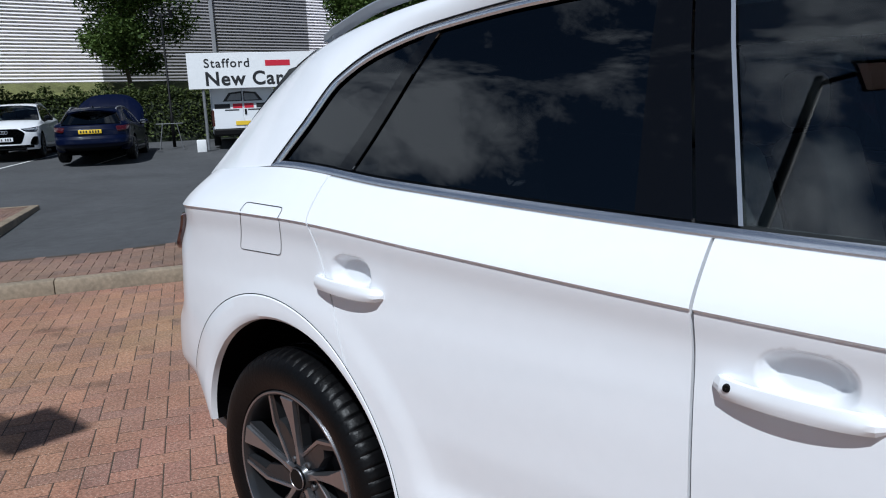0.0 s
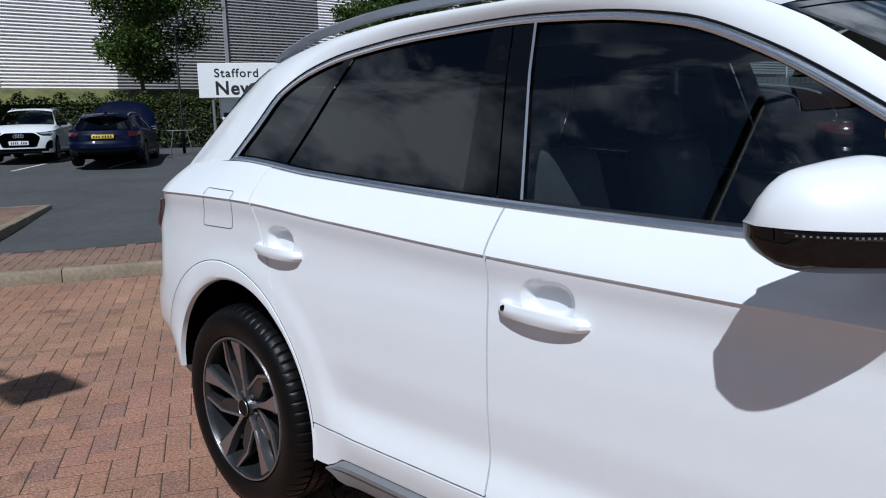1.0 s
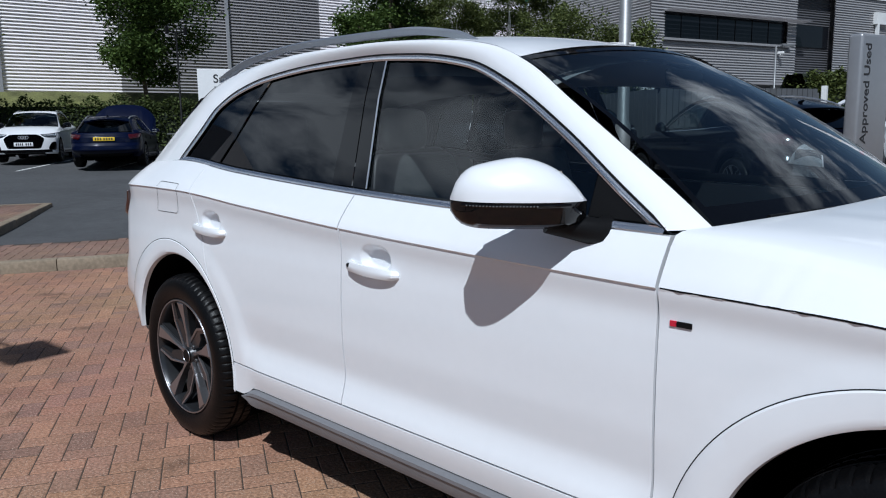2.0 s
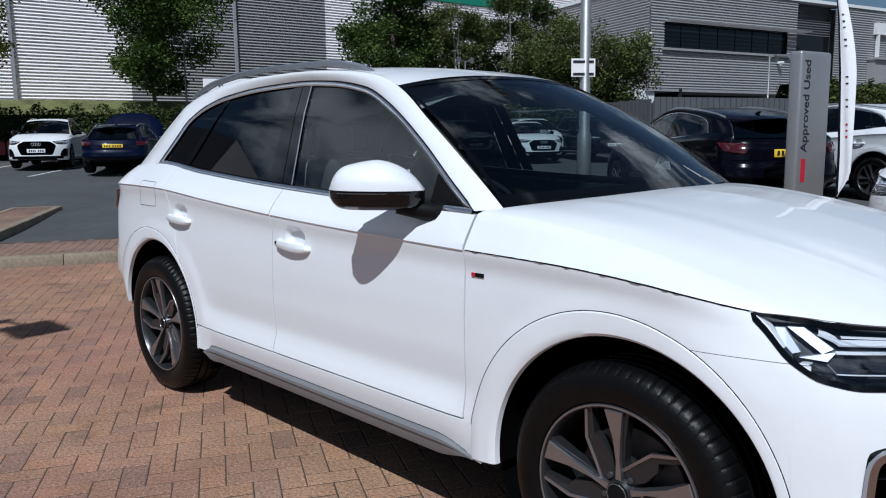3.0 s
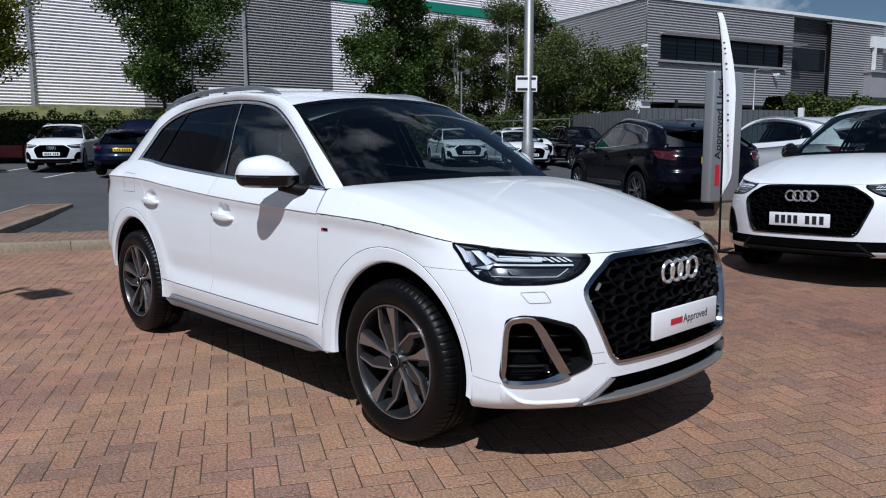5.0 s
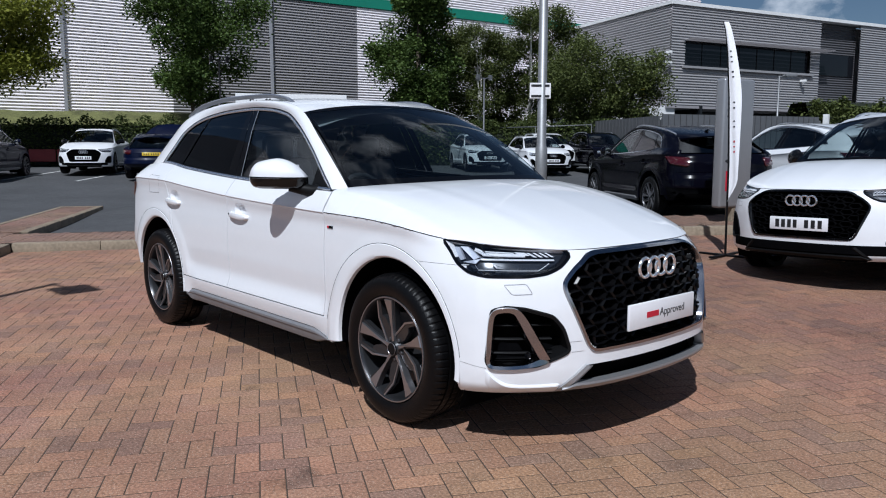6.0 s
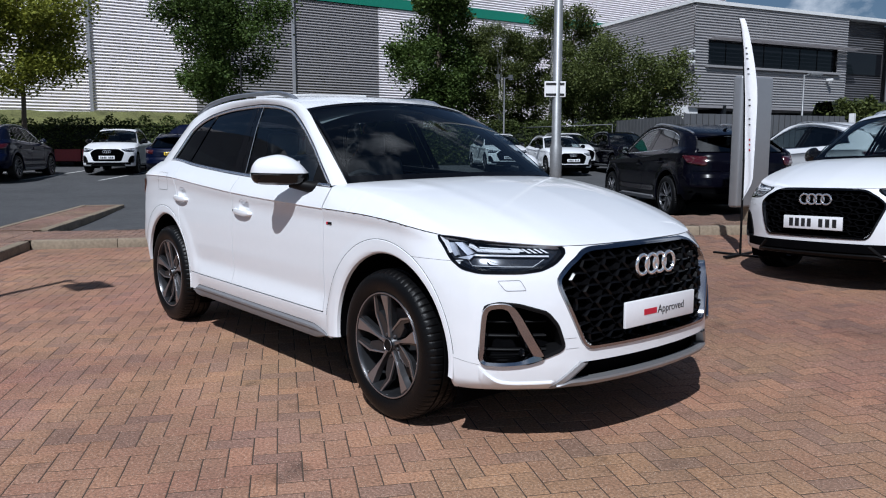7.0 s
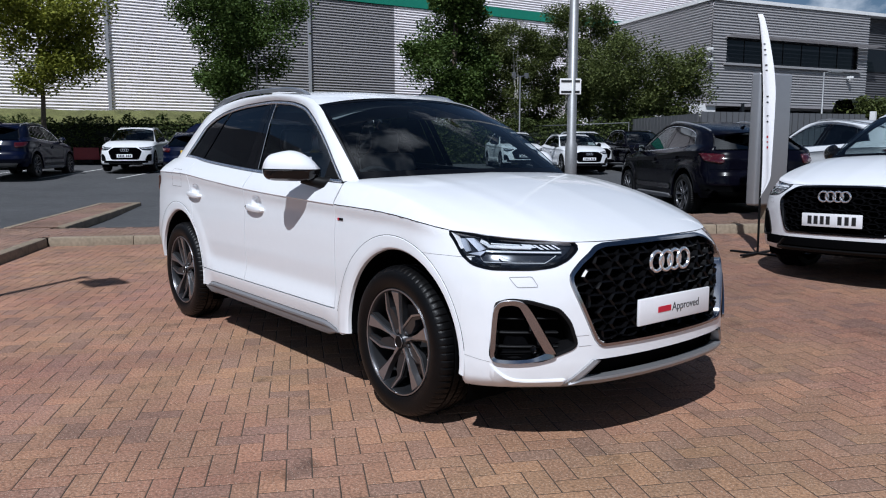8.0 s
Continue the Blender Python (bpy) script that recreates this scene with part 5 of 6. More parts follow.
    P("headlining", grid([[bend((x, y, rz(x) - 0.045 - 0.10 * (y / 0.56) ** 2)) for y in np.linspace(-0.56, 0.56, 9)] for x in np.linspace(0.30, -1.75, 12)]), M_LINING)
    for x, sd, tn in ((1.397, -1, 52), (-1.421, -1, 54), (1.397, 1, 20), (-1.421, 1, 40)):
        add_wheel(car, x, sd, tn)
    return car


def repaint(car, old, fresh):
    """Gives a copied car another paint, on its objects rather than on the shared meshes."""
    for o in car.children_recursive:
        for sl in o.material_slots:
            if sl.material is old:
                sl.link = "OBJECT"
                sl.material = fresh
    return car

# ---- ground and kerbs ----
us = sorted({-400, -120, -40, -20, -8, 0, 25, 40, 120, 400} | {0.5 * k for k in range(1, 36)})
vs = sorted({-400, -120, -40, -14, 1.401, 7.5, 8, 12, 16, 22, 30, 60, 150, 400} | {-9 + 0.5 * k for k in range(28)} | {1.40})


def back_edge(u):
    """Where the raised strip behind the kerb ends and the asphalt begins."""
    return 1.40 - 0.35 * min(max(u - 3.2, 0.0), 11.0)


rows = [[lot(u, v, -0.05 + fall(u, v) if v < back_edge(u) - 0.25 or u > 18 and v < 0 else max(rise(v), fall(u, v) if v < 12 else 0) + 0.002) for v in vs] for u in us]
ground = part("ground", grid(rows), M_ASPH, None)
tagged(ground, "worn dark grey asphalt car park", "asphalt", kind="structure")

KERB_TOP = 0.115


def kerb_run(u0, v0, u1, v1, z0, top, side):
    """A line of concrete kerb stones with a worn front edge; side: which way its back lies."""
    k = tagged(new("kerb"), "weathered buff concrete kerb stones", "kerb", kind="structure")
    n = max(1, round(math.hypot(u1 - u0, v1 - v0) / 0.915))
    du, dv = (u1 - u0) / n, (v1 - v0) / n
    L = math.hypot(du, dv)
    nu_, nv_ = -dv / L * side, du / L * side
    prof = [(0.0, -0.05), (0.0, -0.02), (0.004, 0.78), (0.012, 0.93), (0.030, 1.0), (0.125, 1.0), (0.125, -0.05)]
    for i in range(n):
        rows = []
        j = random.uniform(-0.004, 0.004)
        for t in (0.004 / L, 0.012 / L, 0.5, 1 - 0.012 / L, 1 - 0.004 / L):
            ins = 0.003 if t in (0.004 / L, 1 - 0.004 / L) else 0
            base_u, base_v = u0 + du * (i + t), v0 + dv * (i + t)
            zz = z0(base_v) + (fall(base_u, base_v) if base_v < 1 else 0)
            rows.append([lot(base_u + nu_ * (a + j + ins), base_v + nv_ * (a + j + ins), zz + b * (top - ins) + j * 0.5) for a, b in prof])
        V, F = grid(rows)
        m = len(prof)
        F += [tuple(range(m)), tuple(range(len(V) - m, len(V)))[::-1]]
        part("kerb_stone", (V, F), M_KERB, k, smooth=True, sharp=35)
    return k


flat = lambda v: 0.0
kerb_run(0.0, 0.0, 3.2, 0.0, flat, KERB_TOP, 1)
kerb_run(3.2, 0.0, 13.0, -3.43, flat, KERB_TOP, 1)
kerb_run(0.0, -7.3, 0.0, 0.0, flat, KERB_TOP, 1)
kerb_run(-0.175, 1.45, -0.175, 7.05, flat, 0.13, 1)
kerb_run(-0.175, 7.05, -1.06, 7.05, flat, 0.13, 1)
kerb_run(-1.06, 7.05, -1.06, 1.45, flat, 0.13, 1)

# parking bay lines
for u0, v0, u1, v1 in ((-7.3, 15.8, -6.35, 20.1), (-4.9, 15.6, -3.95, 20.0), (-2.5, 15.4, -1.53, 19.6), (-0.1, 15.2, 0.87, 19.3)):
    rows = [[lot(lerp(u0, u1, t) + w, lerp(v0, v1, t), ground_z(*lot(lerp(u0, u1, t), lerp(v0, v1, t))[:2]) + 0.010) for w in (-0.05, 0.05)] for t in np.linspace(0, 1, 9)]
    ln = part("bay_line", grid(rows), M_LINE, None)
    tagged(ln, "worn white painted bay line on asphalt", "bay line", kind="structure")

# ---- warehouse ----


def clad(p0, heading, length, z0, z1, pitch, depth, mat, name, parent, label="", flip=1):
    """Horizontal profiled metal sheet: sloping ribs over narrow troughs."""
    c, s = math.cos(radians(heading)), math.sin(radians(heading))
    nx, ny = s * flip, -c * flip
    prof = []
    n = int((z1 - z0) / pitch)
    for k in range(n + 1):
        b = z0 + k * pitch
        for h, o in ((0.0, 0.0), (0.30, 0.0), (0.33, 0.94), (0.37, 1.05), (0.46, 1.0), (0.985, 0.05)):
            z = b + h * pitch
            if z <= z1:
                prof.append((o * depth, z))
    prof.append((0, z1))
    rows = [[(p0[0] + c * d + nx * o, p0[1] + s * d + ny * o, z) for o, z in prof] for d in np.linspace(0, length, max(2, int(length / 6)))]
    return part(name, grid(rows), mat, parent, label)


def slab(p0, heading, a0, a1, z0, z1, o0, o1, mat, name, parent, label=""):
    """A box on a wall: along the heading a0..a1, out of it o0..o1."""
    c, s = math.cos(radians(heading)), math.sin(radians(heading))
    V = [(p0[0] + c * a + s * o, p0[1] + s * a - c * o, z) for a in (a0, a1) for o in (o0, o1) for z in (z0, z1)]
    F = [(0, 1, 3, 2), (4, 6, 7, 5), (0, 4, 5, 1), (2, 3, 7, 6), (0, 2, 6, 4), (1, 5, 7, 3)]
    return part(name, (V, F), mat, parent, label)


WH, WP = 81.5, (-40.5, 3.8)
CP = 0.165                      # pitch of the ribs
ware = tagged(new("warehouse"), "large warehouse clad in white and grey ribbed metal", "warehouse", kind="")
slab(WP, WH, -45, 56, 0.3, 3.3, -0.3, 0.0, M_RENDERW, "wall_base", ware)
along = lambda a: (WP[0] + math.cos(radians(WH)) * a, WP[1] + math.sin(radians(WH)) * a)
clad(along(-45), WH, 55.75, 3.2, 10.6, CP, 0.09, M_CLADW, "white_cladding", ware, "white ribbed metal cladding")
clad(along(10.75), WH, 11.7, 3.2, 10.6, CP, 0.09, M_CLADD, "grey_cladding", ware, "dark grey ribbed metal cladding")
clad(along(22.45), WH, 33.5, 3.2, 10.6, CP, 0.09, M_CLADW, "white_cladding", ware)
slab(WP, WH, -45, 56, 10.6, 11.2, -0.2, 0.16, M_GREEN, "green_band", ware, "green painted fascia band")
clad(along(-45), WH, 101, 11.2, 15.5, CP, 0.08, M_CLADW, "upper_cladding", ware)
slab(WP, WH, -45, 56, 15.5, 15.9, -22, 0.25, M_CLADD, "roof", ware)
slab(WP, WH, -45, 56, 0.3, 15.5, -22, -0.5, M_CLADW, "wall_core", ware)
for a in (-6.2, 5.19, 16.6, 28.0, 39.4):
    o = along(a)
    ob = slab(WP, WH, a - 0.08, a + 0.08, 3.0, 10.6, 0.12, 0.26, M_PIPE, "downpipe", ware)

# ---- office building ----
OC = (-21.3, 37.4)
office = tagged(new("office_building"), "two-storey office clad in silver-grey ribbed metal", "office building")
RH, LH = 75.0, 162.0
cr_, sr_ = math.cos(radians(RH)), math.sin(radians(RH))
lc, ls = math.cos(radians(LH)), math.sin(radians(LH))
r_at = lambda a: (OC[0] + cr_ * a, OC[1] + sr_ * a)
PITCH = 0.158
for a0, a1, z0, z1 in ((0, 13.0, 4.1, 6.35), (0, 13.0, 7.95, 9.95), (0, 1.1, 6.35, 7.95), (12.1, 13.0, 6.35, 7.95)):
    clad(r_at(a0), RH, a1 - a0, z0, z1, PITCH, 0.065, M_CLADM, "front_cladding", office)
lp = (OC[0] + lc * 26, OC[1] + ls * 26)
clad(lp, LH - 180, 26, 4.1, 9.95, PITCH, 0.065, M_CLADM, "side_cladding", office)
slab(OC, RH, -0.05, 13.0, 9.95, 10.15, -0.6, 0.14, M_RENDERW, "parapet", office, "white parapet coping")
slab(lp, LH - 180, 0, 26.1, 9.95, 10.15, -0.6, 0.14, M_RENDERW, "parapet", office)
# window band with its frame, panes and louvre
win = slab(OC, RH, 1.1, 12.1, 6.45, 7.9, -0.25, -0.20, M_WINDK, "window", office, "long dark ribbon window")
for k in range(7):
    slab(OC, RH, 1.12 + 1.56 * k, 1.12 + 1.56 * k + 1.5, 6.5, 7.85, -0.2, -0.18, M_WINDK, "pane", win)
for k in range(8):
    slab(OC, RH, 1.095 + 1.565 * k, 1.125 + 1.565 * k, 6.45, 7.9, -0.2, -0.165, M_TRIM, "mullion", win)
slab(OC, RH, 0.9, 12.3, 6.32, 6.45, -0.2, 0.22, M_CLADM, "window_sill", win)
for k in range(5):
    slab(OC, RH, 0.9, 13.6, 7.92 + 0.012 * k, 7.95 + 0.012 * k, 0.1 + 0.14 * k, 0.19 + 0.14 * k, M_CLADD, "louvre", win)
# undercroft, white columns
slab(OC, RH, 0.3, 13.0, 0.3, 4.1, -2.6, -2.4, M_WINDK, "ground_glazing", office, "dark set-back ground floor")
slab(OC, RH, -0.2, 13.0, 3.95, 4.1, -2.6, 0.05, M_CLADD, "soffit", office)
for a in (-0.62, 12.1):
    slab(OC, RH, a, a + 1.2, 0.3, 4.05, -1.0, -0.1, M_RENDERW, "column", office)
for a in (5.0, 14.0):
    slab(lp, LH - 180, 26 - a - 0.6, 26 - a + 0.6, 0.3, 4.1, -1.0, -0.1, M_RENDERW, "column", office)
slab(lp, LH - 180, 0, 26, 0.3, 4.1, -2.6, -2.4, M_WINDK, "side_glazing", office)
slab(OC, RH, 1.2, 30, 4.2, 9.9, -12, -0.9, M_CLADD, "core", office)
# recessed dark bay and the far block
clad((OC[0] + cr_ * 13 - sr_ * 0.5, OC[1] + sr_ * 13 + cr_ * 0.5), RH, 4.2, 4.1, 9.9, PITCH, 0.065, M_CLADK, "bay_cladding", office)
slab(OC, RH, 13.2, 17.0, 6.5, 7.9, -0.42, -0.38, M_WINDK, "window", office)
clad(r_at(17.0), RH, 6.0, 4.1, 10.0, PITCH, 0.065, M_CLADM, "end_cladding", office)
slab(OC, RH, 13.0, 23.2, 9.95, 10.15, -0.9, 0.14, M_RENDERW, "parapet", office)
slab(OC, RH, 17.0, 23.0, 0.3, 4.1, -0.3, 0.0, M_CLADM, "end_base", office)
annexe = tagged(new("annexe"), "low grey metal-clad annexe", "annexe")
slab(OC, RH, 20.9, 34, 0.3, 6.5, -0.5, 0.6, M_CLADD, "wall", annexe)
slab(OC, RH, 20.8, 34, 6.5, 6.65, -0.6, 0.8, M_CLADM, "roof_edge", annexe)
slab(OC, RH, 21.4, 34, 8.3, 9.1, -0.4, 0.3, M_RENDERW, "canopy", annexe)
slab(OC, RH, 21.6, 21.8, 6.5, 8.3, 0.1, 0.3, M_RENDERW, "canopy_post", annexe)


def cctv(p, name="security_camera"):
    t = thing(name, "white security camera on a wall bracket", "security camera", pose(*p))
    part("camera_body", box(0.0, 0, 0, 0.40, 0.16, 0.16, 0.03), M_RENDERW, t)
    part("bracket", box(0.0, 0.1, -0.12, 0.08, 0.3, 0.08, 0.01), M_RENDERW, t)
    return t


cctv((OC[0] + 0.1, OC[1] - 0.3, 7.15))
cctv((OC[0] + 0.1, OC[1] - 0.3, 6.55))
cctv((OC[0] + cr_ * 11.2 + sr_ * 0.3, OC[1] + sr_ * 11.2 - cr_ * 0.3, 5.95))
ys = thing("wall_sign", "small yellow warning sign on ribbed wall", "sign", pose(OC[0] + lc * 2.0 - ls * 0.2, OC[1] + ls * 2.0 - 0.3, 5.1, 0, 0, LH - 180))
part("sign_plate", box(0, 0, 0, 0.45, 0.03, 0.45, 0.01), M_YELLOW, ys)

# ---- steel palisade screen in front of the office ----
screen = tagged(new("steel_fence"), "tall dark grey steel sheet fence", "fence")


def fence_run(a, b, z0, z1, gap=0.28):
    a, b = Vector(a), Vector(b)
    n = int((b - a).length / gap)
    d = (b - a).normalized()
    hd = math.degrees(math.atan2(d.y, d.x))
    for k in range(n):
        slab((a.x + d.x * gap * k, a.y + d.y * gap * k), hd, 0, gap * 0.86, z0, z1, -0.03, 0.03, M_FENCE, "panel", screen)
    slab((a.x, a.y), hd, 0, (b - a).length, z0, z1 - 0.15, -0.08, -0.05, M_FENCE, "backing", screen)


fence_run((-18.6, 26.0), (-12.6, 23.2), 0.5, 2.72)
fence_run((-12.6, 23.2), (-9.6, 30.6), 0.5, 2.78)
part("gate_post", box(-9.5, 30.8, 1.6, 0.2, 0.2, 2.6, 0.01), M_RENDERW, screen)

# ---- trees, hedge, shrubs ----


def leaves(rng, n, inside, size, droop=0.2):
    """Small folded leaf quads scattered where inside() lets them."""
    V, F = [], []
    while n > 0:
        p = inside(rng)
        if p is None:
            continue
        n -= 1
        a, b = rng.uniform(0, 6.283), rng.uniform(-0.9, 0.9)
        s = size * rng.uniform(0.6, 1.3)
        d = Vector((math.cos(a) * math.cos(b), math.sin(a) * math.cos(b), math.sin(b) - droop)).normalized()
        w = d.cross(Vector((rng.uniform(-1, 1), rng.uniform(-1, 1), 1))).normalized()
        nrm = d.cross(w)
        k = len(V)
        P0 = Vector(p)
        V += [tuple(P0), tuple(P0 + d * s * 0.5 + w * s * 0.34 + nrm * s * 0.1), tuple(P0 + d * s), tuple(P0 + d * s * 0.5 - w * s * 0.34 + nrm * s * 0.1)]
        F.append((k, k + 1, k + 2, k + 3))
    return V, F


def tree(name, label, x, y, z, trunk_h, top, radius, n, leaf, mat, bark, seed, thick=0.12, stems=1, squash=1.0):
    """A tapered trunk with forking limbs and a crown of leaves held in uneven clumps along the limbs."""
    rng = random.Random(seed)
    t = thing(name, label, "tree", pose(x, y, z))
    pieces, tips = [], []
    for st in range(stems):
        lean = Vector((rng.uniform(-0.3, 0.3), rng.uniform(-0.3, 0.3), 0)) * (0.4 if stems == 1 else 1.6)
        base = Vector((rng.uniform(-0.3, 0.3), rng.uniform(-0.3, 0.3), 0)) * (stems > 1)
        ax = [base + lean * k * k + Vector((rng.uniform(-0.05, 0.05), rng.uniform(-0.05, 0.05), top * 0.93 * k)) for k in [q / 8 for q in range(9)]]
        pieces.append(tube(ax, [thick * (1 - 0.85 * k) for k in [q / 8 for q in range(9)]], 9))
        for k in range(int(15 / stems) + 4):
            f = rng.uniform(trunk_h / top, 0.95)
            i = min(int(f * 8), 7)
            o = lerp(ax[i], ax[i + 1], f * 8 - i)
            a = rng.uniform(0, 6.283)
            shape = math.sin(math.pi * min(max((o.z - trunk_h * 0.8) / (top - trunk_h * 0.8), 0.05), 0.95)) ** 0.6
            ln = radius * rng.uniform(0.55, 1.0) * shape * (1.0 if stems == 1 else 0.8)
            e = o + Vector((math.cos(a) * ln * squash, math.sin(a) * ln * squash, ln * rng.uniform(0.15, 0.65)))
            m = lerp(o, e, 0.5) + Vector((0, 0, -0.06 * ln))
            pieces.append(tube([o, m, e], [thick * (0.42 - 0.28 * f), thick * 0.2, thick * 0.05], 6))
            tips += [(e, 0.36 * radius), (lerp(o, e, 0.68), 0.36 * radius), (lerp(o, e, 0.35), 0.30 * radius)]
            for q in range(3):
                b = a + rng.uniform(-1.1, 1.1)
                l2 = ln * rng.uniform(0.3, 0.6)
                o2 = lerp(o, e, rng.uniform(0.4, 0.9))
                e2 = o2 + Vector((math.cos(b) * l2, math.sin(b) * l2, l2 * rng.uniform(-0.1, 0.6)))
                pieces.append(tube([o2, e2], [thick * 0.10, thick * 0.03], 5))
                tips.append((e2, 0.28 * radius))
        tips.append((ax[-1], 0.25 * radius))
    part("trunk", join(*pieces), bark, t, smooth=True, sharp=60)
    mid, half = (trunk_h + top) / 2 + 0.1, (top - trunk_h) / 2
    for _ in range(30):
        d = Vector((rng.gauss(0, 1), rng.gauss(0, 1), rng.gauss(0, 1))).normalized() * rng.uniform(0.45, 0.95)
        wide = radius * 0.88 * (1 - 0.25 * max(d.z, 0))
        tips.append((Vector((d.x * wide, d.y * wide, mid + d.z * half)), 0.24 * radius))
    tips = [(c, r * rng.uniform(0.6, 1.15)) for c, r in tips]

    def inside(g):
        c, r = g.choice(tips)
        d = Vector((g.gauss(0, 1), g.gauss(0, 1), g.gauss(0, 0.85)))
        d = d.normalized() * r * g.random() ** 0.5
        q = c + d
        return q if q.z > trunk_h * 0.95 else None

    part("crown", leaves(rng, int(n * 1.25), inside, leaf * 0.70), mat, t)
    return t


tree("broadleaf_tree", "young broadleaf tree with yellowing green leaves", -29.1, 3.6, 0.7, 2.9, 7.4, 2.3, 15000, 0.22, M_LEAF3, M_BARK, 3, 0.12)
tree("broadleaf_tree", "young dark green broadleaf tree by the hedge", -30.6, 12.0, 0.7, 2.9, 8.4, 2.9, 27000, 0.22, M_LEAF, M_BARK, 15, 0.12)
tree("broadleaf_tree", "tall dark green broadleaf tree", -25.2, 21.3, 0.7, 1.7, 9.0, 2.6, 26000, 0.23, M_LEAF, M_BARK, 12, 0.16, 2)
tree("birch_tree", "slender birch with pale trunk and thin crown", -24.6, 25.0, 0.7, 1.6, 7.4, 1.9, 21000, 0.15, M_LEAF2, M_BIRCH, 21, 0.08, 3)
tree("birch_tree", "slender birch with pale trunk and thin crown", -23.0, 27.0, 0.7, 1.6, 8.2, 2.1, 21000, 0.15, M_LEAF2, M_BIRCH, 29, 0.08, 2)
tree("broadleaf_tree", "dense olive-green tree behind the birches", -26.4, 24.2, 0.7, 1.2, 7.2, 2.2, 20000, 0.18, M_LEAF2, M_BARK, 51, 0.12, 2)
tree("broadleaf_tree", "dense olive-green tree behind the birches", -25.6, 27.6, 0.7, 1.2, 6.6, 2.0, 17000, 0.18, M_LEAF2, M_BARK, 57, 0.12, 2)
tree("broadleaf_tree", "spreading olive-green tree behind the fence", -19.9, 27.2, 0.6, 1.7, 6.2, 2.7, 15000, 0.19, M_LEAF2, M_BARK, 33, 0.13, 2)
tree("broadleaf_tree", "spreading olive-green tree behind the fence", -17.9, 28.4, 0.6, 1.7, 5.3, 2.3, 12000, 0.19, M_LEAF2, M_BARK, 37, 0.12, 2)
tree("broadleaf_tree", "tall slim tree against the green band", -24.4, 30.4, 0.6, 2.6, 9.2, 1.7, 9000, 0.22, M_LEAF2, M_BARK, 41, 0.10)


def hedge(name, label, pts, width, z0, h, n, leaf, mat, seed, uneven=0.25):
    rng = random.Random(seed)
    t = thing(name, label, "hedge", kind="stuff")
    P_ = [Vector(p) for p in pts]
    L = [(P_[i + 1] - P_[i]).length for i in range(len(P_) - 1)]

    def at(d):
        i = 0
        while i < len(L) - 1 and d > L[i]:
            d -= L[i]
            i += 1
        return lerp(P_[i], P_[i + 1], min(d / L[i], 1)), (P_[i + 1] - P_[i]).normalized()

    tot = sum(L)

    def inside(g):
        d = g.uniform(0, tot)
        p, dr = at(d)
        top = h * (1 - uneven * (0.5 + 0.5 * noise.noise(Vector((d * 0.5, seed, 0)))) - 0.12 * noise.noise(Vector((d * 2.1, seed, 3))))
        a = g.uniform(-1, 1)
        z = top * g.random() ** 0.6
        if g.random() < 0.75:
            a = math.copysign(g.uniform(0.75, 1.0), -1)
        wv = Vector((-dr.y, dr.x, 0))
        return p + wv * (-a) * width * 0.5 * (1 - 0.3 * z / h) * -1 + Vector((0, 0, z0 + z))

    part("foliage", leaves(rng, n, inside, leaf), mat, t)
    # solid near-black sheet behind the leaves, its colour standing in for inner shade
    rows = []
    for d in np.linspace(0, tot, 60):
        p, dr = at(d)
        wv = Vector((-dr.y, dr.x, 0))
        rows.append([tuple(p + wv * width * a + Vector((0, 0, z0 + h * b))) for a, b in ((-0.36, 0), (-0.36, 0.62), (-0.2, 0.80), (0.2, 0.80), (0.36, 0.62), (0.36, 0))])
    part("shade_core", grid(rows), M_CORE, t)
    return t


hedge("hedge", "clipped mixed green hedge behind the bays", [lot(-16, 25.5), lot(-2, 24.6), lot(9, 24.2), lot(20, 22)], 1.6, 0.7, 2.2, 38000, 0.12, M_HEDGE, 5, 0.16)
hedge("shrub_bed", "low yellow-green shrubs beside the fence", [(-23, 22.5, 0), (-18.5, 25.0, 0)], 1.4, 0.6, 1.3, 3500, 0.14, M_LEAF3, 7)
hedge("shrub_bed", "bushy shrubs in front of the office", [(-10.9, 31.2, 0), (-8.0, 36.5, 0)], 2.4, 0.5, 3.7, 9000, 0.16, M_LEAF2, 9, 0.4)

# ---- street furniture ----


def column_lamp(name, label, x, y, z, h, r=0.05, arms=1, head=(0.5, 0.2, 0.09), turn=0.0, mat=None):
    mat = mat or M_GALV
    t = thing(name, label, "lamp post", pose(x, y, z, 0, 0, turn))
    part("pole", tube([(0, 0, 0), (0, 0, 1.0), (0, 0, 1.02), (0, 0, h)], [r * 1.35, r * 1.35, r, r * 0.75], 14), mat, t, smooth=True)
    for k in range(arms):
        sg = 1 if k == 0 else -1
        part("arm", tube([(0, 0, h - 0.05), (sg * 0.25, 0, h + 0.02)], 0.02, 8), mat, t)
        hd_ = part("lamp_head", box(sg * (0.25 + head[0] / 2), 0, h + 0.03, *head, 0.02), mat, t)
        part("diffuser", box(sg * (0.25 + head[0] / 2), 0, h + 0.03 - head[2] / 2 - 0.004, head[0] * 0.8, head[1] * 0.8, 0.012), M_PLATE, hd_)
    return t


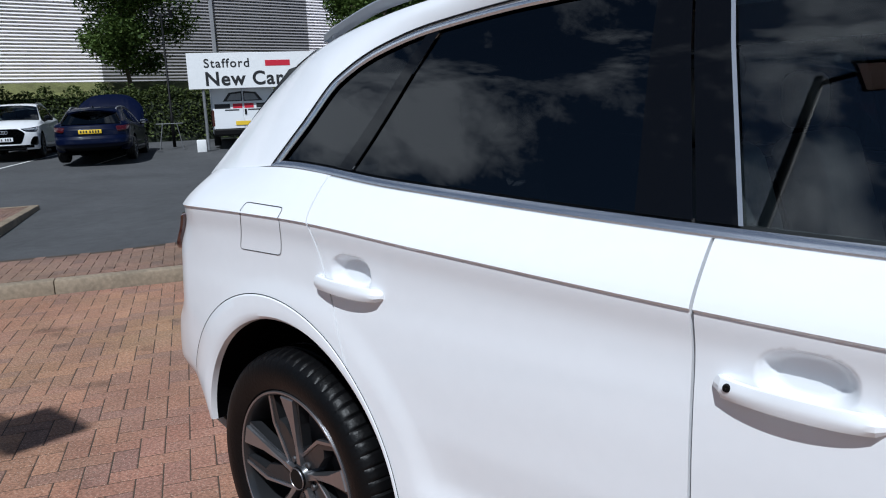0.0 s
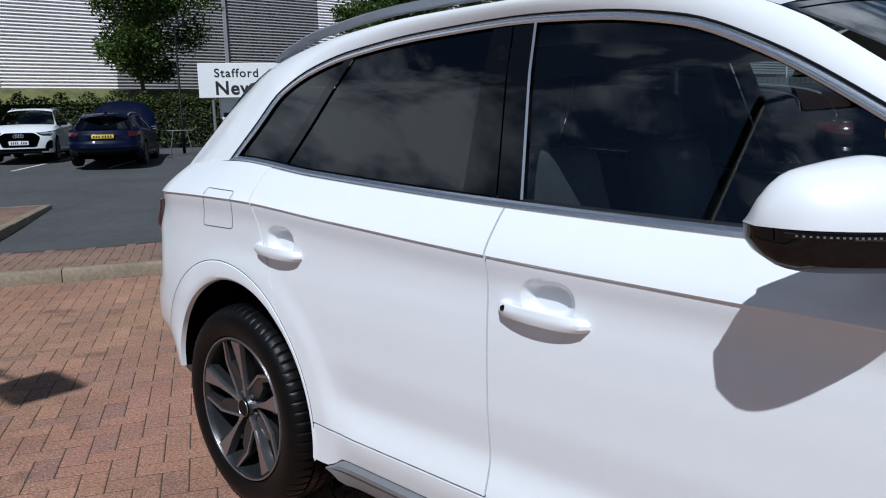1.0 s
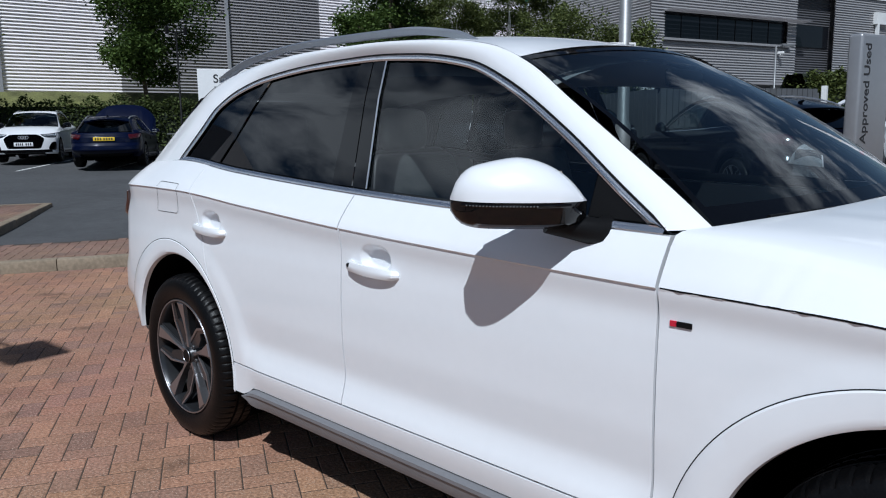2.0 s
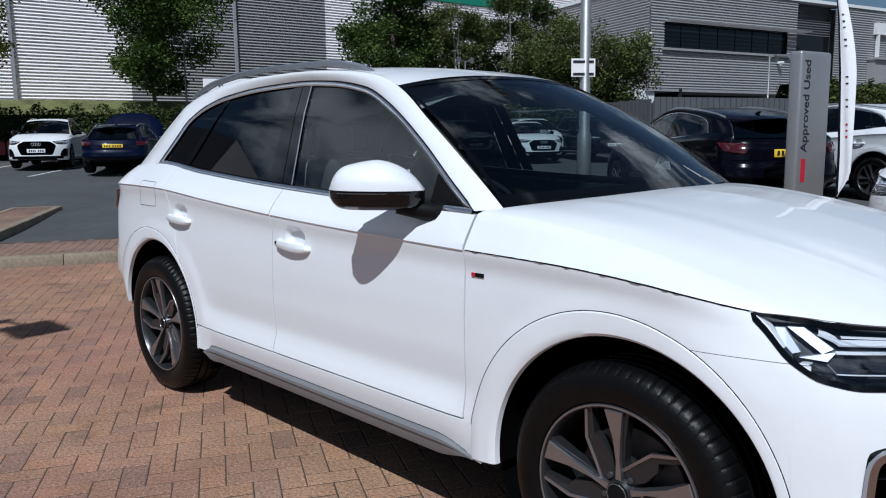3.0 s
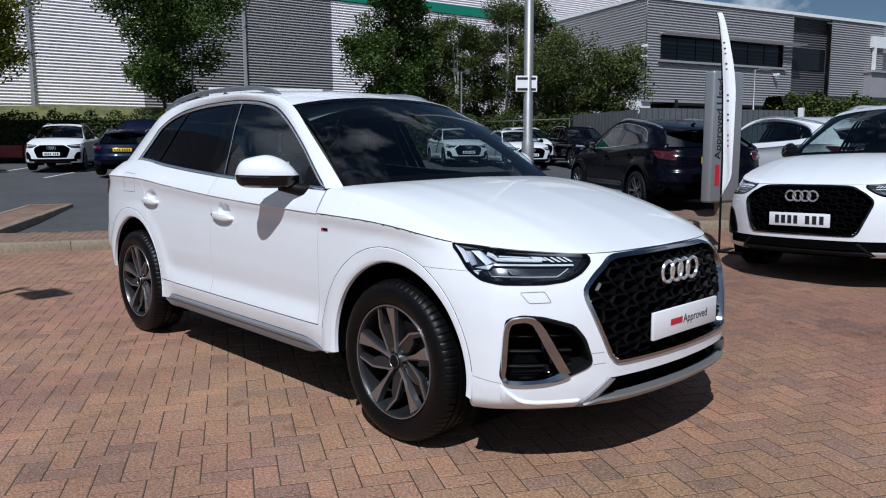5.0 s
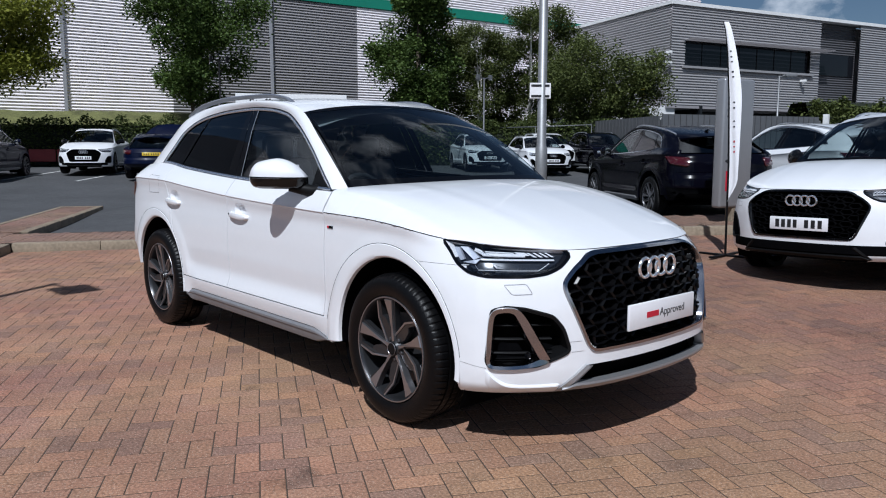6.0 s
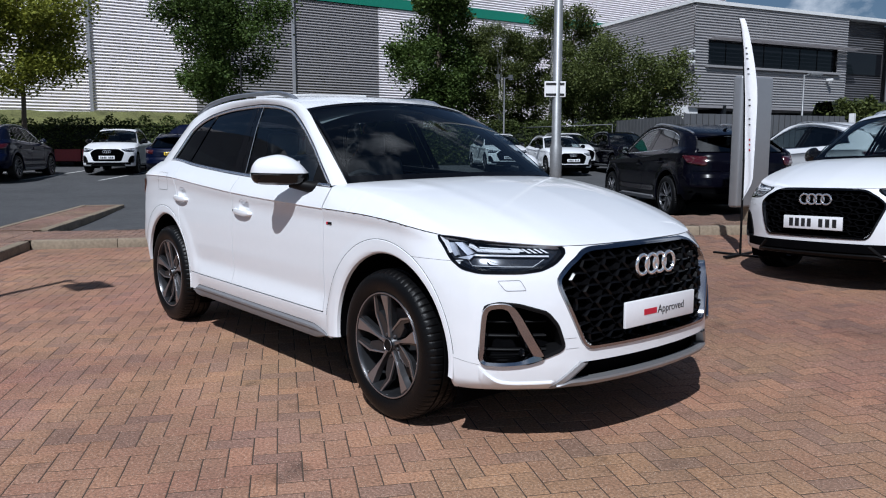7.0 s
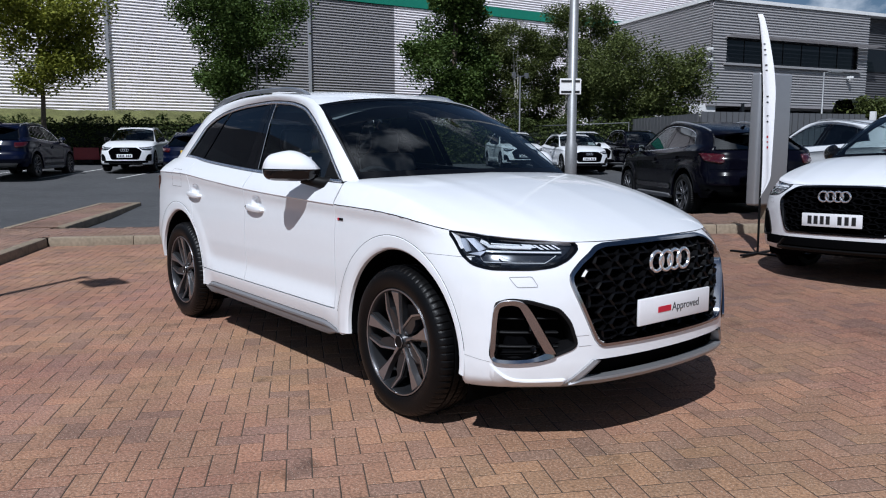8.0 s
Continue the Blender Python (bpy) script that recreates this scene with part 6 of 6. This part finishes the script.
post = thing("lamp_post", "tall galvanised steel lamp post", "lamp post", pose(-3.02, 5.2, 0.15))
part("pole", tube([(0, 0, 0), (0, 0, 1.2), (0, 0, 1.23), (0, 0, 6.2)], [0.085, 0.085, 0.066, 0.052], 20), M_GALV, post, smooth=True)
part("base_plate", box(0, 0, 0.0, 0.32, 0.32, 0.05, 0.01), M_GALV, post)
part("pole_head", box(0.25, 0, 6.2, 0.7, 0.3, 0.12, 0.03), M_GALV, post)
brd = thing("parking_sign", "white sign board with black bars on a lamp post", "sign", pose(-3.05, 5.22, 2.14, 0, 0, 55))
part("board", box(-0.04, -0.085, 0.0, 0.30, 0.012, 0.215, 0.004), M_SIGN, brd)
part("text_bar", box(-0.04, -0.0925, 0.07, 0.26, 0.004, 0.032), M_INK, brd)
part("text_bar", box(-0.04, -0.0925, -0.075, 0.26, 0.004, 0.032), M_INK, brd)
part("clamp", tube([(0, 0, 0.06), (0, 0, 0.09)], 0.075, 16), M_GALV, brd)
part("clamp", tube([(0, 0, -0.09), (0, 0, -0.06)], 0.075, 16), M_GALV, brd)

# lamp post whose shadow falls on the paving; it stands by the bay beyond the camera
column_lamp("lamp_post", "black floodlight column with flat square head", -1.72, -4.05, 0.0, 4.9, 0.055, 1, (0.44, 0.36, 0.06), 4, M_TRIM)
column_lamp("lamp_post", "slim column lamp with twin heads beside birches", -20.1, 20.8, 0.65, 3.9, 0.04, 2, (0.16, 0.14, 0.2), 80, M_FENCE)
column_lamp("lamp_post", "slim white column lamp near the office", -11.1, 29.7, 0.6, 3.95, 0.045, 1, (0.55, 0.25, 0.1), 60)
column_lamp("lamp_post", "slim white column lamp near the office", -6.4, 34.3, 0.6, 4.3, 0.045, 1, (0.55, 0.25, 0.1), 60)
column_lamp("lamp_post", "grey column lamp behind the parked cars", -22.9, 9.75, 0.6, 4.1, 0.038, 2, (0.10, 0.12, 0.26), 80, M_TRIM)

# totem sign
TH = 78.0
totem = thing("totem_sign", "tall silver sign totem with dark vertical lettering", "sign", pose(-1.01, 6.84, 0.34, 0, 0, TH))
part("panel", box(0, 0, 1.06, 0.60, 0.16, 1.73, 0.035, 4), M_PILLAR, totem, smooth=True)
part("plinth", box(0.10, 0, 0.09, 0.26, 0.12, 0.24, 0.01), M_KERB, totem)
letters("lettering", "Approved Used", 0.165, Matrix(((0, -1, 0, -0.17), (0, 0, -1, -0.0815), (1, 0, 0, 1.30), (0, 0, 0, 1))), M_INK, totem, 0.0015, "CENTER", 1.0, 0.002)
part("brand_bar", box(-0.17, -0.0815, 0.56, 0.085, 0.003, 0.27), M_REDINK, totem)

# feather flag
flag = thing("feather_flag", "white feather banner on a slim black pole", "flag", pose(0.05, 4.77, 0.15))
mast = [(0, 0, 0.02), (-0.01, 0, 1.0), (-0.04, 0, 1.7), (-0.08, 0.0, 2.2), (-0.12, 0.0, 2.45), (-0.15, 0.0, 2.53)]
part("mast", tube(mast, [0.013, 0.011, 0.009, 0.007, 0.005, 0.004], 8), M_TRIM, flag)
part("foot", box(0, 0, 0.012, 0.62, 0.05, 0.02, 0.004), M_TRIM, flag)
part("foot", box(0, 0, 0.014, 0.05, 0.62, 0.02, 0.004), M_TRIM, flag)
mx, my = (Smooth(*zip([p[2] for p in mast], [p[k] for p in mast])) for k in range(2))
rows = []
for i in range(40):
    z = lerp(0.66, 2.52, i / 39)
    w = 0.112 * step(0.62, 0.85, z) * (1 - 0.8 * step(1.6, 2.6, z)) + 0.012
    rows.append([(mx(z) + w * q * 0.95 + 0.015 * math.sin(3 * q + 2.2 * z) * q, my(z) + w * q * 0.25 + 0.025 * math.sin(4 * q + 1.6 * z) * q, z - 0.06 * q * step(0.9, 0.66, z)) for q in np.linspace(0, 1, 12)])
sail = part("sail", grid(rows), M_FLAG, flag, smooth=True)
for z, h, mt in ((2.20, 0.012, M_INK), (2.14, 0.014, M_INK), (2.09, 0.010, M_INK), (1.98, 0.016, M_INK), (1.93, 0.010, M_INK), (1.66, 0.012, M_INK), (1.60, 0.014, M_INK), (1.46, 0.012, M_INK), (1.40, 0.014, M_INK), (1.24, 0.018, M_REDINK), (1.19, 0.012, M_REDINK), (1.13, 0.020, M_REDINK)):
    bar = []
    for k in range(6):
        zz = z + h * k / 5
        w = 0.112 * step(0.62, 0.85, zz) * (1 - 0.8 * step(1.6, 2.6, zz)) + 0.012
        bar.append([(mx(zz) + w * q * 0.95 + 0.015 * math.sin(3 * q + 2.2 * zz) * q + 0.003, my(zz) + w * q * 0.25 + 0.025 * math.sin(4 * q + 1.6 * zz) * q - 0.004, zz) for q in np.linspace(0.42, 0.62, 5)])
    part("print_bar", grid(bar), mt, sail)

# dealer sign board on two posts
SB = 62.0
board = thing("sign_board", "white sign board with dark lettering on two posts", "sign", pose(-20.0, 11.1, 0.5, 0, 0, SB))
part("board", box(0, 0, 2.33, 3.9, 0.06, 1.04, 0.01), M_SIGN, board)
for x in (-1.55, 1.55):
    part("post", tube([(x, 0.06, 0), (x, 0.06, 2.6)], 0.045, 10), M_GALV, board)
letters("lettering", "New Cars", 0.56, Matrix(((1, 0, 0, -1.48), (0, 0, -1, -0.034), (0, 1, 0, 2.08), (0, 0, 0, 1))), M_INK, board, 0.003, "LEFT", 1.10, 0.014)
letters("lettering", "Stafford", 0.36, Matrix(((1, 0, 0, -1.48), (0, 0, -1, -0.034), (0, 1, 0, 2.54), (0, 0, 0, 1))), M_INK, board, 0.003, "LEFT", 1.15, 0.005)
part("brand_bar", box(0.68, -0.033, 2.53, 0.74, 0.005, 0.17), M_REDINK, board)

# low handrail behind the far bays
rail_ = thing("handrail", "thin grey steel handrail in front of the shrubs", "handrail")
RA, RB = Vector((-24.5, 22.3, 2.42)), Vector((-15.4, 22.4, 2.42))
part("rail", tube([tuple(RA), tuple(RB)], 0.018, 8), M_FENCE, rail_, smooth=True)
for k in range(4):
    p_ = lerp(RA, RB, k / 3)
    part("post", tube([(p_.x, p_.y, 0.4), (p_.x, p_.y, 2.42)], 0.015, 8), M_FENCE, rail_, smooth=True)

# grass bank between the hedge and the warehouse wall
rows = []
for i in range(61):
    k = i / 60
    h0, w0 = Vector(lot(lerp(-17, 12, k), lerp(25.6, 24.2, k))), Vector((*along(lerp(-34, 20, k)), 0))
    r = []
    for j in range(13):
        q = j / 12
        p = lerp(h0, w0, q)
        z = lerp(0.75, 3.22, step(0.0, 0.45, q)) + 0.07 * noise.noise(Vector((p.x * 0.8, p.y * 0.8, 0)))
        r.append((p.x, p.y, z))
    rows.append(r)
bank = part("grass_bank", grid(rows), M_GRASS, None, smooth=True)
tagged(bank, "rough olive-green grass bank below the warehouse", "grass", kind="structure")

# ---- the cars ----
suv = make_car("sport_utility_car", "glossy white sport utility car with tinted rear windows", M_WHITE)
suv["group"] = "parked cars"


def parked(src, name, label, x, y, heading, paint, sx=1.0, sy=1.0, sz=1.0, z=None, old=M_WHITE):
    m = pose(x, y, ground_z(x, y) if z is None else z, 0, 0, heading)
    c = copy_thing(src, m)
    c.scale = (sx, sy, sz)
    c.name = name
    tagged(c, label, "car", "parked cars")
    if paint is not old:
        repaint(c, old, paint)
    return c


compact = make_car("compact_suv", "white compact sport utility car with black grille", M_WHITE, M_GLOSSK, "bars", (M_WHITE, M_TRIM, M_WELL, M_GLOSSK))
compact["group"] = "parked cars"
compact.matrix_world = pose(1.50, 5.80, 0.125, 1.2, 0, -94.5)
compact.scale = (0.957, 0.98, 0.97)
parked(compact, "compact_suv", "white compact sport utility car facing the aisle", -25.1, 5.9, -28, M_WHITE, 0.957, 0.98, 0.97, 0.56)
parked(compact, "compact_suv", "black compact sport utility car beside the grey fence", -14.6, 21.9, -30, M_BLACKP, 0.93, 0.96, 0.97, 0.50)
parked(compact, "hatchback", "white hatchback facing out of its bay", -15.9, 19.6, -30, M_WHITE, 0.88, 0.94, 0.88, 0.49)
parked(compact, "hatchback", "white hatchback in a row of bays", -18.6, 19.0, -30, M_WHITE, 0.9, 0.95, 0.9, 0.58)
parked(compact, "hatchback", "white hatchback behind the front row", -17.4, 21.9, -30, M_WHITE, 0.9, 0.95, 0.92, 0.60)
coupe = make_car("coupe_suv", "black coupe-shaped sport utility car", M_BLACKP, M_GLOSSK, "bars", coupe=0.30)
coupe["group"] = "parked cars"
coupe.matrix_world = pose(-3.48, 9.14, 0.24, 0, 0, 145.0)
coupe.scale = (1.02, 1.0, 0.93)
parked(coupe, "coupe_suv", "white coupe-shaped sport utility car seen from behind", -2.0, 11.3, 152, M_WHITE, 1.0, 1.0, 0.91, 0.32, M_BLACKP)
parked(suv, "sport_utility_car", "dark blue sport utility car parked by the hedge", -24.00, 1.93, 150, M_BLUEP, 1.07, 1.07, 1.03, 0.45)
estate = parked(suv, "estate_car", "dark blue estate car with its bonnet raised", -21.75, 7.12, 149.5, M_BLUEP, 1.08, 1.05, 0.87)
for o in estate.children:
    if o.name.startswith("bonnet"):
        o.matrix_local = pose(1.08, 0, 1.16, 0, -74, 0) @ pose(-1.08, 0, -1.12)
    if o.name.startswith("rear_diffuser") or o.name.startswith("sill_insert"):
        o.material_slots[0].link = "OBJECT"
        o.material_slots[0].material = M_TRIM

# white panel van
van = thing("panel_van", "white panel van with dark print on its rear doors", "van", pose(-22.5, 12.05, ground_z(-22.5, 12.05), 0, 0, 150), "parked cars")
part("body", box(0, 0, 1.08, 4.6, 1.92, 1.55, 0.14, 4), M_WHITE, van, smooth=True)
part("nose", box(2.5, 0, 0.75, 0.9, 1.86, 0.75, 0.2, 4), M_WHITE, van, smooth=True)
for sg in (-1, 1):
    dr_ = part("rear_door", box(-2.31, sg * 0.46, 1.08, 0.03, 0.90, 1.36, 0.012), M_WHITE, van)
    part("tail_lamp", box(-2.30, sg * 0.92, 0.85, 0.06, 0.1, 0.5, 0.02), M_RED, van)
    part("print_bar", box(-2.328, sg * 0.62, 1.20, 0.004, 0.46, 0.14), M_INK, dr_)
    part("print_bar", box(-2.328, sg * 0.17, 1.20, 0.004, 0.28, 0.14), M_REDINK, dr_)
    part("print_bar", box(-2.328, sg * 0.34, 1.08, 0.004, 0.42, 0.04), M_INK, dr_)
    part("print_shape", ([(-2.3275, sg * y, z) for y, z in ((0.02, 1.34), (0.60, 1.34), (0.40, 1.60), (0.02, 1.64))], [(0, 1, 2, 3)]), M_INK, dr_)
    part("print_shape", ([(-2.3295, sg * y, z) for y, z in ((0.05, 1.37), (0.48, 1.37), (0.35, 1.55), (0.05, 1.58))], [(0, 1, 2, 3)]), M_GALV, dr_)
    for x in (-1.5, 1.6):
        part("wheel", lathe([(0.05, -0.1), (0.2, -0.1), (0.31, -0.1), (0.33, -0.06), (0.33, 0.1)], 24, "y", (x, sg * 0.85, 0.33)), M_TYRE, van)
part("bumper", box(-2.36, 0, 0.42, 0.14, 1.86, 0.22, 0.05), M_TRIM, van)
part("rear_plate", box(-2.34, 0.0, 0.68, 0.012, 0.52, 0.12), M_YPLATE, van)
part("handle", box(-2.34, -0.06, 1.02, 0.03, 0.06, 0.16, 0.01), M_TRIM, van)

# small things by the sign
bin_ = thing("concrete_block", "pale concrete post foot on asphalt", "block", pose(-20.9, 9.6, 0.42, 0, 0, 62))
part("block", box(0, 0, 0.2, 0.28, 0.28, 0.42, 0.03), M_RENDERW, bin_, smooth=True)
tr_ = thing("trestle", "grey folding trestle beside a lamp column", "trestle", pose(-22.4, 9.4, 0.55, 0, 0, 62))
for sx_ in (-0.35, 0.35):
    part("leg", tube([(sx_, -0.3, 0), (sx_ * 0.6, 0, 0.8)], 0.012, 6), M_FENCE, tr_)
    part("leg", tube([(sx_, 0.3, 0), (sx_ * 0.6, 0, 0.8)], 0.012, 6), M_FENCE, tr_)
part("bar", tube([(-0.4, 0, 0.8), (0.4, 0, 0.8)], 0.015, 6), M_FENCE, tr_)
for k in range(3):
    b_ = thing("barrier", "red plastic barrier behind the hedge gap", "barrier", pose(*lot(-5.4 + 1.05 * k, 23.3, 0.75), 0, 0, 62), "red barriers")
    part("panel", box(0, 0, 0.42, 1.0, 0.06, 0.5, 0.02), M_REDPL, b_)
    part("foot", box(0, 0, 0.08, 0.5, 0.3, 0.16, 0.03), M_TRIM, b_)

# showroom beside the car park: only its mirror image shows in the windows
show = tagged(new("showroom"), "dark showroom facade with long white sign band", "building")
SP, SH = (-27.0, -3.6), 62.3 - 180
slab(SP, SH, 0, 26, 0, 5.6, -9, -0.5, M_WINDK, "glazing", show)
slab(SP, SH, 0, 26, 5.6, 7.2, -9, 0.3, M_CLADM, "sign_band", show)
slab(SP, SH, 0, 26, 7.2, 8.6, -9, -0.1, M_CLADD, "upper_wall", show)
for k in range(8):
    slab(SP, SH, 3.2 * k, 3.2 * k + 0.2, 0, 5.6, -0.5, -0.3, M_CLADM, "mullion", show)
for k in range(14):
    slab(SP, SH, 4 + 1.2 * k, 4.8 + 1.2 * k, 6.0, 6.8, 0.3, 0.34, M_INK, "sign_bar", show)

# ---- clay pavers ----
BW = 0.1


def paver_mesh():
    g, c = 0.0027, 0.0032
    x0, x1, y0, y1 = g, 2 * BW - g, g, BW - g
    V = [(x0 + c, y0 + c, 0), (x1 - c, y0 + c, 0), (x1 - c, y1 - c, 0), (x0 + c, y1 - c, 0), (x0, y0, -0.0015), (x1, y0, -0.0015), (x1, y1, -0.0015), (x0, y1, -0.0015), (x0, y0, -0.025), (x1, y0, -0.025), (x1, y1, -0.025), (x0, y1, -0.025)]
    F = [(0, 1, 2, 3)] + [(4 + i, 4 + (i + 1) % 4, (i + 1) % 4, i) for i in range(4)] + [(8 + i, 8 + (i + 1) % 4, 4 + (i + 1) % 4, 4 + i) for i in range(4)]
    return V, F


PV, PF = paver_mesh()
ONE = mesh("brick", PV, PF, M_BRICK1)
paving = tagged(new("paving"), "herringbone red-brown clay block paving", "paving", kind="structure")
edge = tagged(new("pavement"), "raised herringbone clay block strip behind the kerb", "pavement", kind="structure")


def herringbone(u0, u1, v0, v1):
    """Corners (u, v) and the quarter turn of the blocks of a herringbone bond."""
    for i in range(int(u0 / BW) - 2, int(u1 / BW) + 2):
        for j in range(int(v0 / BW) - 2, int(v1 / BW) + 2):
            k = (i - j) % 4
            if k == 0 and i * BW >= u0 - 1e-6 and (i + 2) * BW <= u1 + 1e-6 and v0 <= j * BW + 1e-6 and (j + 1) * BW <= v1 + 1e-6:
                yield i * BW, j * BW, 0
            elif k == 3 and i * BW >= u0 - 1e-6 and (i + 1) * BW <= u1 + 1e-6 and v0 <= j * BW + 1e-6 and (j + 2) * BW <= v1 + 1e-6:
                yield i * BW, j * BW, 1
            elif k in (0, 3):
                # cut blocks along the edges
                a1, b1 = (i + (2 if k == 0 else 1)) * BW, (j + (1 if k == 0 else 2)) * BW
                if a1 > u0 and i * BW < u1 and b1 > v0 and j * BW < v1:
                    yield i * BW, j * BW, 2 + (k == 3)


def lay(u0, u1, v0, v1, height, parent, single=None, seed=1, keep=None):
    """Lays a field of blocks; those within single (u0, u1, v0, v1) are objects of their own."""
    rng = random.Random(seed)
    V, F, count = [], [], 0
    c, s = math.cos(radians(LOT)), math.sin(radians(LOT))
    for u, v, q in herringbone(u0, u1, v0, v1):
        if keep and not keep(u, v):
            continue
        dz, tu, tv = rng.uniform(-0.0006, 0.0006), rng.uniform(-0.004, 0.004), rng.uniform(-0.004, 0.004)
        z = height(u, v) + dz
        if single and q < 2 and single[0] <= u < single[1] and single[2] <= v < single[3] and count < 300:
            count += 1
            b = new("brick", ONE)
            b.parent = parent
            x, y, _ = lot(u + (BW if q else 0), v)
            b.matrix_local = pose(x, y, z, math.degrees(tu) * 0.6, math.degrees(tv) * 0.6, LOT + (90 if q else 0))
            continue
        k = len(V)
        for px, py, pz in PV:
            a, b_ = (px, py) if q in (0, 2) else (BW - py, px)
            uu, vv = u + a, v + b_
            if q >= 2:
                uu, vv = min(max(uu, u0), u1), min(max(vv, v0), v1)
            x, y, _ = lot(uu, vv)
            V.append((x, y, height(uu, vv) + dz + pz + tu * (a - BW) + tv * (b_ - BW / 2)))
        F.extend([tuple(w + k for w in f) for f in PF])
    ob = part("brick_field", (V, F), M_BRICKS if parent is edge else M_BRICKN, parent)
    ob["kind"] = "stuff"
    return ob


front_edge = lambda u: -0.35 * max(u - 3.2, 0.0)
lay(0.0, 17.0, -12.6, 0.0, lambda u, v: fall(u, v), paving, (2.2, 4.7, -9.7, -7.2), 1, lambda u, v: v < front_edge(u) - 0.02)
lay(-0.36, 14.5, -4.0, 1.45, lambda u, v: KERB_TOP + fall(u, v) - 0.004, edge, None, 2, lambda u, v: front_edge(u) + 0.06 < v < front_edge(u) + 1.3)
lay(-7.5, -0.125, -7.5, 0.125, lambda u, v: KERB_TOP, edge, None, 3)
lay(-7.5, -0.36, 0.125, 1.45, lambda u, v: KERB_TOP, edge, None, 4)
lay(-0.935, -0.30, 1.45, 6.925, lambda u, v: 0.125, edge, None, 5)
bed = part("joint_sand", join(grid([[lot(u, min(v, front_edge(u) + 0.02), fall(u, min(v, front_edge(u))) - 0.0021) for v in np.linspace(-12.6, 0.02, 190)] for u in np.linspace(0, 17, 250)]),
                              grid([[lot(u, front_edge(u) + w, KERB_TOP + fall(u, front_edge(u) + w) - 0.0125) for w in np.linspace(0.12, 1.45, 20)] for u in np.linspace(-0.49, 14.5, 220)]),
                              grid([[lot(u, v, KERB_TOP - 0.0052) for v in (-7.5, 0.1, 1.45)] for u in (-7.5, -0.48)]), grid([[lot(u, v, 0.1198) for v in (1.44, 6.95)] for u in (-0.96, -0.28)]),
                              grid([[lot(u, v, KERB_TOP - 0.0052) for v in (-7.5, 0.1)] for u in (-0.49, -0.12)])), M_SAND, None)
tagged(bed, "dark sand in the joints of the paving", "sand", kind="structure")
# outer paving past the laid field
outer = part("outer_paving", join(grid([[lot(u, v, fall(u, v) - 0.006) for v in (-40, -12.6)] for u in np.linspace(-7.5, 40, 24)]), grid([[lot(u, v, fall(u, v) - 0.006) for v in (-12.6, 0)] for u in (17, 25, 40)])), M_BRICKN, None)
tagged(outer, "clay block paving further along the bays", "paving", kind="structure")
